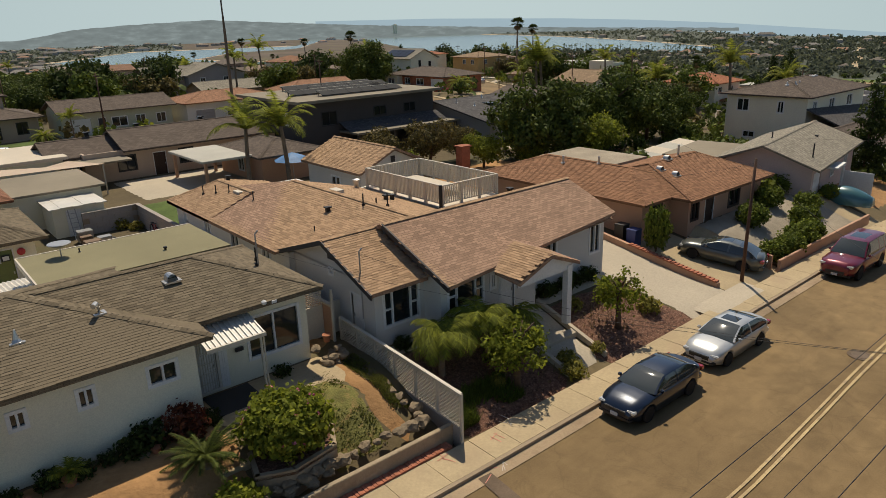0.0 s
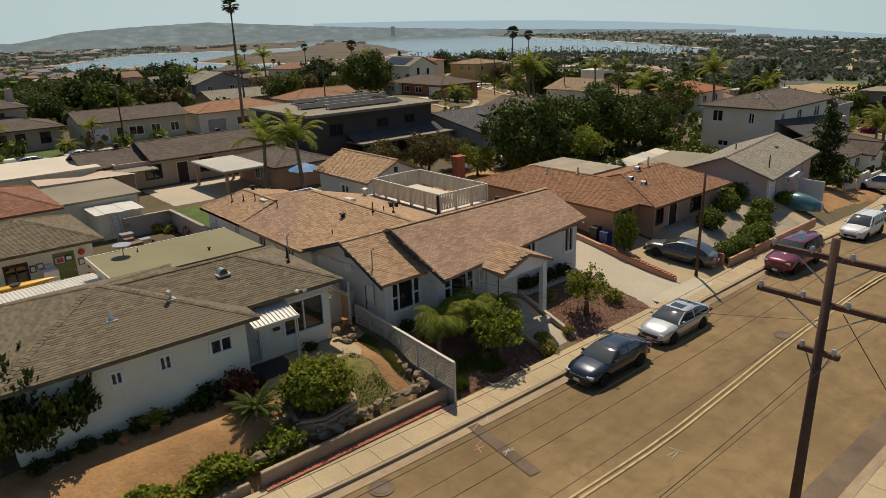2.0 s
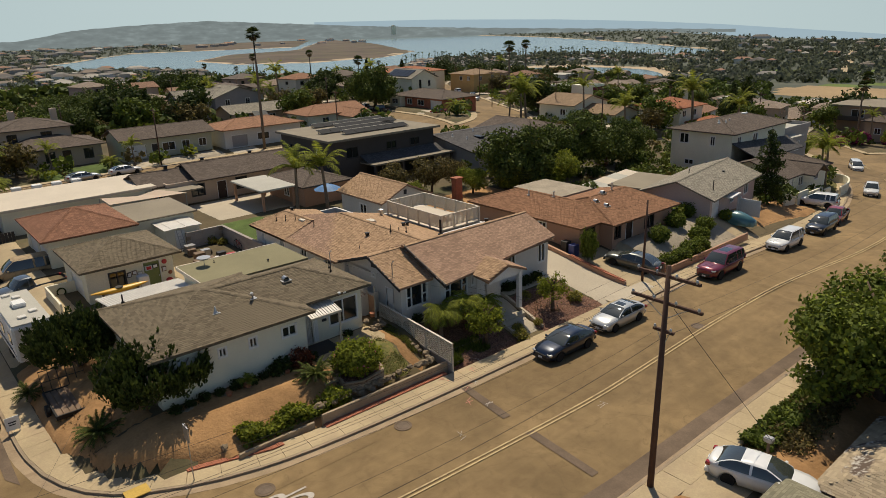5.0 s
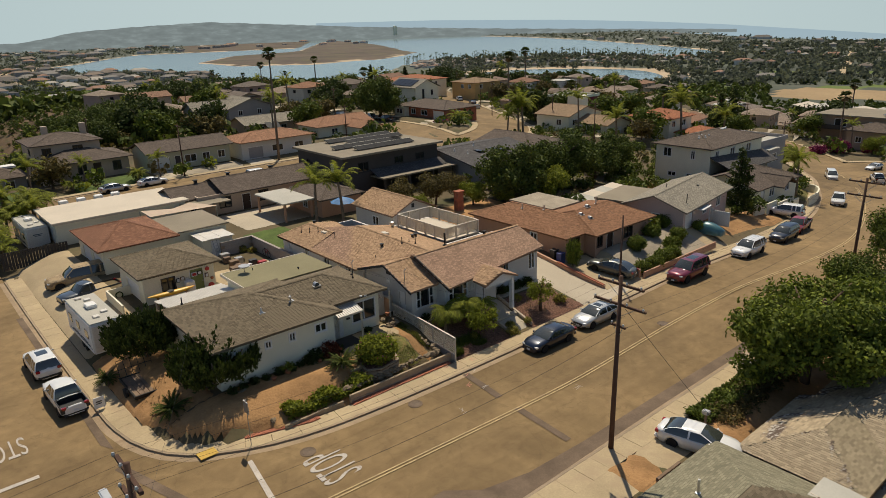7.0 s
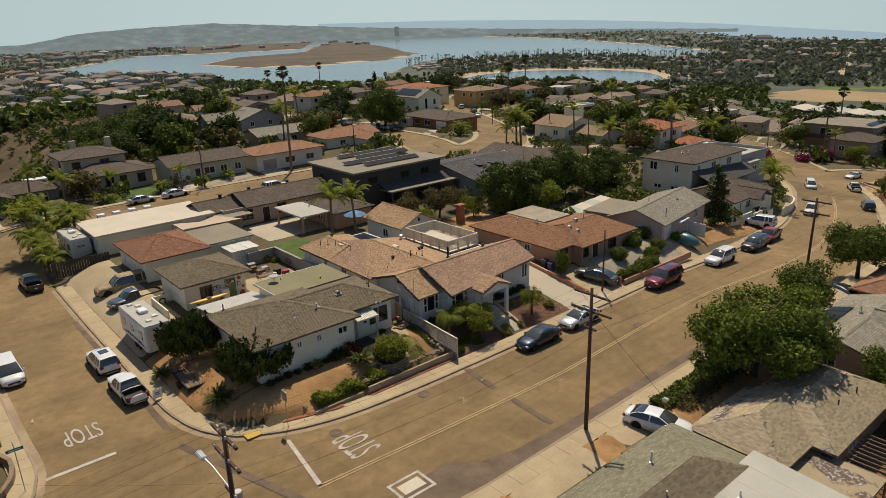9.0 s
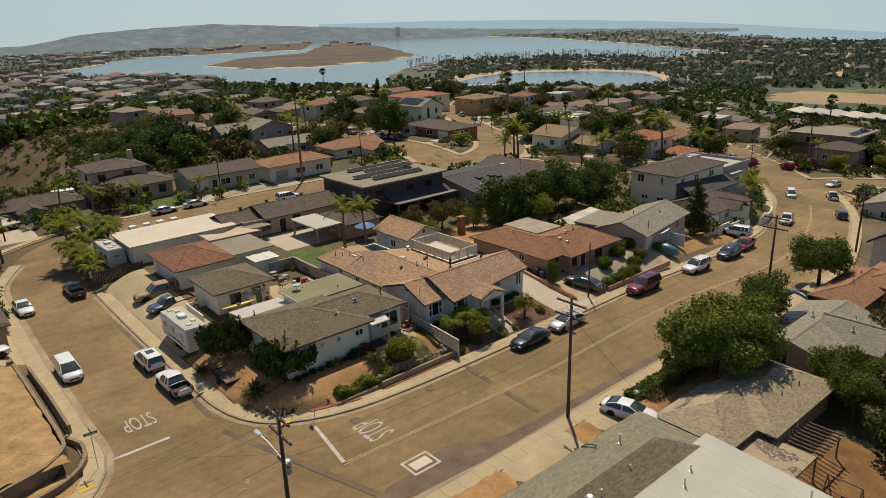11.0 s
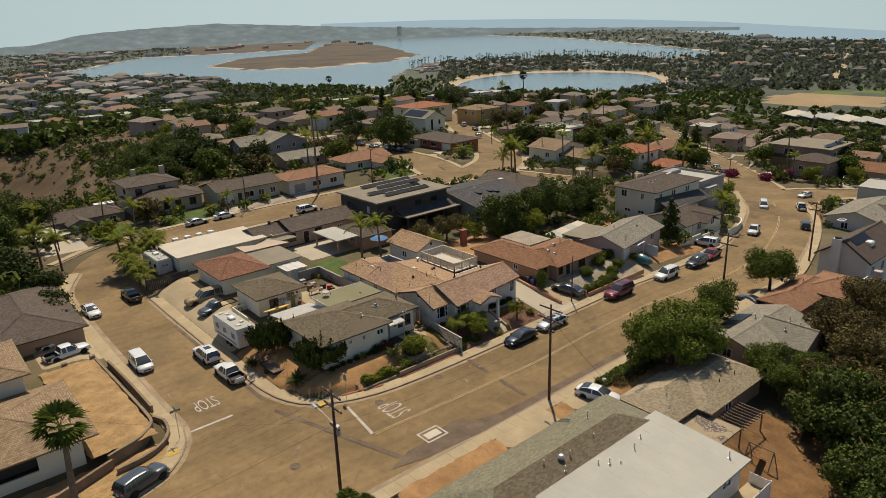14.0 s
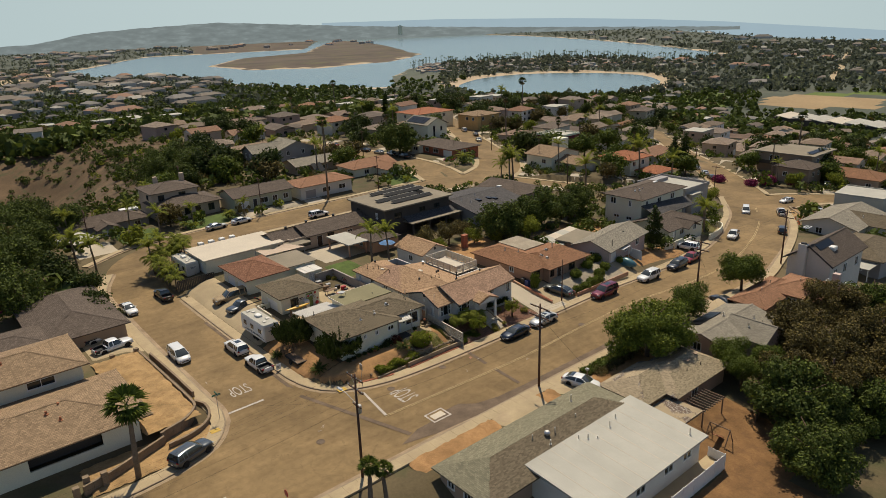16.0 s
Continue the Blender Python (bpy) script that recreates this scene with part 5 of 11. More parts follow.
part("porch_post", boxes((57.15, 18.1, 0.4, 57.27, 18.22, 2.85)), "white_paint", h)
vent_pipe(h, 57, 23.6, 4.5, 0.5)
vent_pipe(h, 53.4, 19.6, 3.8, 1.1, 0.05)
box_vent(h, 60.4, 21.0, 4.2, 0.14)
h.rotation_euler[2] = radians(9)
h.location += Vector((1.3, 0.9, 0))
for i in range(4):
    x0 = 50.5 + i * 2.6
    tagged(part("shed_roof", prism(bmesh.new(), [(x0, 29.6 + 0.4 * i, 2.6), (x0 + 2.4, 29.8 + 0.4 * i, 2.7), (x0 + 2.4, 35.0 + 0.3 * i, 3.0), (x0, 34.8 + 0.3 * i, 2.9)], 0.12), "roll_cream" if i % 2 else "roll_white"), "patched pale panel roof of a back-yard lean-to", "shed roof", "lean-to roofs")
    for yy in (30.2 + 0.4 * i, 34.4 + 0.3 * i):
        tagged(part("shed_post", boxes((x0 + 0.1, yy, 0.2, x0 + 0.2, yy + 0.1, 2.62)), "wood_old"), "timber post under a lean-to roof", "post", "lean-to posts")

# ---- white two-storey house with a lower wing, and a grey box house ----
h = thing("house", 86, 36, -1.2, "white two-storey stucco house with brown hip roof and lower wing", "house")
block(h, 79.1, 31.7, 95.2, 40.9, -2.0, 5.5, "stucco_white", W=[("w", 38.2, 39.6, 3.6, 5.0), ("w", 34.2, 34.9, 3.6, 4.9), ("w", 34.0, 35.4, 0.6, 1.3), ("w", 37.2, 38.6, 0.6, 1.3)], S=[("w", 80.6, 81.6, 3.6, 4.9), ("w", 90, 91.6, 3.6, 4.9), ("w", 85, 86.4, 3.6, 4.9)])
roof(h, roof_faces(78.5, 31.1, 95.8, 41.5, 5.55, 7.0), "sh_brown")
for x, y in ((81.6, 35.2), (82.4, 34.6), (83.0, 35.6), (83.8, 34.8), (91.4, 36.4), (92.4, 36.6)):
    vent_pipe(h, x, y, 6.5, 0.35, 0.09, "white_paint")
skylight(h, 90.2, 36.0, 6.85, 1.4, 0.7, "white_paint")
block(h, 75.4, 22.6, 88.2, 31.7, -2.4, 1.35, "stucco_white", S=[("d", 77.0, 78.0, -1.2, 0.9), ("w", 79.6, 81.0, -0.4, 0.8), ("w", 84.6, 85.8, -0.4, 0.8)], W=[("w", 26, 27.4, -0.4, 0.8)], E=[("w", 25, 26.4, -0.4, 0.8)])
roof(h, roof_faces(74.8, 22.0, 88.8, 32.0, 1.4, 3.1, "x", False, True), "sh_brown")
gable_end(h, "W", 75.4, 22.6, 31.4, 1.35, 2.9, "stucco_white")
roof(h, roof_faces(79.6, 20.6, 84.0, 27.0, 1.3, 2.5, "y", False, False), "sh_brown")
gable_end(h, "S", 22.4, 80.0, 83.6, 1.25, 2.3, "stucco_white")
bm = bmesh.new()
prism(bm, [(78.9, 27.6, 2.6), (96.0, 29.0, 1.9), (96.0, 31.65, 3.3), (78.9, 31.65, 4.3)], 0.14)
part("shade_roof", bm, "sh_dark", h, "steep charcoal lean-to roof")
h = thing("house", 107, 41, -4.0, "grey modern box house with parapet roof", "house")
block(h, 101.8, 35.0, 112.0, 48.0, -5.0, 2.6, "stucco_mid", S=[("w", 108.4, 109.8, -0.4, 1.0), ("g", 104.0, 107.0, -4.4, -2.0)], W=[("w", 38, 39.2, -0.4, 1.0)])
block(h, 102.6, 33.6, 106.6, 35.0, -5.0, 1.7, "stucco_mid", S=[("w", 104.0, 105.6, -0.4, 1.0)])
part("bay_roof", boxes((102.5, 33.5, 1.7, 106.7, 35.0, 1.85)), "roll_white", h)
flat_roof(h, 101.6, 34.8, 112.2, 48.2, 2.7, "roll_white", 0.2, 0.55, "stucco_mid")
part("roof_plant", boxes((103.5, 44.5, 2.7, 109.5, 46.5, 3.5)), "stucco_mid", h)
# white garden wall on the bend, with its lawn
gw = thing("garden_wall", 93, 22, -3, "curved white rendered garden wall round a sloping lawn", "wall")
c_ = spline([(86.5, 19.9, 0), (91, 20.6, 0), (96.5, 22.4, 0), (99.6, 24.6, 0), (99.0, 27.6, 0), (95.4, 29.6, 0)], 1.2)
a_, b_ = ribbon(c_, np.full(len(c_), 0.11), np.full(len(c_), -0.11), 0)
for i in range(len(c_) - 1):
    z_ = float(fall(c_[i:i + 1, 0], c_[i:i + 1, 1])[0]) + 1.35
    bm = bmesh.new()
    prism(bm, [(*a_[i], z_), (*a_[i + 1], z_), (*b_[i + 1], z_), (*b_[i], z_)], 2.0)
    part("panel", bm, "stucco_white", gw)
gw2 = thing("garden_wall", 77, 19.4, -1, "white stepped garden wall before the low wing", "wall")
for i in range(4):
    part("panel", soft_box(70.6 + i * 3.0, 20.2 - 0.2 * i, -2.6, 73.5 + i * 3.0, 20.42 - 0.2 * i, 0.55 - 0.35 * i, 0.02), "stucco_white", gw2)

# ---- yard buildings along the side street ----
h = thing("garage", 2.5, 44, 1.0, "white garage with grey hip roof and a green door", "garage")
block(h, -0.8, 40.6, 5.7, 47.6, 0.4, 4.2, "stucco_white", S=[("w", 0.8, 2.0, 2.2, 3.6, "dark_paint"), ("d", 3.4, 4.6, 1.5, 3.8, "green_paint")], W=[("g", 42, 45.4, 0.7, 3.0)])
roof(h, roof_faces(-1.3, 40.0, 6.3, 48.2, 4.3, 5.5), "sh_grey", "tab_grey")
h = thing("garage", 3, 57, 1.0, "white garage with faded red hip roof", "garage")
block(h, -1.0, 52.0, 6.0, 61.6, 0.4, 4.15, "stucco_white", W=[("g", 53.2, 56.0, 0.6, 3.0), ("g", 57, 60, 0.6, 3.0)])
roof(h, roof_faces(-1.6, 51.4, 6.6, 62.2, 4.2, 5.6), "sh_redbrown")
block(h, 6.0, 53.0, 12.3, 60.2, 0.6, 3.9, "stucco_white", S=[("w", 10.4, 11.4, 2.2, 3.3)])
part("rear_roof", boxes((6.62, 52.7, 3.95, 12.6, 60.5, 4.1)), "roll_grey", h, "flat brown felt roof")
h = thing("workshop", 5, 71, 1.0, "long white workshop with a cream flat roof", "workshop")
block(h, -2.2, 66.4, 12.8, 75.2, 0.4, 4.1, "stucco_white", W=[("g", 68, 71.5, 0.5, 3.2)])
flat_roof(h, -2.6, 66.0, 13.2, 75.6, 4.35, "roll_cream", 0.26)
for i in range(4):
    part("roof_unit", soft_box(0.5 + i * 2.1, 76.0, 1.0, 1.5 + i * 2.1, 77.0, 4.6, 0.05), "white_paint", h)
sh = thing("shed", 8.2, 46.5, 1.4, "small white shed with a patched sheet roof", "shed")
part("body", boxes((6.6, 45.0, 1.2, 9.8, 48.2, 3.5)), "stucco_white", sh)
part("door", boxes((7.4, 44.94, 1.5, 8.3, 45.0, 3.3)), "white_paint", sh)
for i in range(5):
    part("sheet", boxes((6.4 + i * 0.7, 44.7, 3.5 + 0.03 * (i % 2), 7.16 + i * 0.7, 48.5, 3.56 + 0.03 * (i % 2))), "metal_white", sh)
sh.location += Vector((1.7, 4.6, 0))
sh = thing("shade_sail", 9, 63.5, 2, "tan canvas shade over the side passage", "canopy")
bm = bmesh.new()
prism(bm, [(6.8, 61.2, 4.2), (14.8, 61.0, 4.1), (13.0, 65.6, 4.0), (10, 64.8, 3.7), (7.0, 65.4, 4.1)], 0.03)
part("canvas", bm, "stucco_beige", sh)
part("post", boxes((6.8, 65.2, 0.8, 6.9, 65.3, 4.1), (14.6, 61.0, 0.8, 14.7, 61.1, 4.1)), "metal_grey", sh)

# ---- beige house and carport ----
h = thing("house", 21, 69, 1.4, "beige stucco house with dark brown gable roofs", "house")
block(h, 14.4, 66.2, 33.0, 73.4, 0.6, 4.2, "stucco_beige", S=[("w", 17.2, 18.8, 2.3, 3.7, "dark_paint"), ("d", 20.4, 21.5, 1.5, 3.6, "door_dark"), ("w", 22.8, 24.2, 2.3, 3.7, "dark_paint"), ("w", 27.5, 28.6, 2.3, 3.4, "white_paint")])
roof(h, roof_faces(17.6, 65.4, 33.4, 74.2, 4.25, 5.7, "x", False, False), "sh_brown")
roof(h, roof_faces(11.6, 66.8, 18.2, 74.0, 4.0, 5.2, "x", False, False), "sh_brown")
block(h, 12.2, 67.4, 17.0, 73.4, 0.6, 4.0, "stucco_beige", S=[("w", 13.6, 14.8, 2.2, 3.3)])
gable_end(h, "W", 12.2, 67.4, 73.4, 4.0, 5.1, "stucco_beige")
gable_end(h, "E", 33.0, 66.2, 73.4, 4.2, 5.5, "stucco_beige")
flat_roof(h, 12.0, 63.8, 17.8, 66.8, 3.75, "roll_grey", 0.15)
for x in (16.0, 20.6, 27.0):
    box_vent(h, x, 70.6, 5.2 if x > 18 else 4.9, 0.3, 0.7)
c = thing("carport", 23, 59.5, 1.3, "white flat-roofed carport on posts", "carport")
part("roof", soft_box(20.9, 55.6, 3.8, 25.4, 63.6, 4.0, 0.03), "roll_white", c)
for x, y in ((21.3, 56.0), (25.0, 56.0), (21.3, 63.2), (25.0, 63.2)):
    part("post", boxes((x - 0.12, y - 0.12, 1.0, x + 0.12, y + 0.12, 3.8)), "stucco_peach", c)
h = thing("house", 28, 57, 1.4, "peach stucco annexe beside the carport", "house")
block(h, 25.6, 54.4, 31.6, 63.0, 0.6, 3.9, "stucco_peach", W=[("w", 58, 59.2, 2.2, 3.4)])
roof(h, roof_faces(25.2, 54.0, 32.0, 63.4, 3.9, 4.9, "y"), "sh_brown")

# ---- dark modern house with roof panels ----
h = thing("house", 42, 67, 1.2, "dark brown two-storey modern house with rooftop solar panels", "house")
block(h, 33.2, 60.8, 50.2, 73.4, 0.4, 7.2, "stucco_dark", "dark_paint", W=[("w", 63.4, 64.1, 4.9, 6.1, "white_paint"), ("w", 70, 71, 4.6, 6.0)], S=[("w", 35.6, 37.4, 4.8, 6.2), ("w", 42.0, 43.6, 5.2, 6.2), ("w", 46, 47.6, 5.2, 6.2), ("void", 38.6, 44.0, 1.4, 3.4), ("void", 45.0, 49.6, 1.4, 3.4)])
flat_roof(h, 32.6, 60.0, 50.8, 74.0, 7.5, "roll_grey", 0.28)
part("porch_roof", boxes((37.6, 57.5, 3.95, 51.3, 60.8, 4.15)), "roll_grey", h, "flat porch roof")
bm = bmesh.new()
prism(bm, [(37.6, 58.9, 4.2), (50.6, 58.9, 4.2), (50.6, 60.8, 5.0), (37.6, 60.8, 5.0)], 0.1)
part("porch_slope", bm, "sh_dark", h, "dark sloping strip above the porch roof")
for x in (38.0, 42.4, 46.8, 50.9):
    part("porch_post", boxes((x - 0.15, 57.7, 1.0, x + 0.15, 58.0, 3.95)), "stucco_dark", h)
for y, x0, n in ((62.6, 37.0, 6), (65.4, 35.0, 7), (65.4, 45.6, 1), (68.6, 39.4, 6), (71.2, 37.4, 7)):
    for i in range(n):
        x = x0 + i * 1.72
        bm = bmesh.new()
        prism(bm, [(x, y, 7.66), (x + 1.68, y, 7.66), (x + 1.68, y + 1.25, 8.02), (x, y + 1.25, 8.02)], 0.05)
        pn = part("solar_panel", bm, "panel_black", h, "tilted black solar panel")
        part("rail", boxes((x, y + 1.27, 7.86, x + 1.68, y + 1.42, 8.04)), "roll_white", pn)
        part("rack", boxes((x + 0.1, y + 1.05, 7.5, x + 0.2, y + 1.15, 7.92)), "vent_metal", pn)

# ---- dark-roofed house with skylights ----
h = thing("house", 59, 62, 1.2, "low house with charcoal shingle roof and skylights", "house")
block(h, 51.8, 53.2, 66.6, 71.0, 0.4, 4.0, "stucco_mid", S=[("w", 54, 55.6, 2.0, 3.4), ("w", 60, 61.6, 2.0, 3.4)])
roof(h, roof_faces(51.2, 52.6, 67.2, 71.6, 4.1, 5.8, "x", False, False), "sh_dark")
gable_end(h, "W", 51.8, 53.2, 71.0, 4.0, 5.6, "stucco_mid")
gable_end(h, "E", 66.6, 53.2, 71.0, 4.0, 5.6, "stucco_mid")
for x, y in ((56.9, 58.6), (59.8, 58.4), (60.9, 57.6)):
    skylight(h, x, y, 4.1 + (y - 52.6) * 0.179 + 0.06, 0.9, 1.5, "solar")
for x, y in ((53.4, 60.4), (54.6, 58.6), (55.4, 56.2), (58.6, 55.6), (58.2, 61.2)):
    vent_pipe(h, x, y, 4.1 + (min(y, 62.1) - 52.6) * 0.179, 0.4, 0.07, "white_paint")
h = thing("house", 73, 66, 1.0, "brown-roofed house beside the junction", "house")
block(h, 68.2, 58.6, 79.4, 71.4, 0.2, 3.7, "stucco_tan", S=[("w", 70, 71.4, 1.8, 3.0), ("w", 75, 76.4, 1.8, 3.0)])
roof(h, roof_faces(67.6, 58.0, 80.0, 72.0, 3.8, 5.5, "y", True, False), "sh_brown")
gable_end(h, "N", 71.4, 68.2, 79.4, 3.7, 5.3, "stucco_tan")
skylight(h, 70.6, 66.0, 4.7, 1.0, 0.9, "white_paint")
# patio beside the dark house
pt_ = thing("garden_table", 53.4, 55.0, 1.6, "round garden table on a pale patio", "table")
part("tabletop", lathe(bmesh.new(), 53.4, 50.8, [(0.1, 2.3), (0.75, 2.32), (0.75, 2.36), (0.1, 2.37)], 16), "white_paint", pt_)
part("leg", lathe(bmesh.new(), 53.4, 50.8, [(0.3, 1.55), (0.05, 1.6), (0.05, 2.3)], 10), "dark_paint", pt_)

# ---- south side ----
h = thing("house", 6, -11, -1.6, "long house with gravel-coated hip roof and wide pale felt roof", "house")
block(h, -6.8, -10.6, 16.4, -3.9, -2.6, 0.9, "stucco_tan", W=[("w", -8.4, -7.4, -0.6, 0.4), ("w", -6, -5, -0.6, 0.4)], N=[("g", 6, 10.6, -1.2, 0.7)])
block(h, -0.6, -18.4, 16.8, -10.6, -3.6, 0.8, "stucco_grey", E=[("w", -16.6, -15.0, -0.6, 0.5), ("w", -14, -12.6, -0.6, 0.5)], S=[("w", 10.2, 11.8, -0.8, 0.4), ("w", 13.6, 15.2, -0.8, 0.4), ("w", 5.4, 7.0, -0.8, 0.4)])
fs_ = roof_faces(-7.4, -11.6, 17.2, -3.2, 1.0, 2.35, "x", True, True)
roof(h, [fs_[0]], "sh_grey", "tab_grey", ridge_caps=False)
part("roof_north", prism(prism(prism(bmesh.new(), fs_[1], 0.16), fs_[2], 0.16), fs_[3], 0.16), "roll_rock", h, "gravel-coated tan roof slopes")
bm = bmesh.new()
prism(bm, [(-0.9, -19.0, 1.0), (17.3, -19.0, 1.0), (17.3, -9.2, 1.62), (-0.9, -9.2, 1.62)], 0.2)
part("rear_roof", bm, "roll_white", h, "wide pale felt roof with seams")
for i in range(1, 10):
    x = -0.9 + i * 1.82
    bm = bmesh.new()
    prism(bm, [(x, -18.95, 1.012), (x + 0.06, -18.95, 1.012), (x + 0.06, -9.25, 1.632), (x, -9.25, 1.632)], 0.01)
    part("seam", bm, "roll_cream", h)
for x, y, z, t in ((2.2, -8.0, 1.95, 0.7), (3.4, -9.4, 1.7, 0.5), (5.0, -8.6, 1.8, 0.8), (8.8, -8.2, 1.9, 0.5), (6.4, -10.6, 1.5, 0.5), (7.2, -11.2, 1.5, 0.6), (8.0, -11.8, 1.45, 0.3), (10.6, -11.4, 1.45, 0.7), (12.4, -10.8, 1.5, 0.5), (16.0, -17.6, 1.1, 0.7), (11.2, -5.6, 1.8, 0.8)):
    vent_pipe(h, x, y, z, t, 0.07, "vent_metal")
part("roof_turbine", lathe(bmesh.new(), 4.0, -8.4, [(0.15, 1.7), (0.15, 2.1), (0.3, 2.15), (0.34, 2.35), (0.2, 2.5)], 12), "vent_metal", h)

h = thing("house", 26, -8.5, -2.2, "weathered house with mottled peeling shingle hip roofs", "house")
block(h, 22.6, -12.0, 33.6, -5.5, -3.4, 0.5, "stucco_tan", E=[("w", -8.6, -7.4, -1.2, 0.1), ("w", -11, -9.8, -1.2, 0.1)], S=[("w", 26, 27.4, -1.4, 0.0)])
block(h, 18.5, -10.4, 22.6, -4.8, -2.6, 0.5, "stucco_tan", N=[("g", 18.9, 21.2, -1.0, 0.4)])
fm, fw = roof_faces(22.0, -12.6, 34.2, -4.9, 0.6, 2.35), roof_faces(17.9, -11.0, 26.4, -4.2, 0.62, 2.02, "x", True, False)
def cut_main(c):
    return c[0] > 22.0 and 0.6 + 0.455 * min(c[0] - 22.0, c[1] + 12.6, -4.9 - c[1]) > c[2] + 0.02
for f_, m_ in zip(fm, ("sh_sand", "mott", "mott", "sh_sand")):
    roof(h, [f_], m_, "tab_sand" if m_ == "sh_sand" else "tab_mott", ridge_caps=False)
for f_, m_ in zip(fw, ("sh_sand", "mott", "mott")):
    roof(h, [f_], m_, "tab_sand" if m_ == "sh_sand" else "tab_mott", ridge_caps=False, cut=cut_main)
part("porch_roof", boxes((18.8, -15.4, -0.15, 22.6, -10.9, 0.05)), "mott", h, "sagging weathered porch roof")
for x, y, z in ((28.6, -9.6, 1.8), (30.8, -9.4, 1.9)):
    box_vent(h, x, y, z, 0.25, 0.25, "stucco_tan")
for x, y, z, t in ((27.0, -10.6, 1.4, 0.5), (29.8, -10.8, 1.3, 0.6)):
    vent_pipe(h, x, y, z, t, 0.05)
pg = thing("pergola", 24, -14.2, -2.6, "weathered timber pergola beside the porch", "pergola")
for i in range(9):
    part("rafter", boxes((22.8 + i * 0.55, -15.6, -0.2, 22.88 + i * 0.55, -12.6, -0.06)), "wood_old", pg)
for y in (-15.3, -13.0):
    part("beam", boxes((22.6, y, -0.32, 27.5, y + 0.1, -0.2)), "wood_old", pg)
for x in (22.8, 27.2):
    part("post", boxes((x, -15.35, -3.2, x + 0.12, -15.23, -0.3)), "wood_old", pg)

h = thing("house", 43, -7, -1.6, "pale house with low gable roofs and a solar panel", "house")
block(h, 37.0, -10.6, 49.6, -3.4, -2.8, 0.9, "stucco_pink", W=[("w", -6.8, -5.6, -0.8, 0.4)], N=[("w", 41, 42.4, -0.6, 0.5)])
roof(h, roof_faces(36.2, -11.2, 50.4, -2.8, 1.0, 2.2, "x", False, False), "sh_light")
roof(h, roof_faces(41.0, -13.6, 47.4, -7.0, 1.02, 2.7, "y", False, False), "sh_light")
gable_end(h, "S", -13.2, 41.4, 47.0, 0.9, 2.4, "stucco_pink")
block(h, 41.4, -13.2, 47.0, -10.6, -3.2, 0.9, "stucco_pink")
gable_end(h, "W", 37.0, -10.6, -3.4, 0.9, 2.0, "stucco_pink")
for i in range(4):
    bm = bmesh.new()
    prism(bm, [(39.6 + i * 1.5, -4.9 - 0.0, 1.75), (41.0 + i * 1.5, -4.9, 1.75), (41.0 + i * 1.5, -3.2, 1.28), (39.6 + i * 1.5, -3.2, 1.28)], 0.05)
    part("solar_panel", bm, "solar", h, "dark solar panel lying on the roof")
for x, y in ((44.0, -6.0), (43.0, -10.2), (45.2, -11.0), (46.0, -9.4)):
    vent_pipe(h, x, y, 2.1, 0.5, 0.08, "vent_metal")

h = thing("house", 61, -8, -1.6, "house with orange-brown hip roofs", "house")
block(h, 60.6, -13.0, 69.0, -4.6, -4.2, 0.95, "stucco_tan", W=[("w", -9, -7.6, -0.8, 0.4)], S=[("w", 63, 64.6, -0.8, 0.4)])
roof(h, roof_faces(60.0, -13.6, 69.6, -4.0, 1.0, 2.75, "y"), "sh_orange")
block(h, 53.8, -7.2, 66.4, -2.4, -2.4, 0.55, "stucco_tan", W=[("w", -6, -4.6, -0.8, 0.2)])
roof(h, roof_faces(53.2, -7.8, 67.0, -1.8, 0.6, 1.85, "x"), "sh_orange")
part("chimney", soft_box(67.4, -12.2, 0.5, 68.4, -11.2, 3.4, 0.03), "stucco_pink", h)
for x, y, z in ((57.4, -5.0, 1.6), (61.0, -4.6, 1.7), (63.8, -8.0, 2.1)):
    vent_pipe(h, x, y, z, 0.6, 0.08, "vent_metal")
bl = part("balcony", boxes((69.0, -13.0, -1.2, 71.4, -9.4, -1.0)), "white_paint", h)
for i in range(5):
    part("slat", boxes((69.1, -12.9 + i * 0.85, 0.9, 71.4, -12.75 + i * 0.85, 1.05)), "white_paint", bl)
for x, y in ((71.25, -12.95), (71.25, -9.5)):
    part("post", boxes((x, y, -4.0, x + 0.12, y + 0.12, 0.9)), "white_paint", bl)

h = thing("house", 81, -5, -3.0, "tall pale grey house with steep brown gable roofs", "house")
block(h, 74.2, -8.4, 88.0, -1.4, -6.5, 2.15, "stucco_grey", W=[("w", -3.2, -2.4, -2.6, -1.2)], S=[("w", 76, 77.2, -0.6, 1.0), ("w", 80, 81.4, -0.6, 1.0), ("w", 85, 86.4, -0.6, 1.0)])
roof(h, roof_faces(73.6, -9.0, 88.6, -0.8, 2.2, 5.0, "x", False, False), "sh_brown")
gable_end(h, "W", 74.2, -8.4, -1.4, 2.15, 4.8, "stucco_grey")
gable_end(h, "E", 88.0, -8.4, -1.4, 2.15, 4.8, "stucco_grey")
for y0, z0, y1, z1 in ((-9.0, 2.2, -4.9, 5.0), (-4.9, 5.0, -0.8, 2.2)):
    bm = bmesh.new()
    prism(bm, [(73.5, y0, z0 + 0.02), (73.62, y0, z0 + 0.02), (73.62, y1, z1 + 0.02), (73.5, y1, z1 + 0.02)], 0.3)
    part("rake_board", bm, "dark_paint", h)
part("chimney", soft_box(73.3, -4.6, -5.0, 74.2, -3.2, 5.1, 0.03), "stucco_grey", h)
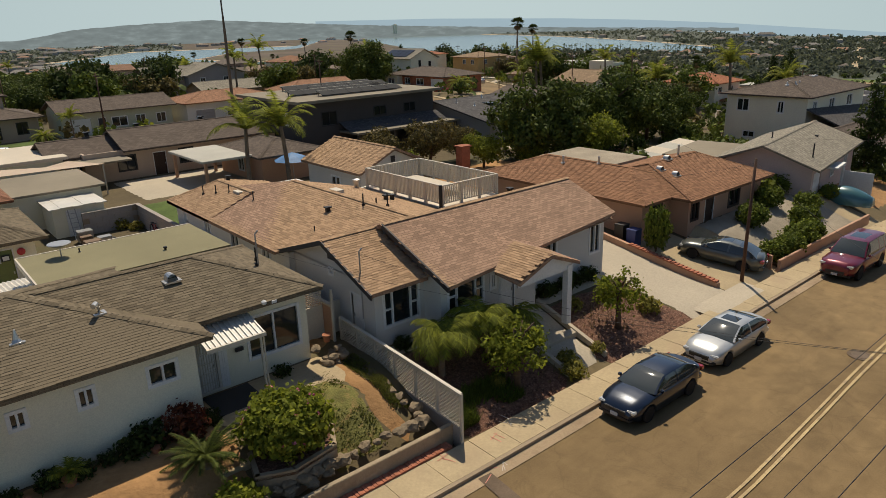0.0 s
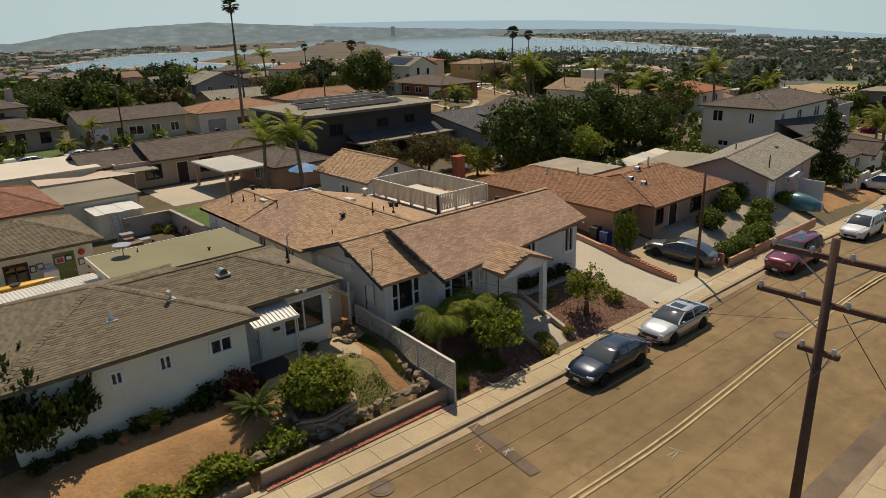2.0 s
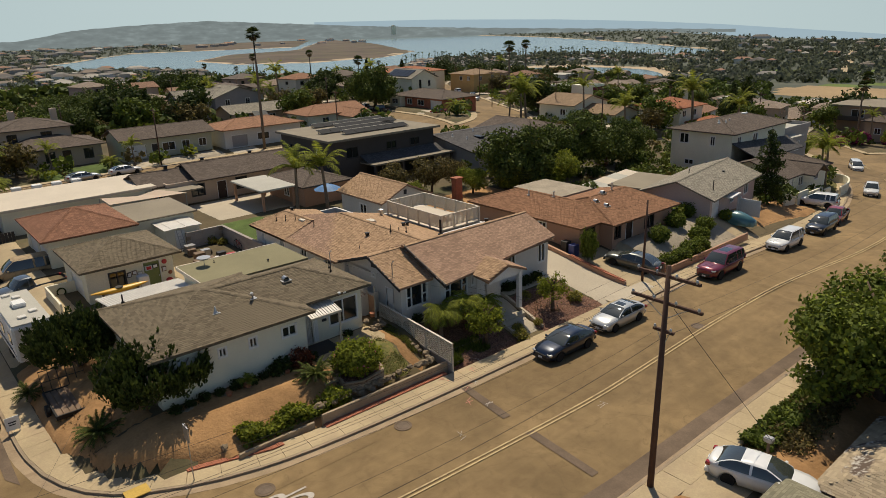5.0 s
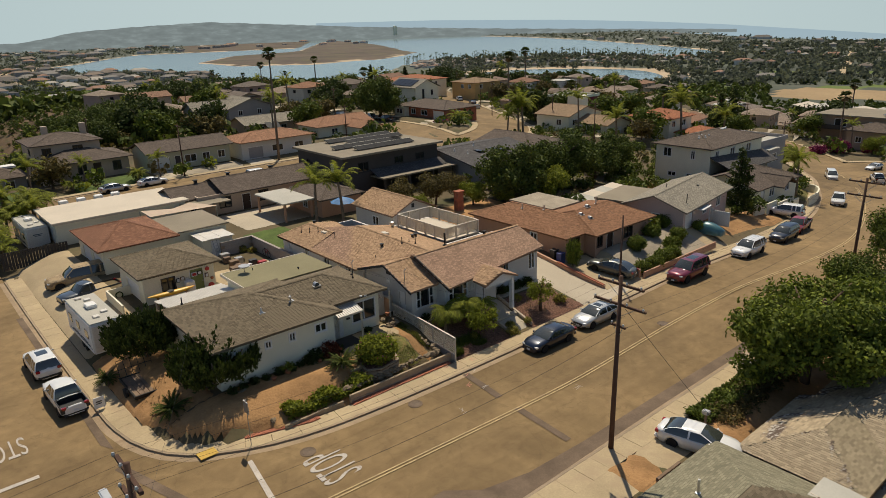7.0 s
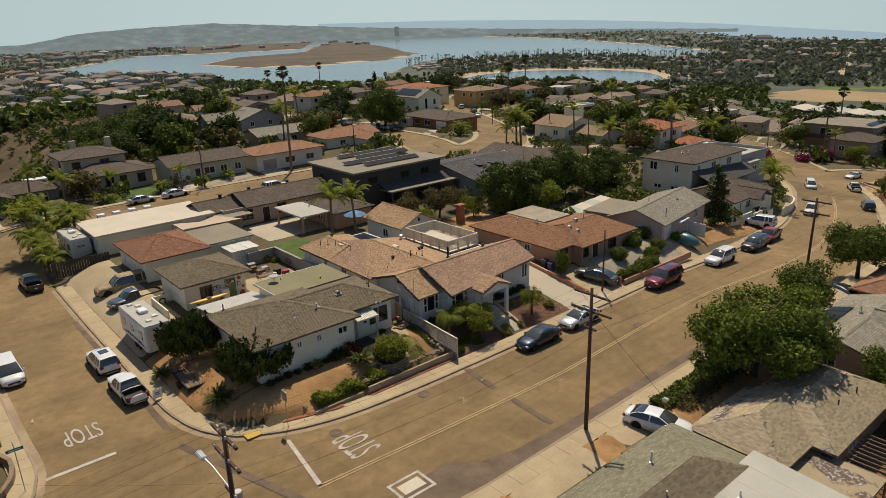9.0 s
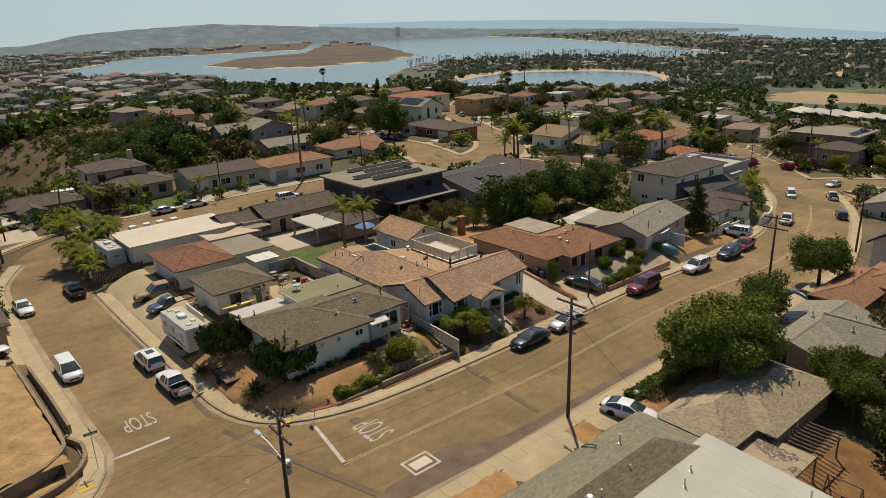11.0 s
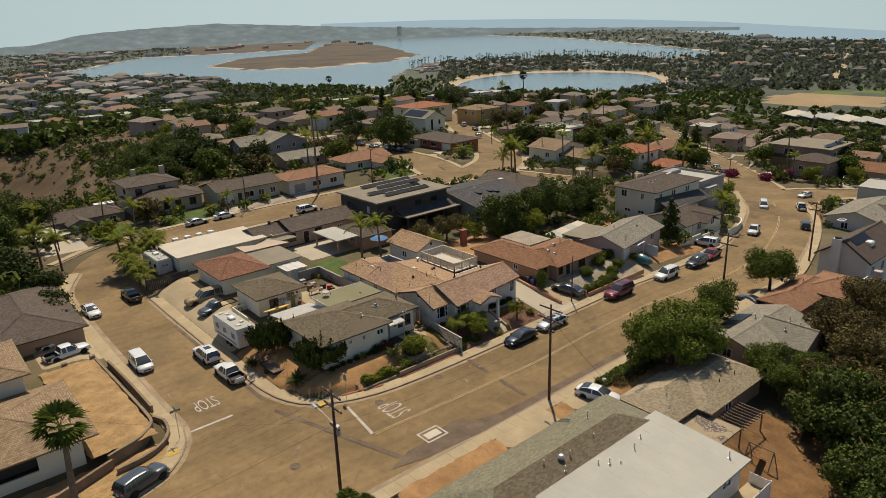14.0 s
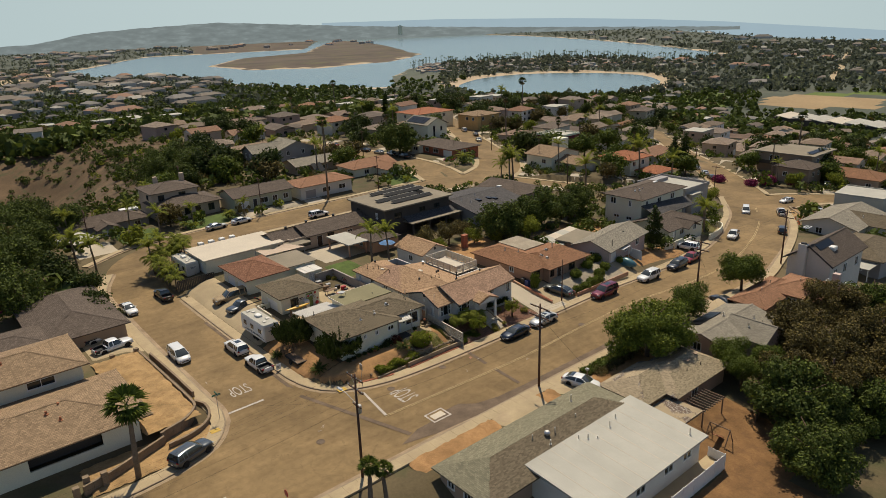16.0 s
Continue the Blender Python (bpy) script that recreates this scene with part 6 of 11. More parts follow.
part("chimney_cap", boxes((73.5, -4.3, 5.1, 74.0, -3.5, 5.35)), "dark_paint", h)
part("skylight", soft_box(78.0, -7.2, 3.3, 79.6, -6.0, 4.1, 0.1), "white_paint", h)
bm = bmesh.new()
prism(bm, [(75.0, -6.2, 4.22), (80.5, -6.2, 4.22), (80.5, -5.2, 4.9), (75.0, -5.2, 4.9)], 0.04)
part("clerestory", bm, "solar", h, "dark glazed strip below the ridge")
part("round_window", lathe(bmesh.new(), 0, 0, [(0.8, -0.05), (0.8, 0.05)], 20), "stucco_tan", h)
h.children[-1].matrix_basis = pose(74.15 - 81, -5.7 + 5, 0.9 + 3.0, 0, 90, 0)

# ---- west side of the side street ----
h = thing("house", -35, 28, 0.9, "tan hip-roofed corner house under renovation", "house")
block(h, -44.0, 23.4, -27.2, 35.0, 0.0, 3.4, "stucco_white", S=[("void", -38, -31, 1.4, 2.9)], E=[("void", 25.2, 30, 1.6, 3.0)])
roof(h, roof_faces(-45.0, 22.4, -25.8, 36.4, 3.5, 5.1), "sh_west")
block(h, -46.0, 36.4, -29.4, 46.0, 0.0, 5.6, "stucco_white", S=[("w", -41, -39.2, 4.2, 5.1), ("w", -35.4, -32.4, 4.2, 5.2)])
roof(h, roof_faces(-46.8, 35.6, -28.6, 46.8, 5.7, 7.2), "sh_west")
for x, y, z in ((-40, 39, 6.4), (-37, 40, 6.8), (-35, 28, 4.8), (-33.6, 29, 4.8), (-34, 26.4, 4.4)):
    vent_pipe(h, x, y, z, 0.4, 0.12, "terracotta")
h = thing("house", -26, 61, 0.8, "low house with brown-grey shingle roofs", "house")
block(h, -31.4, 52.2, -20.2, 72.2, 0.0, 2.95, "stucco_tan", E=[("w", 55, 56.6, 1.6, 2.7), ("w", 64, 65.6, 1.6, 2.7)])
roof(h, roof_faces(-32.0, 51.4, -19.6, 73.0, 3.0, 4.7, "y"), "sh_brown")
block(h, -42, 50, -31.4, 60, 0.0, 2.9, "stucco_tan")
roof(h, roof_faces(-43, 49.2, -28, 60.8, 3.0, 4.3, "x"), "sh_brown")

# ---- across the back street ----
h = thing("house", 13, 121, 0.6, "two-storey tan house with arched windows and brown roofs", "house")
block(h, 5.4, 112.4, 19.6, 123.0, 0.0, 3.4, "stucco_beige", "dark_paint", S=[("g", 6.0, 9.0, 0.7, 2.8, "stucco_tan"), ("w", 11, 12.4, 1.2, 2.8), ("d", 13.6, 14.8, 0.7, 2.8, "door_dark"), ("w", 16.8, 18.2, 1.2, 2.8)])
roof(h, roof_faces(4.8, 111.6, 20.4, 123.6, 3.5, 5.0), "sh_brown")
block(h, 5.6, 118.0, 16.6, 128.4, 0.0, 6.2, "stucco_beige", "dark_paint", S=[("w", 7, 8.4, 4.2, 5.6), ("w", 12.0, 13.6, 4.4, 5.6)], W=[("w", 121, 122.4, 4.2, 5.4)])
roof(h, roof_faces(5.0, 117.4, 17.2, 129.0, 6.3, 7.7), "sh_brown")
for x in (9.0, 15.6):
    part("chimney", soft_box(x, 126, 5.8, x + 1.0, 127, 8.6, 0.03), "stucco_beige", h)
h = thing("house", 29, 112, 0.6, "pale green house with brown gable roof and white garage door", "house")
block(h, 21.6, 107.8, 37.0, 116.6, 0.0, 3.8, "stucco_green", S=[("g", 22.4, 25.4, 0.6, 2.8), ("d", 26.4, 27.4, 0.6, 2.8, "dark_paint"), ("w", 28.2, 30.4, 1.4, 2.8), ("w", 31.6, 33.0, 1.4, 2.8), ("w", 34.6, 36.0, 1.4, 2.8)])
roof(h, roof_faces(21.0, 107.0, 37.6, 117.4, 3.9, 5.4, "x", False, False), "sh_brown")
gable_end(h, "W", 21.6, 107.8, 116.6, 3.8, 5.2, "stucco_green")
h = thing("house", 46, 111, 0.6, "low house with red-brown hip roof and grey garage", "house")
block(h, 38.6, 105.8, 54.0, 114.6, 0.0, 3.8, "stucco_grey", S=[("g", 40, 43, 0.6, 2.7, "stucco_mid"), ("w", 45, 47.4, 1.4, 2.7), ("w", 50, 52, 1.4, 2.7)])
roof(h, roof_faces(38.0, 105.0, 54.6, 115.4, 3.9, 5.2), "sh_orange")
h = thing("house", 64, 124, 0.8, "white house with red-brown gable roofs", "house")
block(h, 62.4, 117.4, 77.0, 126.4, 0.0, 3.0, "stucco_white", S=[("g", 72, 75, 0.2, 2.3), ("w", 66, 67.6, 1.0, 2.3)], E=[("w", 120, 121.4, 1.0, 2.3)])
roof(h, roof_faces(61.8, 116.6, 77.6, 127.0, 3.05, 4.7, "x", True, False), "sh_orange")
gable_end(h, "E", 77.0, 117.4, 126.4, 3.0, 4.5, "stucco_white")
roof(h, roof_faces(69.4, 110.6, 76.0, 120.0, 2.6, 3.9, "y", False, False), "sh_orange")
block(h, 69.9, 111.2, 75.5, 117.4, 0.0, 2.6, "stucco_white")
gable_end(h, "S", 111.2, 69.9, 75.5, 2.6, 3.7, "stucco_white")
h = thing("house", 62, 158, 0.2, "grey two-storey house with gable roofs", "house")
block(h, 57.4, 153.6, 70.4, 165.0, -1.5, 4.9, "stucco_mid", S=[("w", 60, 61.2, 3.0, 4.4), ("w", 65.4, 66.6, 3.0, 4.4), ("w", 61, 63, 0.2, 2.0)], E=[("w", 158, 159.2, 3.0, 4.4)])
roof(h, roof_faces(56.8, 153.0, 71.0, 165.6, 5.0, 7.4, "y", False, False), "sh_light")
gable_end(h, "S", 153.6, 57.4, 70.4, 4.9, 7.2, "stucco_mid")
block(h, 49.6, 156.0, 57.4, 164.4, -2.5, 4.7, "stucco_mid", W=[("w", 158, 159, 3.0, 4.4), ("w", 161, 162, 3.0, 4.4), ("w", 158.4, 161.6, -0.6, 1.6)])
roof(h, roof_faces(49.0, 155.4, 62.0, 165.0, 4.8, 7.0, "x", False, False), "sh_light")
gable_end(h, "W", 49.6, 156.0, 164.4, 4.7, 6.8, "stucco_mid")
h = thing("house", 60, 140, -0.2, "low house with pale grey gable roof behind the lawns", "house")
block(h, 53.0, 134.4, 67.0, 143.4, -1.0, 3.0, "stucco_beige", S=[("w", 56, 57.6, 1.0, 2.3), ("w", 62, 63.6, 1.0, 2.3)])
roof(h, roof_faces(52.4, 133.8, 67.6, 144.0, 3.0, 4.6, "x", False, False), "sh_light")
gable_end(h, "W", 53.0, 134.4, 143.4, 3.0, 4.4, "stucco_beige")
for i in range(2):
    bm = bmesh.new()
    prism(bm, [(57.5 + i * 1.8, 133.9, 3.3), (59.1 + i * 1.8, 133.9, 3.3), (59.1 + i * 1.8, 131.0, 1.2), (57.5 + i * 1.8, 131.0, 1.2)], 0.06)
    part("solar_panel", bm, "solar", h, "steep black solar water panel")
h = thing("house", 132, 74, -4.0, "white two-storey house with red tile roofs", "house")
block(h, 128.4, 69.0, 138.0, 79.6, -7.0, 1.5, "stucco_white", W=[("w", 70.4, 71.6, -0.6, 0.8), ("w", 73.2, 74.4, -0.6, 0.8), ("w", 76.4, 78.6, -0.6, 0.8), ("g", 76, 79, -5.4, -2.8)], S=[("w", 129.6, 131, -0.6, 0.8), ("w", 134, 135.4, -0.6, 0.8)])
block(h, 131.0, 61.6, 140.0, 69.0, -7.0, -1.9, "stucco_white", S=[("w", 133, 134.6, -4.2, -2.8)])
roof(h, roof_faces(130.4, 61.0, 140.6, 69.4, -1.8, -0.4, "y"), "sh_redtile")
roof(h, roof_faces(127.6, 68.2, 138.8, 80.4, 1.6, 3.3, "y"), "sh_redtile")
roof(h, roof_faces(126.8, 71.6, 132.4, 76.0, 1.5, 2.6, "x"), "sh_redtile")
part("balcony", boxes((126.9, 71.6, -2.0, 128.4, 79.4, -1.8), (126.9, 71.6, -1.8, 127.05, 79.4, -1.0)), "stucco_white", h)
h = thing("house", 107, 128, 0.3, "brick-red house with white garage door", "house")
block(h, 101.4, 118.4, 112.6, 138.6, -1.0, 2.9, "brick_red", W=[("g", 119.0, 123.4, 0.1, 2.3), ("w", 126, 128.6, 0.9, 2.3), ("w", 131, 133, 0.9, 2.3)], S=[("w", 105, 107, 0.9, 2.3)])
roof(h, roof_faces(100.4, 117.6, 113.4, 139.4, 3.0, 4.6, "y"), "sh_brown")
block(h, 99.8, 134.0, 101.4, 138.6, -1.0, 2.7, "stucco_white", W=[("w", 135, 137.6, 0.9, 2.2)])
h = thing("house", 122, 92, -1.2, "pale house with brown gable roofs behind a hedge", "house")
block(h, 115.6, 88.6, 128.4, 99.0, -3.0, 1.9, "stucco_white", S=[("w", 117, 118.6, -0.4, 1.0), ("w", 124, 126, -0.4, 1.0)], W=[("w", 91, 92.6, -0.4, 1.0)])
roof(h, roof_faces(115.0, 88.0, 129.0, 99.6, 2.0, 4.0, "y", False, False), "sh_west")
gable_end(h, "S", 88.6, 115.6, 128.4, 1.9, 3.8, "stucco_white")
block(h, 118.0, 79.0, 127.0, 88.6, -3.4, 0.3, "stucco_white", S=[("g", 119, 124, -2.8, -0.5)])
roof(h, roof_faces(117.4, 78.4, 127.6, 89.0, 0.4, 2.0, "y", False, False), "sh_west")
gable_end(h, "S", 79.0, 118.0, 127.0, 0.3, 1.8, "stucco_white")
part("chimney", soft_box(127.0, 95.0, 1.0, 131.0, 98.6, 5.4, 0.03), "stucco_white", h)
h = thing("house", 143, 114, 1.0, "magenta modern cube house with grey upper storey", "house")
block(h, 140.0, 106.0, 150.0, 117.0, -5.0, 3.0, rough_mat("magenta_wall", (0.20, 0.025, 0.045), 0.8, 0.5, 14, 0.1), S=[("w", 143, 144.6, 0.4, 1.8)])
block(h, 136.0, 117.0, 146.0, 124.0, -5.0, 2.4, "stucco_dark")
roof(h, roof_faces(135.4, 116.4, 146.6, 124.6, 2.5, 4.0, "x", False, False), "sh_grey")
flat_roof(h, 139.8, 105.8, 150.2, 117.2, 3.2, "roll_white", 0.2, 0.5, "stucco_white")
h = thing("house", 125, 162, 0.3, "tall white townhouse with solar panels on its roof", "house")
block(h, 120.6, 155.2, 130.2, 169.0, -1.5, 5.2, "stucco_white", "dark_paint", S=[("w", 123.4, 124.2, -0.2, 4.6), ("w", 127, 127.8, 2.6, 4.2)], W=[("w", 164, 165.4, 2.4, 3.8)])
roof(h, roof_faces(120.0, 154.6, 130.8, 169.6, 5.2, 7.7, "y", False, False), "sh_light")
gable_end(h, "S", 155.2, 120.6, 130.2, 5.15, 7.5, "stucco_white")
for i in range(5):
    bm = bmesh.new()
    y = 157.6 + i * 2.2
    prism(bm, [(120.8, y, 5.75), (120.8, y + 2.1, 5.75), (124.4, y + 2.1, 7.42), (124.4, y, 7.42)], 0.05)
    part("solar_panel", bm, "solar", h, "solar panel lying on the roof slope")
h = thing("house", 165, 174, -2.4, "yellow two-storey house with a tan hip roof", "house")
block(h, 158.4, 168.0, 171.6, 180.4, -6.0, 3.3, rough_mat("yellow_wall", (0.60, 0.38, 0.15), 0.85, 0.5, 14, 0.06), W=[("w", 170, 171.4, 1.2, 2.6), ("w", 174, 175.4, 1.2, 2.6)], S=[("w", 161, 162.4, 1.2, 2.6), ("w", 167, 168.4, 1.2, 2.6)])
roof(h, roof_faces(157.8, 167.4, 172.2, 181.0, 3.4, 4.9), "sh_west")
h = thing("house", 150, 196, -2.4, "white two-storey house with red tile roof on the slope", "house")
block(h, 142.0, 188.0, 162.0, 204.0, -6.0, 4.2, "stucco_white", W=[("w", 191, 192.4, 2.0, 3.4), ("w", 197, 198.4, 2.0, 3.4)], S=[("w", 145, 146.4, 2.0, 3.4), ("w", 156, 157.4, 2.0, 3.4)])
roof(h, roof_faces(141.4, 187.4, 162.6, 204.6, 4.3, 6.0), "sh_redtile")
# long low house and a carport at the head of the side street
h = thing("house", -6, 119, -0.6, "long low grey-walled house with brown shingle roof", "house")
block(h, -15.0, 116.0, 3.4, 124.0, -2.2, 1.7, "stucco_mid", S=[("w", -12, -10.6, -0.2, 1.2), ("w", -6, -4.4, -0.2, 1.2), ("w", 0.2, 1.6, -0.2, 1.2)], W=[("w", 118, 119.4, -0.2, 1.2)])
roof(h, roof_faces(-15.6, 115.4, 4.0, 124.6, 1.8, 3.3, "x", False, True), "sh_brown")
gable_end(h, "W", -15.0, 116.0, 124.0, 1.7, 3.1, "stucco_mid")
block(h, -8.4, 112.6, -4.2, 116.0, -2.0, 1.5, "stucco_mid", S=[("g", -7.8, -4.8, -1.0, 1.1)])
roof(h, roof_faces(-8.9, 112.0, -3.7, 118.0, 1.55, 2.6, "y", False, False), "sh_brown")
gable_end(h, "S", 112.6, -8.4, -4.2, 1.5, 2.4, "stucco_mid")
part("roof_sheet", boxes((-1.0, 121.2, 2.6, 3.0, 123.6, 2.95)), "white_paint", h, "pale roof hatch box")
c = thing("carport", -13, 110, -0.8, "white flat-roofed carport over parked cars", "carport")
bm = bmesh.new()
prism(bm, [(-15.2, 105.8, 1.25), (-9.2, 108.4, 1.2), (-11.8, 115.4, 1.45), (-17.6, 112.2, 1.5)], 0.14)
part("roof", bm, "roll_white", c)
for x, y in ((-14.9, 106.3), (-9.7, 108.6), (-12.1, 114.6), (-17.0, 112.0)):
    part("post", boxes((x - 0.06, y - 0.06, -2.0, x + 0.06, y + 0.06, 1.2)), "white_paint", c)
# houses past the bend
h = thing("house", 184, 45, -10, "brown three-storey house with flat and hipped roofs", "house")
block(h, 183.4, 39.6, 199.0, 57.0, -14.0, -2.3, "stucco_tan", W=[("w", 43, 44.6, -5.0, -3.4), ("w", 50, 53, -5.0, -3.0)], S=[("w", 187, 188.6, -5.0, -3.4), ("w", 194, 195.6, -5.0, -3.4)])
flat_roof(h, 182.4, 38.6, 199.6, 58.0, -1.9, "roll_grey", 0.35)
for i in range(6):
    bm = bmesh.new()
    prism(bm, [(185 + i * 2.0, 40.4, -1.7), (186.8 + i * 2.0, 40.4, -1.7), (186.8 + i * 2.0, 42.2, -1.4), (185 + i * 2.0, 42.2, -1.4)], 0.06)
    part("solar_panel", bm, "solar", h, "low tilted solar panel")
part("balcony", boxes((181.0, 50.0, -5.6, 183.4, 56.6, -5.4), (181.0, 50.0, -5.4, 181.1, 56.6, -4.4)), "stucco_dark", h)
block(h, 174.6, 36.6, 184.0, 46.6, -14.0, -4.5, "stucco_tan", W=[("w", 39, 40.4, -7.4, -6.0), ("w", 43, 44.4, -7.4, -6.0)], S=[("w", 177, 178.6, -7.2, -5.8), ("w", 181, 182.4, -7.2, -5.8)])
roof(h, roof_faces(173.8, 35.8, 184.8, 47.4, -4.4, -2.7, "y"), "sh_brown")
h = thing("house", 195, 31, -12, "low house with red-brown gable roof", "house")
block(h, 190.0, 22.0, 201.0, 38.6, -16.0, -8.6, "stucco_beige", W=[("w", 24, 25.6, -11.2, -9.8), ("w", 30, 32, -11.2, -9.8), ("g", 34, 37.4, -12.4, -9.8)])
roof(h, roof_faces(189.4, 21.4, 201.6, 39.2, -8.5, -6.6, "y", True, False), "sh_red")
roof(h, roof_faces(187.2, 32.6, 196.0, 39.0, -8.5, -6.9, "x", False, False), "sh_red")
block(h, 187.8, 33.2, 190.0, 38.4, -16.0, -8.6, "stucco_dark")
h = thing("house", 126, 9, -6.5, "grey-roofed low house with several gables", "house")
block(h, 118.6, 3.0, 136.4, 14.6, -9.5, -4.3, "stucco_grey", W=[("w", 5, 6.4, -6.4, -5.0), ("w", 10, 11.4, -6.4, -5.0)], N=[("w", 122, 123.6, -6.4, -5.0), ("d", 128, 129, -7.2, -5.0)])
roof(h, roof_faces(118.0, 2.4, 137.0, 15.2, -4.2, -2.2, "x", False, False), "sh_light")
gable_end(h, "W", 118.6, 3.0, 14.6, -4.3, -2.4, "stucco_grey")
roof(h, roof_faces(124.0, -4.0, 132.6, 9.0, -4.2, -2.4, "y", True, False), "sh_grey")
block(h, 124.6, -3.4, 132.0, 3.0, -10.0, -4.3, "stucco_grey")
for x, y in ((121.6, 6.0), (126.6, 4.6), (130.4, 2.0), (134.0, 7.0)):
    vent_pipe(h, x, y, -3.2, 0.5, 0.1, "vent_metal")
h = thing("house", 106, -3, -5, "low house with charcoal roof and white patio cover", "house")
block(h, 97.0, -9.0, 112.0, 0.6, -9.0, -2.9, "stucco_mid", W=[("w", -6, -4.6, -5.4, -4.0)], N=[("w", 101, 102.6, -5.2, -3.8)])
roof(h, roof_faces(96.4, -9.6, 112.6, 1.2, -2.8, -1.0, "x"), "sh_grey")
part("patio_cover", boxes((92.6, -8.6, -3.6, 97.0, -4.4, -3.45)), "roll_white", h)
for y in (-8.4, -4.6):
    part("post", boxes((92.8, y, -7.0, 92.95, y + 0.15, -3.6)), "white_paint", h)
pw = thing("planter_wall", 137, 22, -7.5, "low stone planter wall round a bare corner plot", "wall")
for i, (x0, y0, x1, y1) in enumerate(((139.6, 26.6, 139.6, 17.0), (139.6, 26.6, 132.6, 20.6), (132.6, 20.6, 130.4, 16.4))):
    n = 6
    for k in range(n):
        ax, ay, bx2, by2 = x0 + (x1 - x0) * k / n, y0 + (y1 - y0) * k / n, x0 + (x1 - x0) * (k + 0.96) / n, y0 + (y1 - y0) * (k + 0.96) / n
        zt_ = float(fall(np.array([ax]), np.array([ay]))[0]) + 0.75
        L_ = math.hypot(bx2 - ax, by2 - ay)
        ox, oy = -(by2 - ay) / L_ * 0.15, (bx2 - ax) / L_ * 0.15
        part("block", prism(bmesh.new(), [(ax + ox, ay + oy, zt_), (bx2 + ox, by2 + oy, zt_), (bx2 - ox, by2 - oy, zt_), (ax - ox, ay - oy, zt_)], 1.2), "block_tan", pw)

# ---- plants ----
def leaf_quads(rng, centres, size, up=0.35, long=1.6, out=None):
    """One small leaf at each centre, turned at random, as four corners."""
    n = len(centres)
    nrm = rng.normal(size=(n, 3))
    if out is None:
        nrm[:, 2] = np.abs(nrm[:, 2]) + up
    else:
        nrm = nrm * 0.75 + out
        nrm[:, 2] += 0.25
    nrm /= np.linalg.norm(nrm, axis=1)[:, None]
    t = np.cross(nrm, rng.normal(size=(n, 3)))
    t /= np.linalg.norm(t, axis=1)[:, None] + 1e-9
    s = np.cross(nrm, t)
    a = size * (0.6 + 0.8 * rng.random((n, 1)))
    v = np.stack([centres - t * a * long * 0.5, centres + s * a * 0.5, centres + t * a * long * 0.5, centres - s * a * 0.5], 1)
    return v.reshape(-1, 3), np.arange(4 * n).reshape(n, 4)


def blob_points(rng, blobs, n, shell=0.55):
    """Points in clumps through a set of ellipsoids, thicker towards their skins."""
    vol = np.array([b[3] * b[4] * b[5] for b in blobs]) ** 0.7
    pick = rng.choice(len(blobs), n, p=vol / vol.sum())
    b = np.array(blobs)[pick]
    d = rng.normal(size=(n, 3))
    d /= np.linalg.norm(d, axis=1)[:, None]
    r = shell + (1 - shell) * rng.random((n, 1)) ** 0.6
    lump = 1 + 0.16 * np.sin(d[:, :1] * 7 + pick[:, None] * 2.1) * np.cos(d[:, 1:2] * 6 + pick[:, None]) + 0.08 * rng.normal(size=(n, 1))
    return b[:, :3] + d * r * lump * b[:, 3:6], d


def clumps(rng, pts, each, spread):
    n = len(pts)
    p = np.repeat(pts, each, 0)
    return p + rng.normal(size=p.shape) * spread


def crown_blobs(rng, r, h, base, n):
    if n > 20:
        out = [(0, 0, base + h * 0.45, r * 0.34, r * 0.34, h * 0.28)]
        for i in range(int(n * 1.3)):
            a, e = 2.4 * i, rng.random()
            d, k = r * (0.3 + 0.55 * rng.random()), r * (0.14 + 0.15 * rng.random())
            out.append((d * math.cos(a), d * math.sin(a), base + h * (0.15 + 0.75 * e * (1.15 - 0.6 * d / r)), k * 1.15, k * 1.15, k * 0.8))
        return out
    out = [(0, 0, base + h * 0.5, r * 0.62, r * 0.62, h * 0.42)]
    for i in range(n):
        a = 2 * math.pi * (i + rng.random() * 0.7) / n
        d = r * (0.35 + 0.35 * rng.random())
        k = r * (0.34 + 0.22 * rng.random())
        out.append((d * math.cos(a), d * math.sin(a), base + h * (0.25 + 0.55 * rng.random()), k, k, k * (0.7 + 0.3 * rng.random())))
    return out


def trunk_mesh(rng, height, r, limbs, reach, fork=0.45):
    bm = bmesh.new()
    w = rng.normal(size=2) * 0.12 * height * 0.2
    tube(bm, [(0, 0, -0.3), (w[0] * 0.3, w[1] * 0.3, height * 0.3), (w[0], w[1], height * 0.6), (w[0] * 1.3, w[1] * 1.3, height * 0.95)], r, 8, r * 0.35)
    for i in range(limbs):
        a = 2 * math.pi * (i + rng.random() * 0.5) / max(1, limbs)
        z = height * (fork + 0.3 * rng.random())
        d = reach * (0.6 + 0.4 * rng.random())
        tube(bm, [(w[0] * 0.7, w[1] * 0.7, z), (d * 0.5 * math.cos(a), d * 0.5 * math.sin(a), z + height * 0.16), (d * math.cos(a), d * math.sin(a), z + height * 0.32)], r * 0.5, 6, r * 0.12)
    return bm


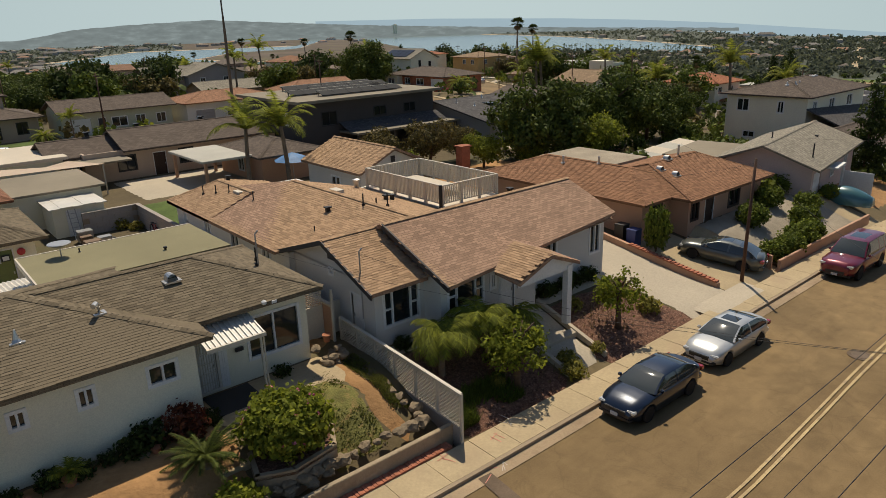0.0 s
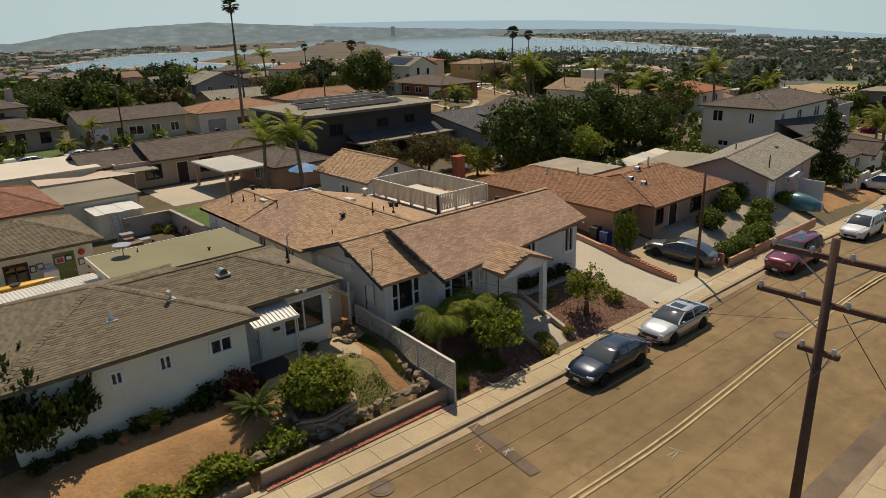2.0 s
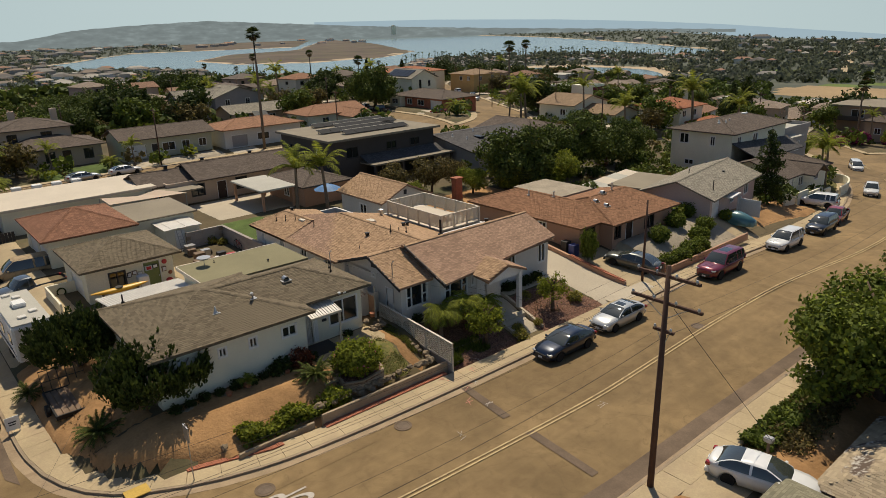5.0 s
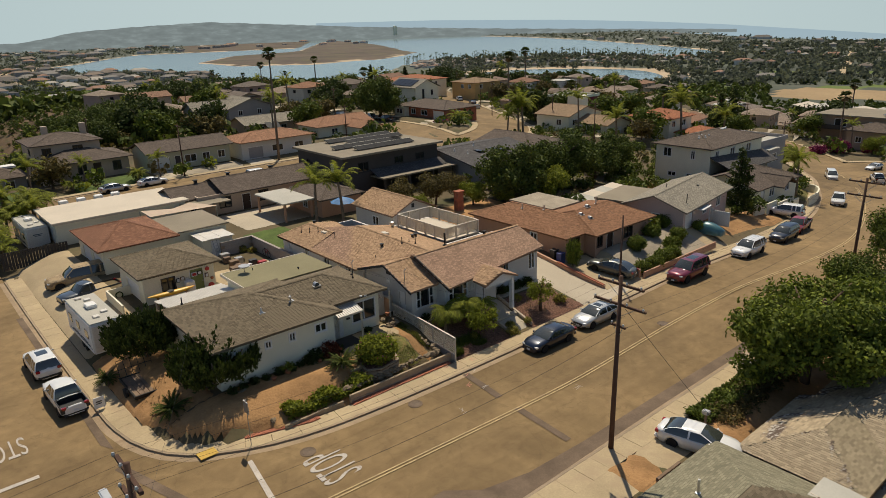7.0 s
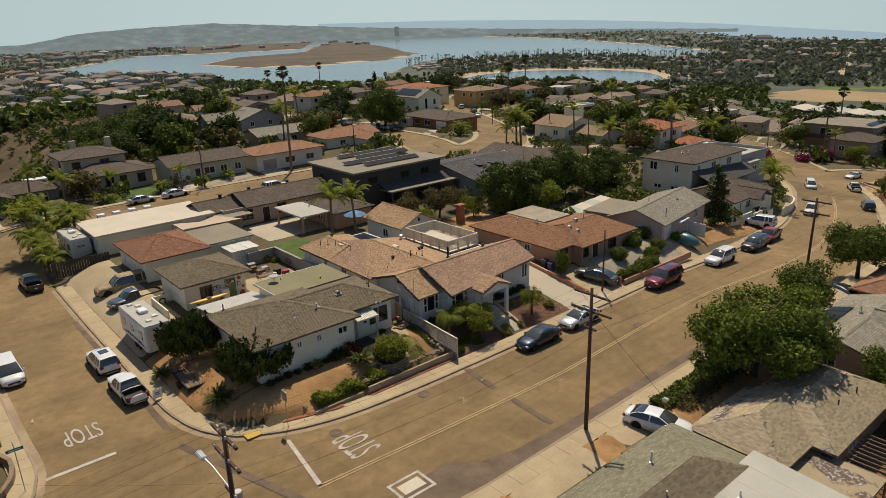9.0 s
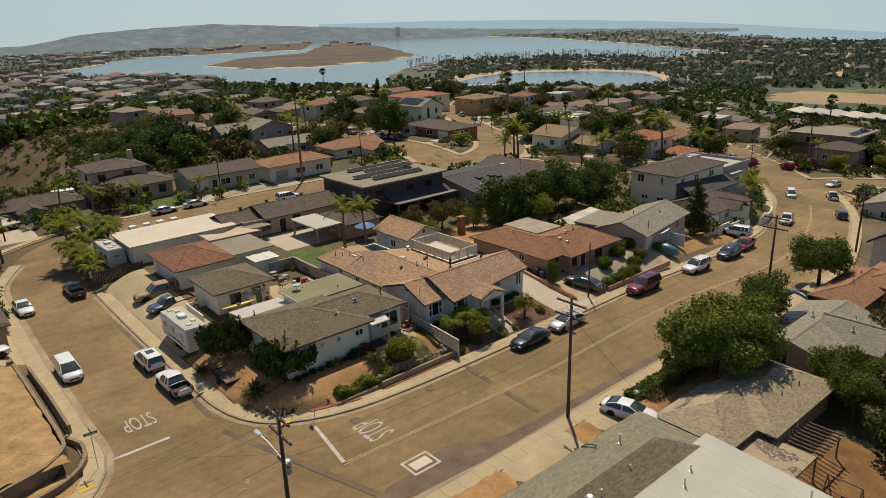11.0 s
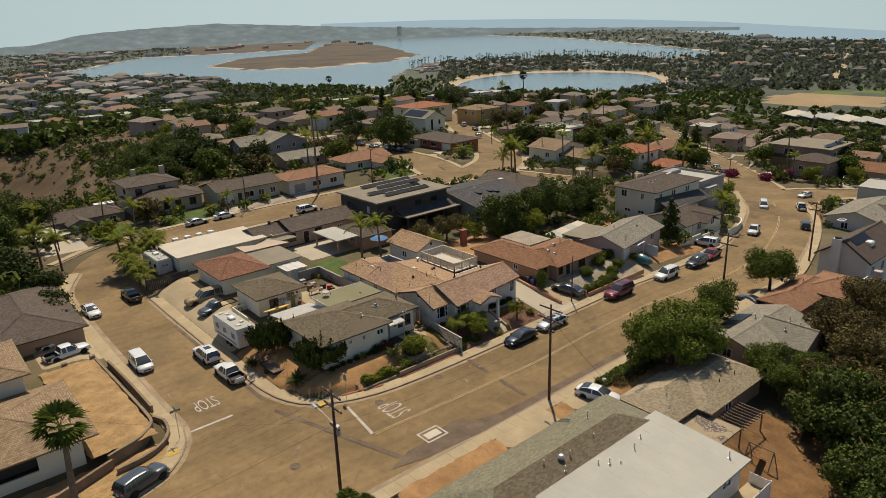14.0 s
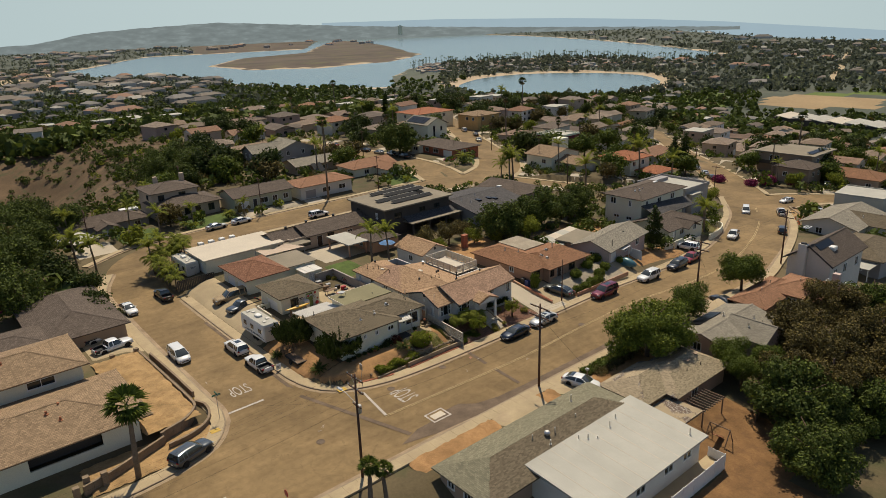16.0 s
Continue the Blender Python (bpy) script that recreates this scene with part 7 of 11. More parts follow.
def make_tree(name, seed, height, r, leaf, leaves, size, label, category="tree", crown_base=0.32, blobs=8, bark="bark", each=5, group=""):
    rng = np.random.default_rng(seed)
    t = thing(name, 0, 0, 0, label, category, group)
    part("trunk", trunk_mesh(rng, height * 0.8, 0.035 * height + 0.05, 5, r * 0.7), bark, t, smooth=True)
    bl = crown_blobs(rng, r, height * (1 - crown_base), height * crown_base, blobs)
    pts, out = blob_points(rng, bl, leaves // each)
    v, f = leaf_quads(rng, clumps(rng, pts, each, size * 0.9), size, out=np.repeat(out, each, 0))
    raw_part("crown", v, f, leaf, t)
    return t


def make_shrub(name, seed, r, h, leaf, leaves, size, label, category="shrub", flower=None, group=""):
    rng = np.random.default_rng(seed)
    t = thing(name, 0, 0, 0, label, category, group)
    bm = bmesh.new()
    for i in range(5):
        a = i * 1.26
        tube(bm, [(0, 0, -0.15), (0.4 * r * math.cos(a), 0.4 * r * math.sin(a), h * 0.45), (0.7 * r * math.cos(a), 0.7 * r * math.sin(a), h * 0.8)], 0.03, 5, 0.01)
    part("stems", bm, "bark", t)
    bl = [(0, 0, h * 0.5, r * 0.85, r * 0.85, h * 0.5)] + [(r * 0.45 * math.cos(a), r * 0.45 * math.sin(a), h * 0.5, r * 0.5, r * 0.5, h * 0.42) for a in (0.4, 1.7, 2.9, 4.3, 5.4)]
    pts, out = blob_points(rng, bl, leaves // 4, 0.6)
    pts = clumps(rng, pts, 4, size * 0.7)
    pts[:, 2] = np.maximum(pts[:, 2], 0.02)
    v, f = leaf_quads(rng, pts, size, out=np.repeat(out, 4, 0) * 0.8)
    raw_part("foliage", v, f, leaf, t)
    if flower:
        p, _ = blob_points(rng, bl, 60, 0.95)
        v, f = leaf_quads(rng, clumps(rng, p[p[:, 2] > h * 0.3], 3, 0.04), 0.1, long=1.0)
        raw_part("flowers", v, f, flower, t)
    return t


def make_palm(name, seed, height, fronds, length, leaf, label, droop=0.9, lean=0.3, trunk_r=0.16, leaflets=24, arch=0.55, width=0.55, skirt=0):
    """A feather palm: ringed trunk, arching fronds with leaflets to both sides."""
    rng = np.random.default_rng(seed)
    t = thing(name, 0, 0, 0, label, "palm")
    bm = bmesh.new()
    pts = [(lean * (k / 8) ** 2, 0, height * k / 8 - (0.3 if k == 0 else 0)) for k in range(9)]
    tube(bm, pts, trunk_r * 1.2, 9, trunk_r * 0.8)
    part("trunk", bm, "palm_bark", t, smooth=True)
    V, F = [], []
    for i in range(fronds + skirt):
        dead = i >= fronds
        a = 2.4 * i + rng.random() * 0.4
        el = (arch + 0.9 * rng.random() ** 1.2) if not dead else -0.7
        L = length * (0.8 + 0.35 * rng.random()) * (0.6 if dead else 1)
        p = np.array([lean, 0.0, height])
        d = np.array([math.cos(a) * math.cos(el), math.sin(a) * math.cos(el), math.sin(el)])
        side = np.array([-math.sin(a), math.cos(a), 0.0])
        n = leaflets
        step = L / n
        for k in range(n):
            d[2] -= droop * 2.0 / n * (0.4 + k / n)
            d /= np.linalg.norm(d)
            q = p + d * step
            w = width * math.sin(math.pi * min(1.0, 0.12 + 0.88 * k / n)) ** 0.7 + 0.05
            for sg in (-1, 1):
                tip = q + side * sg * w * (0.8 + 0.4 * rng.random()) + d * w * 0.6 - np.array([0, 0, w * (0.35 + 0.3 * rng.random())])
                b = len(V)
                V += [p, q, tip]
                F.append((b, b + 1, b + 2))
            b = len(V)
            V += [p - side * 0.02, p + side * 0.02, q + side * 0.02, q - side * 0.02]
            F.append((b, b + 1, b + 2, b + 3))
            p = q
    raw_part("fronds", V, F, leaf, t)
    return t


def make_fan_palm(name, seed, height, label, crown=1.5, skirt=True, leaf="leaf_dark"):
    """A tall thin fan palm with a round head and a short skirt of dead leaves."""
    rng = np.random.default_rng(seed)
    t = thing(name, 0, 0, 0, label, "palm")
    part("trunk", tube(bmesh.new(), [(0, 0, -0.4), (0.1, 0, height * 0.3), (0.25, 0.05, height * 0.7), (0.2, 0, height)], 0.28, 9, 0.17), "palm_bark", t, smooth=True)

    def fans(count, lo, hi, r):
        V, F = [], []
        for i in range(count):
            a, el = 2.4 * i + rng.random(), lo + (hi - lo) * rng.random()
            d = np.array([math.cos(a) * math.cos(el), math.sin(a) * math.cos(el), math.sin(el)])
            s = np.array([-math.sin(a), math.cos(a), 0.0])
            u = np.cross(d, s)
            hub = np.array([0.2, 0, height]) + d * r * 0.45
            for k in range(9):
                b = (k - 4) * 0.28
                v = d * math.cos(b) + s * math.sin(b)
                tip = hub + v * r * 0.6 * (0.85 + 0.3 * rng.random()) - np.array([0, 0, 0.12 * r])
                w = np.cross(v, u) * 0.06 * r
                o = len(V)
                V += [hub, hub + v * r * 0.3 + w, tip, hub + v * r * 0.3 - w]
                F.append((o, o + 1, o + 2, o + 3))
            o = len(V)
            V += [np.array([0.2, 0, height]) - s * 0.02, np.array([0.2, 0, height]) + s * 0.02, hub + s * 0.02, hub - s * 0.02]
            F.append((o, o + 1, o + 2, o + 3))
        return V, F

    raw_part("fronds", *fans(34, -0.5, 1.3, crown), leaf, t)
    if skirt:
        raw_part("dead_skirt", *fans(16, -1.4, -0.6, crown * 0.8), "leaf_dry", t)
    return t


def make_juniper(name, seed, height, r, label):
    """A twisted juniper: bent bare stems below flame-shaped dark tufts."""
    rng = np.random.default_rng(seed)
    t = thing(name, 0, 0, 0, label, "tree")
    bm = bmesh.new()
    for i in range(5):
        a = i * 1.3 + 0.4
        tube(bm, [(0, 0, -0.3), (0.25 * math.cos(a + 1), 0.25 * math.sin(a + 1), height * 0.2), (0.5 * r * math.cos(a), 0.5 * r * math.sin(a), height * 0.45), (0.75 * r * math.cos(a), 0.75 * r * math.sin(a), height * 0.7)], 0.13, 7, 0.04)
    part("trunk", bm, "palm_bark", t, smooth=True)
    V, F = [], []
    for i in range(230):
        a, d = rng.random() * 6.283, r * math.sqrt(rng.random())
        z = height * (0.34 + 0.42 * rng.random() * (1.1 - d / r))
        h = 0.7 + 0.9 * rng.random()
        lean = np.array([math.cos(a), math.sin(a), 0]) * 0.35 * d / r
        c = np.array([d * math.cos(a), d * math.sin(a), z])
        m = 52
        k = rng.random(m)
        w = 0.30 * np.sin(np.pi * np.minimum(1, 0.15 + 0.85 * k)) + 0.03
        ph = rng.random(m) * 6.283
        p = c + np.outer(k * h, np.array([0, 0, 1]) + lean) + np.stack([w * np.cos(ph), w * np.sin(ph), 0 * k], 1) * rng.random((m, 1)) ** 0.4
        up = np.array([0, 0, 1.0]) + lean + rng.normal(size=(m, 3)) * 0.35
        sd = np.cross(up, rng.normal(size=(m, 3)))
        sd /= np.linalg.norm(sd, axis=1)[:, None]
        q = np.stack([p, p + sd * 0.075 + up * 0.09, p + up * 0.25, p - sd * 0.075 + up * 0.09], 1).reshape(-1, 3)
        o = len(V) * 0 + sum(len(x) for x in V)
        V.append(q)
        F.append(np.arange(4 * m).reshape(m, 4) + o)
    raw_part("crown", np.concatenate(V), np.concatenate(F), "leaf_dark", t)
    return t


def make_cypress(name, seed, height, r, label, leaf="leaf_dark"):
    rng = np.random.default_rng(seed)
    t = thing(name, 0, 0, 0, label, "tree")
    part("trunk", tube(bmesh.new(), [(0, 0, -0.4), (0.05, 0, height * 0.5), (0, 0, height * 0.95)], 0.2, 8, 0.03), "bark", t)
    bl = []
    for k in range(26):
        z = height * (0.16 + 0.8 * k / 26)
        w = r * (1 - (k / 26) ** 1.6 * 0.85) * (0.75 + 0.5 * rng.random())
        a = rng.random() * 6.28
        bl.append((w * 0.45 * math.cos(a), w * 0.45 * math.sin(a), z, w * 0.75, w * 0.75, height * 0.045))
    pts, out = blob_points(rng, bl, 1100, 0.3)
    v, f = leaf_quads(rng, clumps(rng, pts, 4, 0.13), 0.2, 0.0, out=np.repeat(out, 4, 0) * 0.7)
    raw_part("crown", v, f, leaf, t)
    return t


def at(ob, x, y, z=None, turn=0.0, size=1.0):
    """Puts a thing on the ground, or at the height given."""
    z = height1(x, y) if z is None else z
    ob.matrix_basis = Matrix.LocRotScale((x, y, z), Euler((0, 0, turn)), (size, size, size))
    return ob


def again(ob, x, y, z=None, turn=0.0, size=1.0):
    z = height1(x, y) if z is None else z
    c = copy_thing(ob, Matrix.Identity(4))
    c.matrix_basis = Matrix.LocRotScale((x, y, z), Euler((0, 0, turn)), (size, size, size))
    return c


# big tree on the south pavement and others that stand near
big = make_tree("street_tree", 3, 9.0, 5.9, "leaf_big", 34000, 0.19, "large spreading green tree with a dense uneven crown", crown_base=0.2, blobs=34)
at(big, 29.6, -3.2, -0.7, 0.4)
t2 = make_tree("street_tree", 5, 6.2, 3.0, "leaf_mid", 13000, 0.13, "round-headed green street tree in full leaf", crown_base=0.28, blobs=9)
at(t2, 43.0, -1.2, -0.6, 1.0, 1.0)
t3 = make_tree("street_tree", 6, 5.2, 3.3, "leaf_mid", 20000, 0.14, "dark clipped tree with a domed crown", crown_base=0.3, blobs=18)
at(t3, 61.6, 0.2, -0.8, 0.0, 1.08)
dense = make_tree("garden_tree", 8, 8.4, 5.4, "leaf_tree", 17000, 0.23, "dense dark green garden tree", crown_base=0.08, blobs=26)
at(dense, 49.5, 43.5, 1.4, 0.3)
again(dense, 60.5, 44.5, 1.4, 2.2, 1.02)
again(dense, 69.0, 45.0, 1.0, 1.2, 0.72)
again(dense, 76.4, 47.5, 0.6, 3.2, 0.78)
lem = make_tree("garden_tree", 11, 4.2, 2.4, "leaf_bright", 5000, 0.15, "bright green garden tree in full leaf", crown_base=0.2, blobs=8)
at(lem, 52.8, 39.5, 1.5, 0.2, 1.0)
again(lem, 46.5, 42.5, 1.5, 1.1, 0.8)
again(lem, 43.0, 45.0, 1.5, 2.0, 0.75)
again(lem, 35.4, 46.5, 1.5, 2.7, 0.6)
oliv = make_tree("garden_tree", 13, 4.6, 2.8, "leaf_olive", 5600, 0.15, "olive-brown garden tree with dry leaves", crown_base=0.25, blobs=9)
at(oliv, 39.0, 48.0, 1.5, 0.5, 0.9)
again(oliv, 34.8, 50.0, 1.5, 2.5, 0.8)
again(oliv, 44.0, 49.5, 1.5, 3.5, 0.7)
# trees on the low ground to the south
sgum = make_tree("garden_tree", 17, 9.5, 5.4, "leaf_olive", 22000, 0.2, "tall loose gum tree with brownish leaves", crown_base=0.1, blobs=28)
at(sgum, 45.5, -19.5, -3.4, 0.2, 1.0)
again(sgum, 40.0, -22.5, -3.6, 1.6, 0.9)
again(sgum, 55.0, -22.5, -3.8, 3.1, 1.0)
again(dense, 24.5, -27.0, -3.8, 0.8, 0.85)
again(dense, 31.5, -26.0, -3.7, 2.9, 0.7)
again(dense, 62.0, -22.0, -4.0, 1.9, 0.7)
again(t2, 36.0, -11.2, -2.3, 0.6, 0.85)
again(t2, 34.2, -14.0, -2.5, 2.6, 0.8)
again(t2, 39.6, -14.5, -2.6, 4.1, 0.75)
again(oliv, 38.0, -17.5, -2.9, 1.0, 1.1)
again(dense, 31.5, -21.5, -3.4, 3.7, 1.05)
again(sgum, 50.0, -14.5, -3.0, 4.4, 0.9)
again(sgum, 62.0, -14.0, -3.4, 5.4, 0.95)
again(dense, 70.0, -17.0, -4.0, 0.3, 0.9)
again(dense, 38.5, -29.0, -4.4, 5.0, 0.9)
again(sgum, 47.5, -27.5, -4.3, 2.4, 0.9)
# young trees in the front beds
yt = make_tree("young_tree", 21, 3.0, 1.2, "leaf_bright", 1900, 0.1, "young sapling with light green leaves in the mulch bed", crown_base=0.22, blobs=24)
at(yt, 25.2, 17.3, 0.6, 0, 1.0)
again(yt, 17.9, 16.9, 0.35, 1.2, 1.1)
again(yt, 18.7, 17.7, 0.6, 2.2, 0.85)
fp = make_palm("small_palm", 23, 1.7, 46, 1.5, "leaf_palm", "short feathery palm in the front bed", droop=1.0, trunk_r=0.13, leaflets=24, width=0.36, arch=0.1)
at(fp, 15.6, 18.9, 0.85, 0.4)
again(fp, 18.0, 18.7, 0.9, 2.0, 1.05)
again(fp, 19.3, 18.6, 0.8, 4.0, 0.95)

sh_yard = sh = make_shrub("shrub", 31, 0.55, 0.6, "leaf_yellow", 500, 0.09, "small yellow-green shrub in mulch", group="front bed shrubs")
at(sh, 24.3, 19.4, 0.9)
for x, y, s in ((21.0, 16.9, 0.9), (20.6, 16.2, 1.1), (27.9, 17.4, 1.15), (22.9, 16.7, 0.7), (18.0, 20.0, 0.7), (17.2, 17.4, 0.7)):
    again(sh, x, y, None, x, s)
dsh = make_shrub("shrub", 33, 0.5, 0.7, "leaf_dark", 600, 0.09, "dark leafy shrub against the house wall", group="wall shrubs")
at(dsh, 23.6, 20.5, 1.5)
for x, y, s in ((24.3, 20.6, 0.8), (25.2, 20.5, 1.0), (26.1, 20.6, 0.9), (26.9, 20.5, 1.1), (15.2, 20.9, 0.8), (16.0, 20.4, 0.7), (17.8, 20.0, 0.8)):
    again(dsh, x, y, 1.45, x * 3, s)
for x, y, s in ((0.0, 20.9, 0.8), (0.9, 20.8, 0.7), (1.9, 20.9, 0.9), (2.8, 20.7, 0.8), (3.6, 20.9, 0.7), (4.3, 20.8, 1.1), (4.9, 20.9, 1.3), (6.9, 20.9, 0.8), (8.9, 20.6, 0.7), (10.3, 22.2, 0.8), (-0.8, 20.8, 0.7), (-1.7, 20.6, 0.8)):
    again(dsh, x, y, 1.45, x * 3, s)
# corner-house garden
plum = make_shrub("plumeria", 35, 1.6, 1.85, "leaf_bright", 8000, 0.125, "large plumeria bush with pink flowers in a raised bed", flower="flower_pink")
at(plum, 8.4, 18.3, 1.25)
rb = make_shrub("shrub", 36, 0.75, 1.3, "leaf_red", 1100, 0.1, "red-leaved shrub beside the doorway")
at(rb, 6.0, 20.6, 1.45)
sago = make_palm("sago_palm", 37, 0.6, 56, 1.25, "leaf_sago", "sago palm with stiff arching fronds", droop=0.4, lean=0.0, trunk_r=0.22, leaflets=26, arch=0.12, width=0.11)
at(sago, 5.9, 18.9, 1.15)
again(sago, -5.2, 22.4, 0.5, 1.0, 1.05)
again(sago, -7.0, 30.6, 0.25, 2.0, 0.75)
agave = make_palm("potted_palm", 38, 0.25, 16, 0.55, "leaf_palm", "small palm in a clay pot", droop=0.4, lean=0.0, trunk_r=0.08, leaflets=10, arch=0.3, width=0.14)
at(agave, 2.4, 20.5, 1.75)
jun = make_juniper("juniper_tree", 41, 4.6, 2.7, "twisted dark juniper with bare grey stems")
at(jun, -2.0, 22.4, 1.0)
again(jun, -3.9, 30.8, 0.8, 2.1, 0.98)
# hedge on the corner bank
hd = thing("hedge", 3.6, 17.25, 0.5, "low clipped bright green hedge behind the pavement", "hedge")
rng_ = np.random.default_rng(44)
pts = np.stack([0.3 + 6.6 * rng_.random(2600), 17.25 + 0.55 * (rng_.random(2600) - 0.5) * 2, 0.25 + 1.0 * rng_.random(2600) ** 0.6], 1)
pts[:, 2] *= 0.8 + 0.2 * np.sin(pts[:, 0] * 2.3)
v_, f_ = leaf_quads(rng_, clumps(rng_, pts, 3, 0.07), 0.13)
raw_part("foliage", v_, f_, "leaf_bright", hd)
part("stems", boxes(*[(0.6 + i * 0.6, 17.2, 0.0, 0.66 + i * 0.6, 17.26, 0.7) for i in range(11)]), "bark", hd)
hd = thing("hedge", 24, -0.7, 0.0, "low spreading olive-green hedge beside the south pavement", "hedge")
pts = np.stack([19.6 + 9.4 * rng_.random(2400), -0.75 + 0.75 * (rng_.random(2400) - 0.5) * 2, 0.05 + 0.5 * rng_.random(2400) ** 0.6], 1)
pts[:, 2] *= 0.8 + 0.2 * np.sin(pts[:, 0] * 1.7)
v_, f_ = leaf_quads(rng_, clumps(rng_, pts, 3, 0.07), 0.15)
raw_part("foliage", v_, f_, "leaf_mid", hd)
part("stems", boxes(*[(20.0 + i * 0.8, -0.8, -0.3, 20.06 + i * 0.8, -0.74, 0.3) for i in range(11)]), "bark", hd)
# clipped balls in the gravel garden
ball = make_shrub("clipped_shrub", 45, 0.88, 1.25, "leaf_big", 2600, 0.1, "rounded clipped green shrub in gravel", group="gravel garden shrubs")
at(ball, 36.2, 22.0, 1.1, 0, 0.1)
ball.matrix_basis = Matrix.LocRotScale((34.9, 21.6, 1.1), None, (0.9, 0.9, 2.05))
for x, y, s in ((43.0, 19.7, 1.2), (47.3, 20.7, 1.15), (51.6, 22.1, 1.15), (47.4, 18.2, 1.15), (39.9, 16.8, 1.0), (41.9, 16.7, 1.1), (43.8, 16.9, 1.2), (45.6, 17.0, 1.1), (50.2, 19.2, 1.1), (55.2, 19.6, 0.9)):
    again(ball, x, y, None, x, s)
cy = make_cypress("conifer", 47, 10.5, 2.1, "tall dark shaggy conifer beside the driveway")
at(cy, 69.0, 22.0, -1.3, 0, 0.96)
# queen palms behind the middle house, and others
qp = make_palm("queen_palm", 51, 5.6, 17, 3.2, "leaf_palm", "queen palm with drooping yellow-green fronds", droop=1.15, lean=0.3, trunk_r=0.17, leaflets=30, width=0.6)
at(qp, 22.6, 50.6, 1.4, 0.5)
again(qp, 25.2, 48.8, 1.4, 2.4, 1.02)
bp = make_palm("bushy_palm", 52, 3.4, 34, 2.7, "leaf_palm", "bushy palm with bright green arching fronds", droop=1.0, lean=0.2, trunk_r=0.16, leaflets=22, width=0.5, arch=0.15)
at(bp, -4.4, 77.4, None, 0.7, 1.0)
for x, y, s, tn in ((-7.6, 70.5, 0.9, 5), (-7.8, 73.4, 1.0, 2), (-7.7, 76.6, 1.05, 4), (-7.6, 67.2, 0.75, 1), (-3.6, 79.0, 1.1, 0), (-5.6, 80.6, 1.0, 1), (-1.8, 80.4, 1.0, 2), (-2.4, 77.6, 0.9, 5), (-0.4, 82.2, 0.9, 3)):
    again(bp, x, y, None, tn, s)
for x, y, s, tn in ((-7.6, 78.6, 1.0, 3), (-5.0, 81.6, 0.95, 1), (90.6, 23.4, 1.0, 1), (92.8, 24.8, 0.9, 2), (-15.4, 88.0, 1.0, 3), (-17.8, 92.0, 1.15, 4), (2.0, 104.0, 0.9, 1), (10.5, 106.4, 0.7, 2), (22.0, 103.6, 0.65, 4), (83.6, 75.2, 1.3, 1), (85.4, 75.6, 1.35, 2), (82.2, 77.0, 1.0, 5), (105.6, 67.4, 1.25, 3), (129.5, 66.5, 1.6, 2), (133, 58, 1.3, 4), (-1.6, 113.6, 0.95, 0), (-13.6, 117.5, 0.9, 2)):
    again(qp, x, y, None, tn, s)
date = make_palm("date_palm", 53, 2.2, 34, 3.0, "leaf_palm", "broad date palm on a lawn", droop=0.8, lean=0.0, trunk_r=0.35, leaflets=26, arch=0.1, width=0.35)
at(date, 98.6, 110.2, None, 0, 1.1)
again(date, 18.5, 104.2, None, 1.0, 0.7)
again(date, 8.0, 104.5, None, 2.0, 0.55)
tall = make_fan_palm("fan_palm", 55, 20.5, "very tall thin fan palm with a small head")
at(tall, 44.6, 102.6, 0.1, 0.3, 0.98)
low = make_fan_palm("fan_palm", 57, 5.2, "small fan palm beside the pavement", 1.1, True, "leaf_mid")
at(low, -14.8, -3.2, -0.4)
again(low, -13.4, -4.0, -0.5, 1.5, 0.9)
big_fan = make_fan_palm("fan_palm", 58, 7.0, "fan palm with a full green head", 2.1, False, "leaf_mid")
at(big_fan, -29.6, 17.0, 0.6, 0.0, 1.12)
again(big_fan, -25.4, -0.5, -0.4, 1.0, 0.45)

# weeds in the mulch, grass on the patchy lawn, scrub along the bank
def tufts(name, boxes_, n, tall, material, label, dz=0.08):
    r = np.random.default_rng(len(name) + n)
    V, F = [], []
    for x0, y0, x1, y1 in boxes_:
        x, y = x0 + (x1 - x0) * r.random(n), y0 + (y1 - y0) * r.random(n)
        ok = np.sin(x * 2.1 + 1.3 * y) + np.cos(y * 2.7 - x) + r.normal(size=n) * 0.6 > -0.1
        x, y = x[ok], y[ok]
        z = height(x, y) + dz - 0.02
        for k in range(3):
            a, h = r.random(len(x)) * 6.283, tall * (0.5 + r.random(len(x)))
            c, s_ = np.cos(a), np.sin(a)
            o = sum(len(q) for q in V)
            V.append(np.stack([np.stack([x - c * 0.03, y - s_ * 0.03, z], 1), np.stack([x + c * 0.03, y + s_ * 0.03, z], 1), np.stack([x - s_ * h * 0.6 + c * 0.05, y + c * h * 0.6, z + h], 1)], 1).reshape(-1, 3))
            F.append(np.arange(3 * len(x)).reshape(-1, 3) + o)
    return tagged(raw_part(name, np.concatenate(V), np.concatenate(F), material), label, "grass", kind="stuff")


tufts("lawn_grass", [(9.1, 17.0, 11.7, 21.2), (12.5, 18.0, 13.3, 22.0)], 2600, 0.05, "leaf_grass", "short patchy grass blades on the lawn")
tufts("bed_weeds", [(15.4, 16.4, 17.8, 17.8), (14.0, 16.3, 15.2, 17.0)], 1500, 0.28, "leaf_mid", "tall green weeds in the mulch bed", 0.06)
tufts("bed_weeds", [(14.0, 16.4, 20.2, 20.2), (-6.5, 20.5, -4.0, 27.0), (23.4, 16.8, 28.4, 19.8)], 260, 0.16, "leaf_dry", "dry tufts on bark mulch and soil", 0.06)


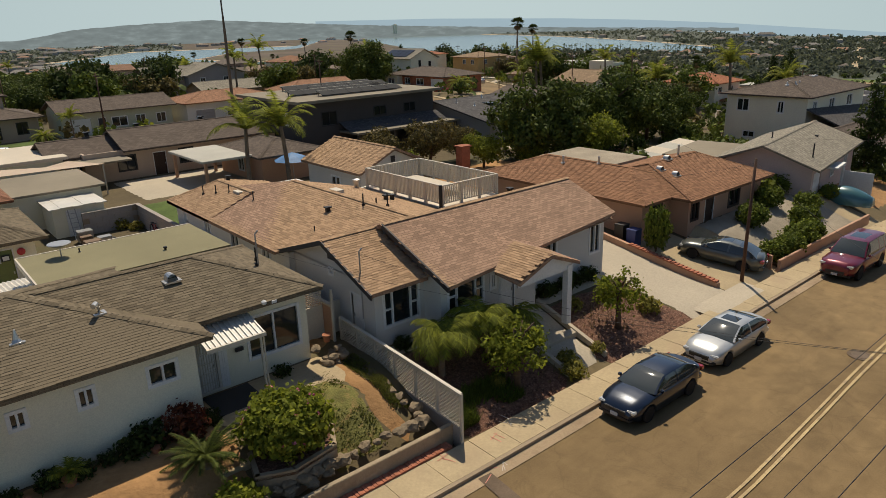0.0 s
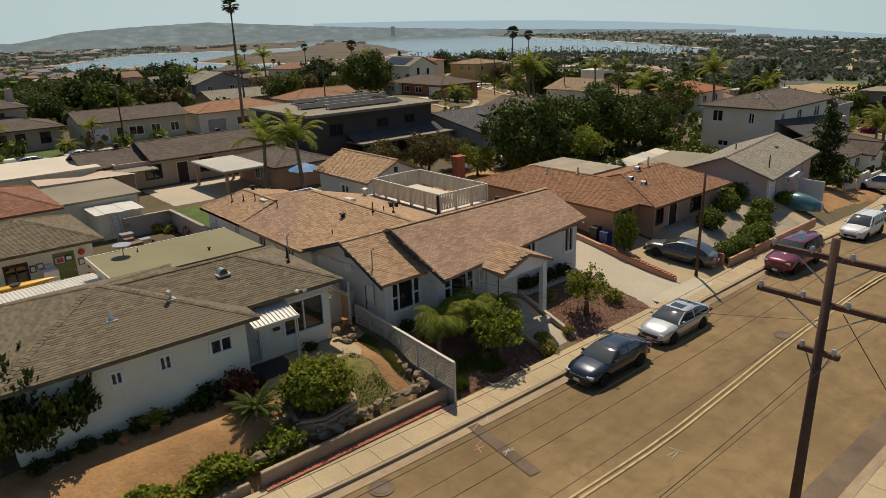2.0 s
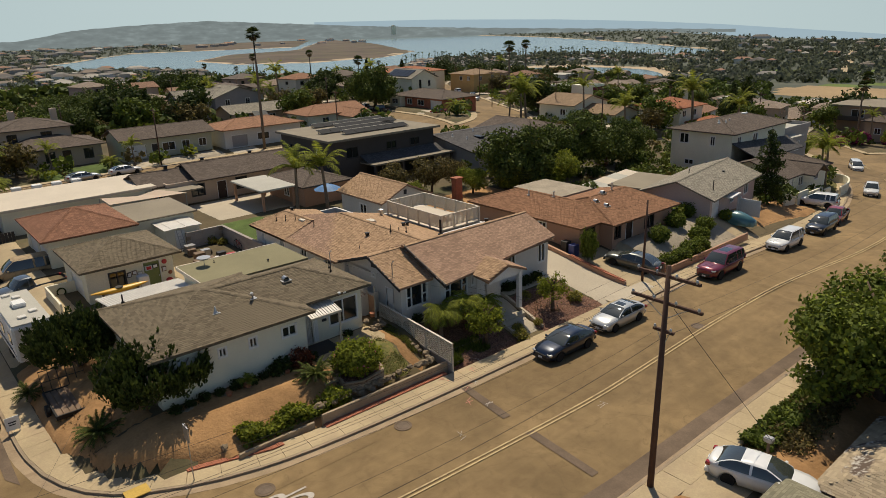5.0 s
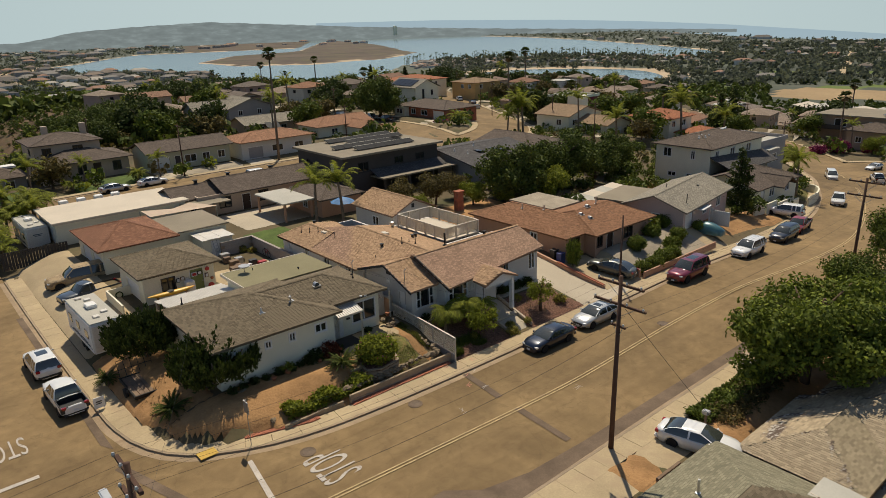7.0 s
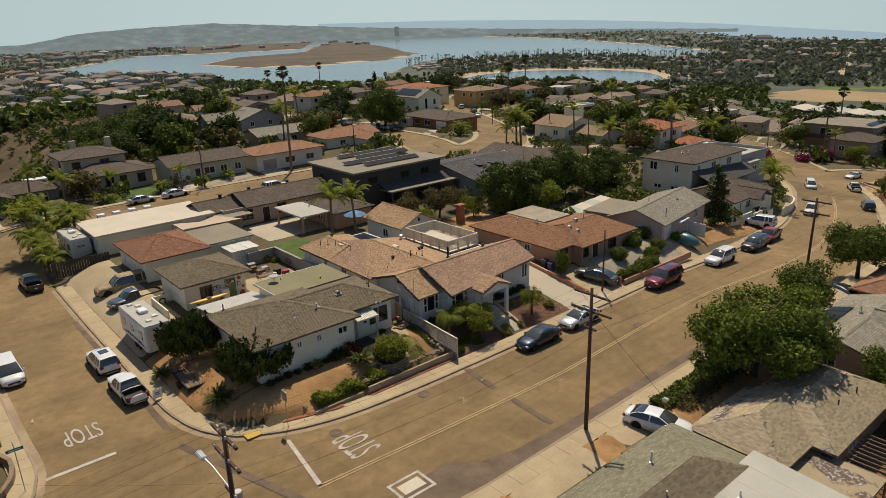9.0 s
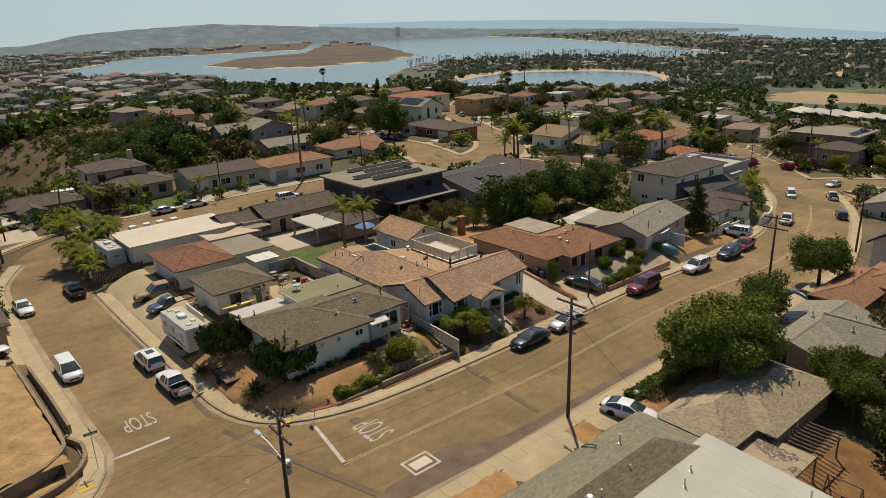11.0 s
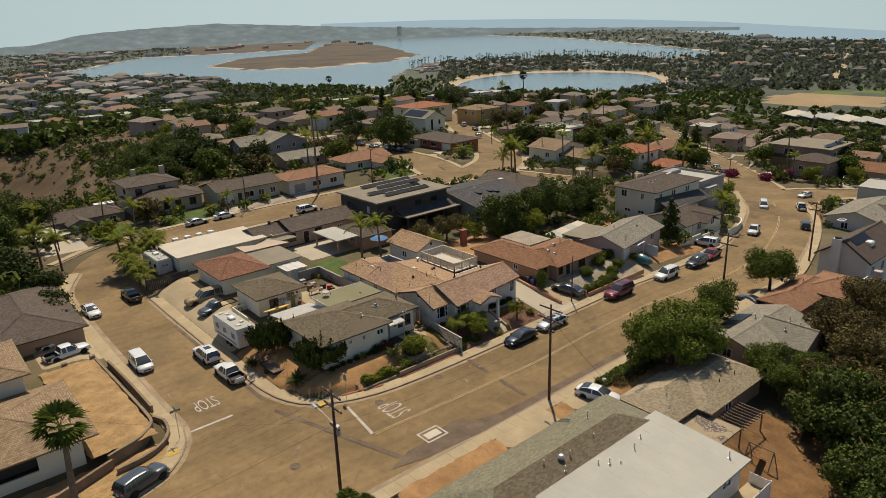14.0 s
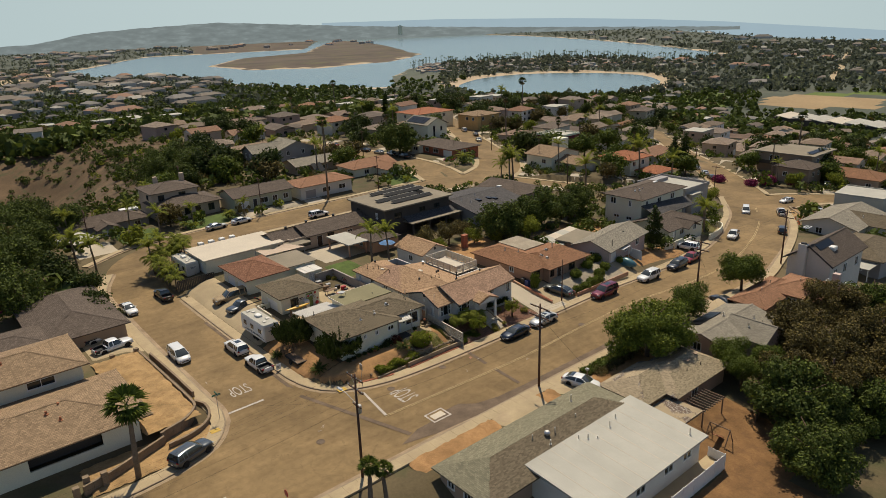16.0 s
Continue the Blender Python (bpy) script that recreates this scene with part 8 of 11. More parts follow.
# ---- vehicles ----
def wheel(car, x, y, r, w=0.21, rim="rim"):
    """A tyre with its rim, lying on the car's cross axis."""
    def turned(prof, seg):
        bm = lathe(bmesh.new(), 0, 0, prof, seg)
        bmesh.ops.rotate(bm, verts=bm.verts, cent=(0, 0, 0), matrix=Matrix.Rotation(radians(90), 3, "X"))
        bmesh.ops.translate(bm, verts=bm.verts, vec=(x, y, r))
        return bm
    t = part("wheel", turned([(r * 0.62, -w / 2), (r * 0.95, -w / 2), (r, -w * 0.35), (r, w * 0.35), (r * 0.95, w / 2), (r * 0.62, w / 2)], 20), "tyre", car)
    s = 1 if y > 0 else -1
    part("rim", turned([(0.05, s * w * 0.30 - 0.02), (r * 0.3, s * w * 0.34 - 0.02), (r * 0.64, s * w * 0.40 - 0.02), (r * 0.64, s * w * 0.40 + 0.02), (r * 0.3, s * w * 0.42), (0.05, s * w * 0.4)], 14), rim, t)


KINDS = {
    # length, half width, wheel radius, front axle, rear axle, sill
    "sedan": (4.85, 0.92, 0.33, 1.48, -1.36, 0.24),
    "suv": (4.9, 0.97, 0.38, 1.5, -1.45, 0.34),
    "big_suv": (5.3, 1.02, 0.42, 1.62, -1.55, 0.36),
    "pickup": (5.4, 0.95, 0.39, 1.75, -1.55, 0.40),
    "van": (4.9, 0.98, 0.36, 1.5, -1.5, 0.30),
    "truck": (5.6, 0.99, 0.42, 1.8, -1.6, 0.46),
}
TOPS = {
    # body's upper edge: (place along the car, height); cabin: rear foot, rear roof, front roof, front foot, foot height, roof height
    "sedan": ([(-2.42, 0.78), (-2.36, 0.96), (-2.2, 1.04), (-1.5, 1.02), (0.9, 0.98), (1.4, 0.95), (1.8, 0.9), (2.1, 0.81), (2.3, 0.7), (2.42, 0.55)], (-2.05, -0.95, 0.2, 1.08, 0.98, 1.44)),
    "suv": ([(-2.45, 0.85), (-2.38, 1.08), (0.9, 1.1), (1.5, 1.07), (2.0, 1.01), (2.3, 0.9), (2.45, 0.68)], (-2.36, -2.05, 0.2, 1.05, 1.09, 1.74)),
    "big_suv": ([(-2.65, 0.95), (-2.58, 1.16), (0.9, 1.18), (1.5, 1.14), (2.4, 1.06), (2.65, 0.85)], (-2.55, -2.3, 0.25, 1.05, 1.17, 1.92)),
    "van": ([(-2.45, 0.9), (-2.4, 1.04), (1.1, 1.06), (1.7, 1.0), (2.25, 0.85), (2.45, 0.65)], (-2.36, -2.1, 0.55, 1.55, 1.05, 1.74)),
    "pickup": ([(-2.7, 0.98), (-2.66, 1.02), (0.9, 1.05), (1.5, 1.05), (2.45, 0.98), (2.7, 0.8)], (-0.95, -0.7, 0.45, 1.15, 1.04, 1.72)),
    "truck": ([(-2.8, 1.02), (-2.76, 1.08), (0.9, 1.1), (1.5, 1.1), (2.5, 1.02), (2.8, 0.85)], (-0.25, -0.1, 0.75, 1.35, 1.09, 1.78)),
}


def make_car(kind, paint, label, category="car", rim="rim", dark_top=False, sunroof=False):
    L, hw, wr, xf, xr, sill = KINDS[kind]
    prof, (c0, c1, c2, c3, zb, zt) = TOPS[kind]
    c = thing("pickup_truck" if kind in ("pickup", "truck") else "car", 0, 0, 0, label, category)
    bm = bmesh.new()
    xs_ = np.linspace(-L / 2, L / 2, 49)
    rings = []
    for x in xs_:
        top = float(np.interp(x, [p[0] for p in prof], [p[1] for p in prof]))
        e = abs(x) / (L / 2)
        w = hw * (1 - 0.04 * e * e - 0.3 * max(0, (e - 0.7) / 0.3) ** 2.2)
        lo = sill + (0.10 * max(0, (e - 0.86) / 0.14))
        for ax_ in (xf, xr):
            g = (wr + 0.07) ** 2 - (x - ax_) ** 2
            if g > 0:
                lo = max(lo, wr + math.sqrt(g))
        lo = min(lo, top - 0.1)
        mid = max(lo + 0.03, min(top - 0.06, 0.62))
        half = [(w * 0.96, lo), (w, max(lo + 0.02, mid)), (w * 0.97, max(mid + 0.01, top - 0.13)), (w * 0.90, top - 0.04), (w * 0.55, top + 0.02), (0, top + 0.05)]
        ring = [(0, sill)] + [(w * 0.7, sill)] + half
        rings.append([bm.verts.new((x, y, z)) for y, z in ring] + [bm.verts.new((x, -y, z)) for y, z in ring[-2:0:-1]])
    m = len(rings[0])
    bed = kind in ("pickup", "truck")
    for i, (a, b) in enumerate(zip(rings, rings[1:])):
        xm = (xs_[i] + xs_[i + 1]) / 2
        for j in range(m):
            if bed and -L / 2 + 0.12 < xm < c0 - 0.12 and j in (5, 6, 7, 8):
                continue
            bm.faces.new((a[j], a[(j + 1) % m], b[(j + 1) % m], b[j]))
    bm.faces.new(rings[0][::-1])
    bm.faces.new(rings[-1])
    body = part("body", bm, paint, c, smooth=True)
    body.data.polygons.foreach_set("use_smooth", [len(p.vertices) == 4 for p in body.data.polygons])
    if bed:
        part("cargo_bed", boxes((-L / 2 + 0.1, -hw + 0.12, 0.6, c0 - 0.1, hw - 0.12, 0.66), (-L / 2 + 0.06, -hw + 0.1, 0.62, -L / 2 + 0.12, hw - 0.1, 1.02), (c0 - 0.14, -hw + 0.1, 0.62, c0 - 0.08, hw - 0.1, 1.04), (-L / 2 + 0.1, -hw + 0.06, 0.62, c0 - 0.1, -hw + 0.12, 1.03), (-L / 2 + 0.1, hw - 0.12, 0.62, c0 - 0.1, hw - 0.06, 1.03)), "car_trim", c)
    # cabin: one curved shell, split into roof, screens, side glass and pillars
    wb, wt = hw * 0.93, hw * 0.72
    nst = 28
    st = [c0 + (c3 - c0) * i / nst for i in range(nst + 1)]

    def rise(x):
        f = min(1.0, (x - c0) / max(0.05, c1 - c0)) if x < c1 else min(1.0, (c3 - x) / (c3 - c2)) if x > c2 else 1.0
        return max(0.0, f) ** 0.8 if x > c2 else math.sin(max(0.0, f) * math.pi / 2) ** 0.9

    rows_ = []
    for x in st:
        k = rise(x)
        yr, zr = wb + (wt - wb) * k, zb + (zt - zb - 0.07) * k
        cap = (0.05 + 0.045 * math.sin(math.pi * min(1, max(0, (x - c1) / (c2 - c1))))) * k
        bow = 0.16 if x > c2 else 0.0
        half = [(x, wb + 0.012, zb - 0.03), (x, wb + (yr - wb) * 0.55 + 0.012, zb + (zr - zb) * 0.6), (x, yr + 0.006, zr), (x + bow * 0.2, yr * 0.93, zr + cap * 0.55), (x + bow * 0.75, yr * 0.55, zr + cap * 0.9), (x + bow, 0, zr + cap)]
        rows_.append(half + [(p[0], -p[1], p[2]) for p in half[-2::-1]])
    groups = {}
    mid_post = (c1 + c2) / 2 - 0.1
    posts = [mid_post] + ([c1 + 0.45] if kind in ("suv", "big_suv", "van") else [])
    for i in range(nst):
        xm = (st[i] + st[i + 1]) / 2
        for j in range(10):
            if j in (0, 1, 8, 9):
                nm = "pillars" if any(abs(xm - q) < 0.065 for q in posts) or xm > c3 - 0.14 or xm < c0 + 0.2 else ("side_window" if j < 5 else "side_window_far")
            elif j in (2, 7):
                nm = "roof"
            else:
                nm = "windscreen" if xm > c2 + 0.03 else "rear_window" if xm < c1 - 0.03 else "roof"
                if sunroof and nm == "roof" and j in (4, 5) and 0.4 < (xm - c1) / (c2 - c1) < 0.85:
                    nm = "sunroof"
            groups.setdefault(nm, []).append((i, j))
    for nm, cells in groups.items():
        bm, seen = bmesh.new(), {}

        def vert(i, j):
            if (i, j) not in seen:
                seen[(i, j)] = bm.verts.new(rows_[i][j])
            return seen[(i, j)]
        for i, j in cells:
            try:
                bm.faces.new((vert(i, j), vert(i + 1, j), vert(i + 1, j + 1), vert(i, j + 1)))
            except ValueError:
                pass
        glassy = nm not in ("roof", "pillars")
        part(nm.replace("_far", ""), bm, "car_screen" if nm == "windscreen" else "car_glass" if glassy else "car_trim" if dark_top else paint, c, smooth=True)
    for s in (-1, 1):
        part("mirror", soft_box(c3 - 0.35, s * (hw + 0.03) - 0.08, zb, c3 - 0.22, s * (hw + 0.03) + 0.08, zb + 0.13, 0.03), paint, c)
        f = L / 2
        ztop = float(np.interp(f - 0.2, [p[0] for p in prof], [p[1] for p in prof]))
        part("headlight", soft_box(f - 0.34, s * hw * 0.68 - 0.18, ztop - 0.2, f - 0.02 - 0.06 * 1, s * hw * 0.68 + 0.16, ztop - 0.06, 0.03), "lamp_clear", c)
        zr = 0.86 if kind == "sedan" else 1.0
        part("tail_light", soft_box(-f - 0.01, s * hw * 0.74 - 0.14, zr - 0.12, -f + 0.2, s * hw * 0.74 + 0.14, zr + 0.06, 0.03), "lamp_red", c)
    part("grille", soft_box(L / 2 - 0.12, -hw * 0.5, 0.42, L / 2 + 0.015, hw * 0.5, 0.62, 0.02), "car_trim", c)
    part("bumper", soft_box(L / 2 - 0.2, -hw * 0.78, sill + 0.02, L / 2 + 0.03, hw * 0.78, 0.42, 0.04), "car_trim", c)
    part("rear_bumper", soft_box(-L / 2 - 0.05, -hw * 0.8, sill + 0.06, -L / 2 + 0.2, hw * 0.8, 0.55, 0.04), "car_trim" if kind != "sedan" else paint, c)
    part("plate", boxes((L / 2 + 0.02, -0.16, 0.34, L / 2 + 0.045, 0.16, 0.48)), "plate", c)
    part("plate", boxes((-L / 2 - 0.07, -0.16, 0.6, -L / 2 - 0.04, 0.16, 0.74)), "plate", c)
    part("underbody", boxes((-L / 2 + 0.3, -hw * 0.7, 0.2, L / 2 - 0.3, hw * 0.7, 0.4)), "car_trim", c)
    for x in (xf, xr):
        for s in (-1, 1):
            wheel(c, x, s * (hw - 0.12), wr, rim=rim)
    return c


def park(car, x, y, yaw, z=0.0):
    z += float(fall(np.array([x]), np.array([y]))[0])
    car.matrix_basis = pose(x, y, z, 0, 0, yaw)
    return car


P_ = {n: car_paint(n, c, m) for n, c, m in (("navy", (0.007, 0.014, 0.032), 0.4), ("silver", (0.56, 0.55, 0.52), 0.7), ("grey_green", (0.10, 0.105, 0.095), 0.5), ("maroon", (0.16, 0.008, 0.022), 0.4), ("white", (0.76, 0.74, 0.70), 0.0), ("black", (0.014, 0.014, 0.015), 0.2), ("red", (0.30, 0.015, 0.015), 0.2), ("tan", (0.36, 0.27, 0.17), 0.1), ("teal", (0.05, 0.14, 0.15), 0.1), ("slate", (0.06, 0.07, 0.08), 0.4), ("blue", (0.05, 0.09, 0.2), 0.3))}
park(make_car("sedan", P_["navy"], "dark navy sedan parked by the kerb", rim="rim"), 21.35, 12.95, 180)
park(make_car("sedan", P_["silver"], "silver sedan with a sunroof parked by the kerb", sunroof=True), 27.5, 13.1, 180)
pad_car = park(make_car("sedan", P_["grey_green"], "grey-green sedan parked on a driveway", sunroof=True), 37.3, 18.7, 104, 0.36)
pad_car.matrix_basis = pad_car.matrix_basis @ Matrix.Rotation(radians(-6.5), 4, "Y")
park(make_car("big_suv", P_["maroon"], "maroon large SUV parked by the kerb", sunroof=True), 42.2, 13.2, 180)
w1 = park(make_car("suv", P_["white"], "white SUV parked by the kerb"), 54.4, 13.1, 180)
b1 = park(make_car("suv", P_["black"], "black SUV parked by the kerb"), 63.8, 13.4, 182)
r1 = park(make_car("pickup", P_["red"], "red pickup parked by the kerb", "pickup"), 70.2, 14.4, 187)
def same_car(ob, x, y, yaw, z=0.0):
    z += float(fall(np.array([x]), np.array([y]))[0])
    return copy_thing(ob, pose(x, y, z, 0, 0, yaw))
same_car(w1, 75.6, 18.6, 100, 0.3)
sed_w = park(make_car("sedan", P_["white"], "white sedan parked outdoors"), 17.2, -2.35, -76, -0.05)
pk_w = park(make_car("pickup", P_["white"], "white pickup with an empty bed parked by the kerb", "pickup"), -9.9, 30.2, 92)
ex = park(make_car("suv", P_["white"], "white SUV with a glass roof parked by the kerb", sunroof=True), -10.0, 37.0, 91)
park(make_car("van", P_["white"], "white minivan parked by the kerb", "van"), -16.8, 40.6, -90)
pk_b = park(make_car("pickup", P_["black"], "black pickup parked beside palms", "pickup"), -10.6, 65.0, 91)
same_car(sed_w, -16.9, 63.0, -88)
same_car(pk_w, -23.2, 48.6, 10, 0.7)
pk_s = park(make_car("pickup", P_["silver"], "silver pickup parked on a driveway", "pickup"), -23.4, 53.2, 8, 0.6)
park(make_car("big_suv", "camo", "camouflage-painted tan off-roader on a concrete drive", "off-roader", rim="car_trim"), -3.3, 53.6, 176, 0.62).scale = (1.1, 1.08, 1.1)
park(make_car("truck", P_["slate"], "dark grey pickup with a rusty roof on the drive", "pickup"), -3.4, 48.9, 188, 0.62)
park(make_car("suv", P_["slate"], "slate grey SUV parked at the corner kerb"), -24.2, 16.6, 20)
van = park(make_car("van", P_["white"], "white van parked on the bend", "van"), 123.4, 30.4, 207)
same_car(pk_w, 93.8, 18.4, 198)
same_car(pk_w, 130.4, 24.6, 30)
same_car(b1, 110.6, 15.4, 25)
same_car(sed_w, 147.0, 30.6, 172)
s_bk = park(make_car("sedan", P_["black"], "black sedan on a driveway"), 54.2, -0.6, 70, -0.1)
same_car(b1, 50.2, -3.0, 15, -0.5)
rs = park(make_car("sedan", P_["red"], "red sports car parked by the kerb"), 98.4, 116.6, 8, 0.25)
sl2 = park(make_car("sedan", P_["silver"], "silver sedan parked on the back street"), 13.0, 99.0, 5)
same_car(sed_w, 19.2, 99.3, 4)
same_car(w1, 34.5, 90.2, 0)
same_car(sl2, 92.6, 148.0, 88)
same_car(s_bk, 92.4, 156.0, 88)
same_car(pk_b, 93.2, 134.0, 86)
same_car(pk_s, 93.4, 141.0, 86)
same_car(rs, 91.6, 176.0, 88)
same_car(rs, 92.0, 166.0, 88)
same_car(sl2, 138.5, 146.0, 60)
same_car(s_bk, 148.0, 158.0, 60)
same_car(w1, 152.5, 170.0, 60)
same_car(sed_w, 172.0, 72.4, 45)
same_car(sl2, 165.0, 65.4, 45)
same_car(s_bk, 160.0, 60.2, 45)
same_car(sl2, 185.0, 85.6, 45)
same_car(sed_w, 143.0, 21.5, 60, 0.2)
same_car(sl2, 180.5, 33.0, 20, 0.3)
same_car(pk_b, 183.5, 30.0, 30, 0.3)
same_car(sl2, 71.0, -3.4, 30, -0.2)

# travel trailers
def trailer(x, y, yaw, z, label):
    c = thing("travel_trailer", 0, 0, 0, label, "trailer")
    bm = boxes((-3.9, -1.2, 0.55, 3.3, 1.2, 3.05))
    bmesh.ops.bevel(bm, geom=list(bm.edges), offset=0.09, segments=2, affect="EDGES")
    part("body", bm, "white_paint", c)
    part("roof", soft_box(-3.85, -1.15, 3.03, 3.25, 1.15, 3.1, 0.03), "roll_white", c)
    part("nose", soft_box(3.28, -1.1, 0.7, 3.6, 1.1, 2.3, 0.1), "white_paint", c)
    part("air_conditioner", soft_box(-0.6, -0.4, 3.1, 0.5, 0.4, 3.4, 0.06), "white_paint", c)
    for px, py in ((-2.6, 0.3), (1.8, -0.2), (2.6, 0.3), (-1.8, -0.5)):
        part("roof_vent", soft_box(px - 0.25, py - 0.25, 3.1, px + 0.25, py + 0.25, 3.22, 0.03), "metal_white", c)
    for s in (-1, 1):
        for px in (-2.6, -0.2, 2.0):
            w = part("window", soft_box(px - 0.45, s * 1.2 - 0.03, 1.6, px + 0.45, s * 1.2 + 0.03, 2.3, 0.02), "glass", c)
        for k in range(3):
            part("stripe", boxes((-3.6 + k * 0.5, s * 1.205 - 0.01, 0.95 + k * 0.1, 2.6 - k * 0.6, s * 1.205 + 0.01, 1.0 + k * 0.1)), "slate_stripe", c)
        for px in (-1.2, -0.35):
            wheel(c, px, s * 1.05, 0.34)
    part("ramp_door", soft_box(-3.96, -1.05, 0.7, -3.9, 1.05, 2.85, 0.02), "metal_white", c)
    part("logo_bars", boxes((-3.985, -0.5, 2.1, -3.965, 0.5, 2.2), (-3.985, -0.35, 1.95, -3.965, 0.35, 2.02)), "slate_stripe", c)
    part("hitch", boxes((3.5, -0.06, 0.5, 4.6, 0.06, 0.6), (4.3, -0.04, 0.0, 4.38, 0.04, 0.55)), "black_iron", c)
    c.matrix_basis = pose(x, y, z, 0, 0, yaw)
    return c


M["slate_stripe"] = rough_mat("slate_stripe", (0.05, 0.075, 0.10), 0.5, 1, 10, 0.1, 0.0)
trailer(-5.6, 38.5, 91, 0.45, "white travel trailer with blue-grey swooshes on a driveway")
trailer(-3.75, 72.9, 91, 0.62, "white travel trailer parked beside a workshop")

# flat utility trailer on the corner
c = thing("utility_trailer", -5.2, 29.6, 0.5, "old flat utility trailer with timber deck and mesh ramp", "trailer")
for i in range(7):
    part("plank", boxes((-6.4 + i * 0.33, 27.8, 0.95, -6.1 + i * 0.33, 31.2, 1.0)), "wood_old", c)
part("frame", boxes((-6.5, 27.7, 0.8, -4.0, 27.8, 1.05), (-6.5, 31.2, 0.8, -4.0, 31.3, 1.05), (-6.5, 27.8, 0.8, -6.4, 31.2, 1.05), (-4.1, 27.8, 0.8, -4.0, 31.2, 1.05)), "black_iron", c)
part("drawbar", boxes((-5.3, 25.6, 0.75, -5.2, 27.7, 0.85)), "black_iron", c)
ramp = part("ramp", tube(bmesh.new(), [(-6.4, 31.3, 0.95), (-4.05, 31.3, 0.95), (-4.05, 31.9, 2.1), (-6.4, 31.9, 2.1), (-6.4, 31.3, 0.95)], 0.028, 5), "black_iron", c)
for i in range(1, 5):
    part("bar", tube(bmesh.new(), [(-6.4 + i * 0.47, 31.3, 0.95), (-6.4 + i * 0.47, 31.9, 2.1)], 0.022, 5), "black_iron", ramp)
part("bar", tube(bmesh.new(), [(-6.4, 31.6, 1.52), (-4.05, 31.6, 1.52)], 0.022, 5), "black_iron", ramp)
for s in (-6.65, -3.85):
    bm = lathe(bmesh.new(), 0, 0, [(0.18, -0.1), (0.34, -0.1), (0.36, 0), (0.34, 0.1), (0.18, 0.1)], 16)
    bmesh.ops.rotate(bm, verts=bm.verts, cent=(0, 0, 0), matrix=Matrix.Rotation(radians(90), 3, "Y"))
    bmesh.ops.translate(bm, verts=bm.verts, vec=(s, 29.4, 0.72))
    part("wheel", bm, "tyre", c)
c.location.y -= 2.0


# ---- what lies on the street ----
def fill(name, pts, z, material, label, category="road patch"):
    return flat_poly(name, pts, z, material, label, category, kind="structure")


fill("road_corner", [(-9.2, 32), (-8.75, 26), (-8.4, 23.6), (-7.5, 20.2), (-5.8, 17.7), (-3.0, 16.0), (0.4, 14.95), (6, 14.4), (6, 13), (-10, 13)], 0.012, "asphalt", "brown asphalt at the street corner", "road")
fill("road_corner", [(-17.6, 32), (-17.95, 24), (-19.5, 19.0), (-22.9, 16.0), (-29, 14.7), (-30, 13), (-16, 13), (-16, 32)], 0.013, "asphalt", "brown asphalt at the street corner", "road")
fill("road_patch", [(-6.4, 3.0), (-2.0, 2.0), (4.0, 1.6), (20.0, 1.75), (40, 1.7), (40, 2.5), (27, 2.6), (20, 2.7), (12.7, 2.7), (8, 2.9), (5, 3.6), (3.4, 5.0), (1.6, 5.0), (-0.4, 4.3), (-3.4, 4.2)], 0.03, "asphalt_dark", "dark tar patch along the kerb")
fill("road_patch", [(12.4, 9.9), (12.95, 9.85), (13.45, 13.9), (12.9, 13.95)], 0.03, "asphalt_dark", "dark trench patch across the lane")
fill("road_patch", [(11.9, 3.4), (12.4, 3.4), (12.8, 8.0), (12.25, 8.05)], 0.032, "asphalt_dark", "dark trench patch across the lane")
fill("road_patch", [(-9.1, 22.0), (-9.6, 23), (-9.65, 50), (-9.15, 50), (-9.1, 30)], 0.03, "asphalt_dark", "dark trench patch along the kerb")
fill("road_patch", [(-9.7, 19.7), (-9.2, 20.0), (-4.2, 4.0), (-4.8, 3.9)], 0.031, "asphalt_dark", "faded trench patch across the junction")
ln = thing("centre_line", 20, 8.2, 0, "worn double yellow centre line", "road marking", kind="structure")
for off in (-0.19, 0.06):
    c_ = spline([(-4.5, 8.85, 0), (7, 8.25, 0), (17, 7.85, 0), (23, 8.0, 0), (32, 8.35, 0), (45, 8.4, 0), (60, 7.9, 0), (72, 8.9, 0), (84, 11.6, 0), (96, 15.4, 0), (108, 19.9, 0), (120, 25.2, 0), (132, 32, 0)])
    a_, b_ = ribbon(c_, np.full(len(c_), off), np.full(len(c_), off + 0.10), 0)
    vs_ = np.concatenate([np.column_stack([a_, lift(a_, 0.036)]), np.column_stack([b_, lift(b_, 0.036)])])
    n_ = len(c_)
    raw_part("stripe", vs_, [(i, n_ + i, n_ + i + 1, i + 1) for i in range(n_ - 1)], "paint_yellow", ln)
fill("stop_line", [(-3.5, 15.0), (-3.2, 15.0), (-4.1, 8.9), (-4.45, 8.9)], 0.036, "paint_white", "worn white stop line", "road marking")
fill("stop_line", rect(-17.7, 22.0, -13.2, 22.35), 0.036, "paint_white", "worn white stop line", "road marking")
fill("stop_line", rect(-24.5, 3.2, -24.2, 8.0), 0.036, "paint_white", "worn white stop line", "road marking")
bx_ = thing("road_box", 0, 4.9, 0, "white painted square frame round a utility cover", "road marking", kind="structure")
for r_ in ((-1.2, 3.8, 1.4, 4.0), (-1.2, 5.6, 1.4, 5.8), (-1.2, 4.0, -1.0, 5.6), (1.2, 4.0, 1.4, 5.6)):
    flat_poly("stripe", rect(*r_), 0.036, "paint_white", parent=None).parent = None
    ob_ = scene.collection.objects[-1]
    ob_.parent = bx_
    ob_.location = (0, -4.9, 0)
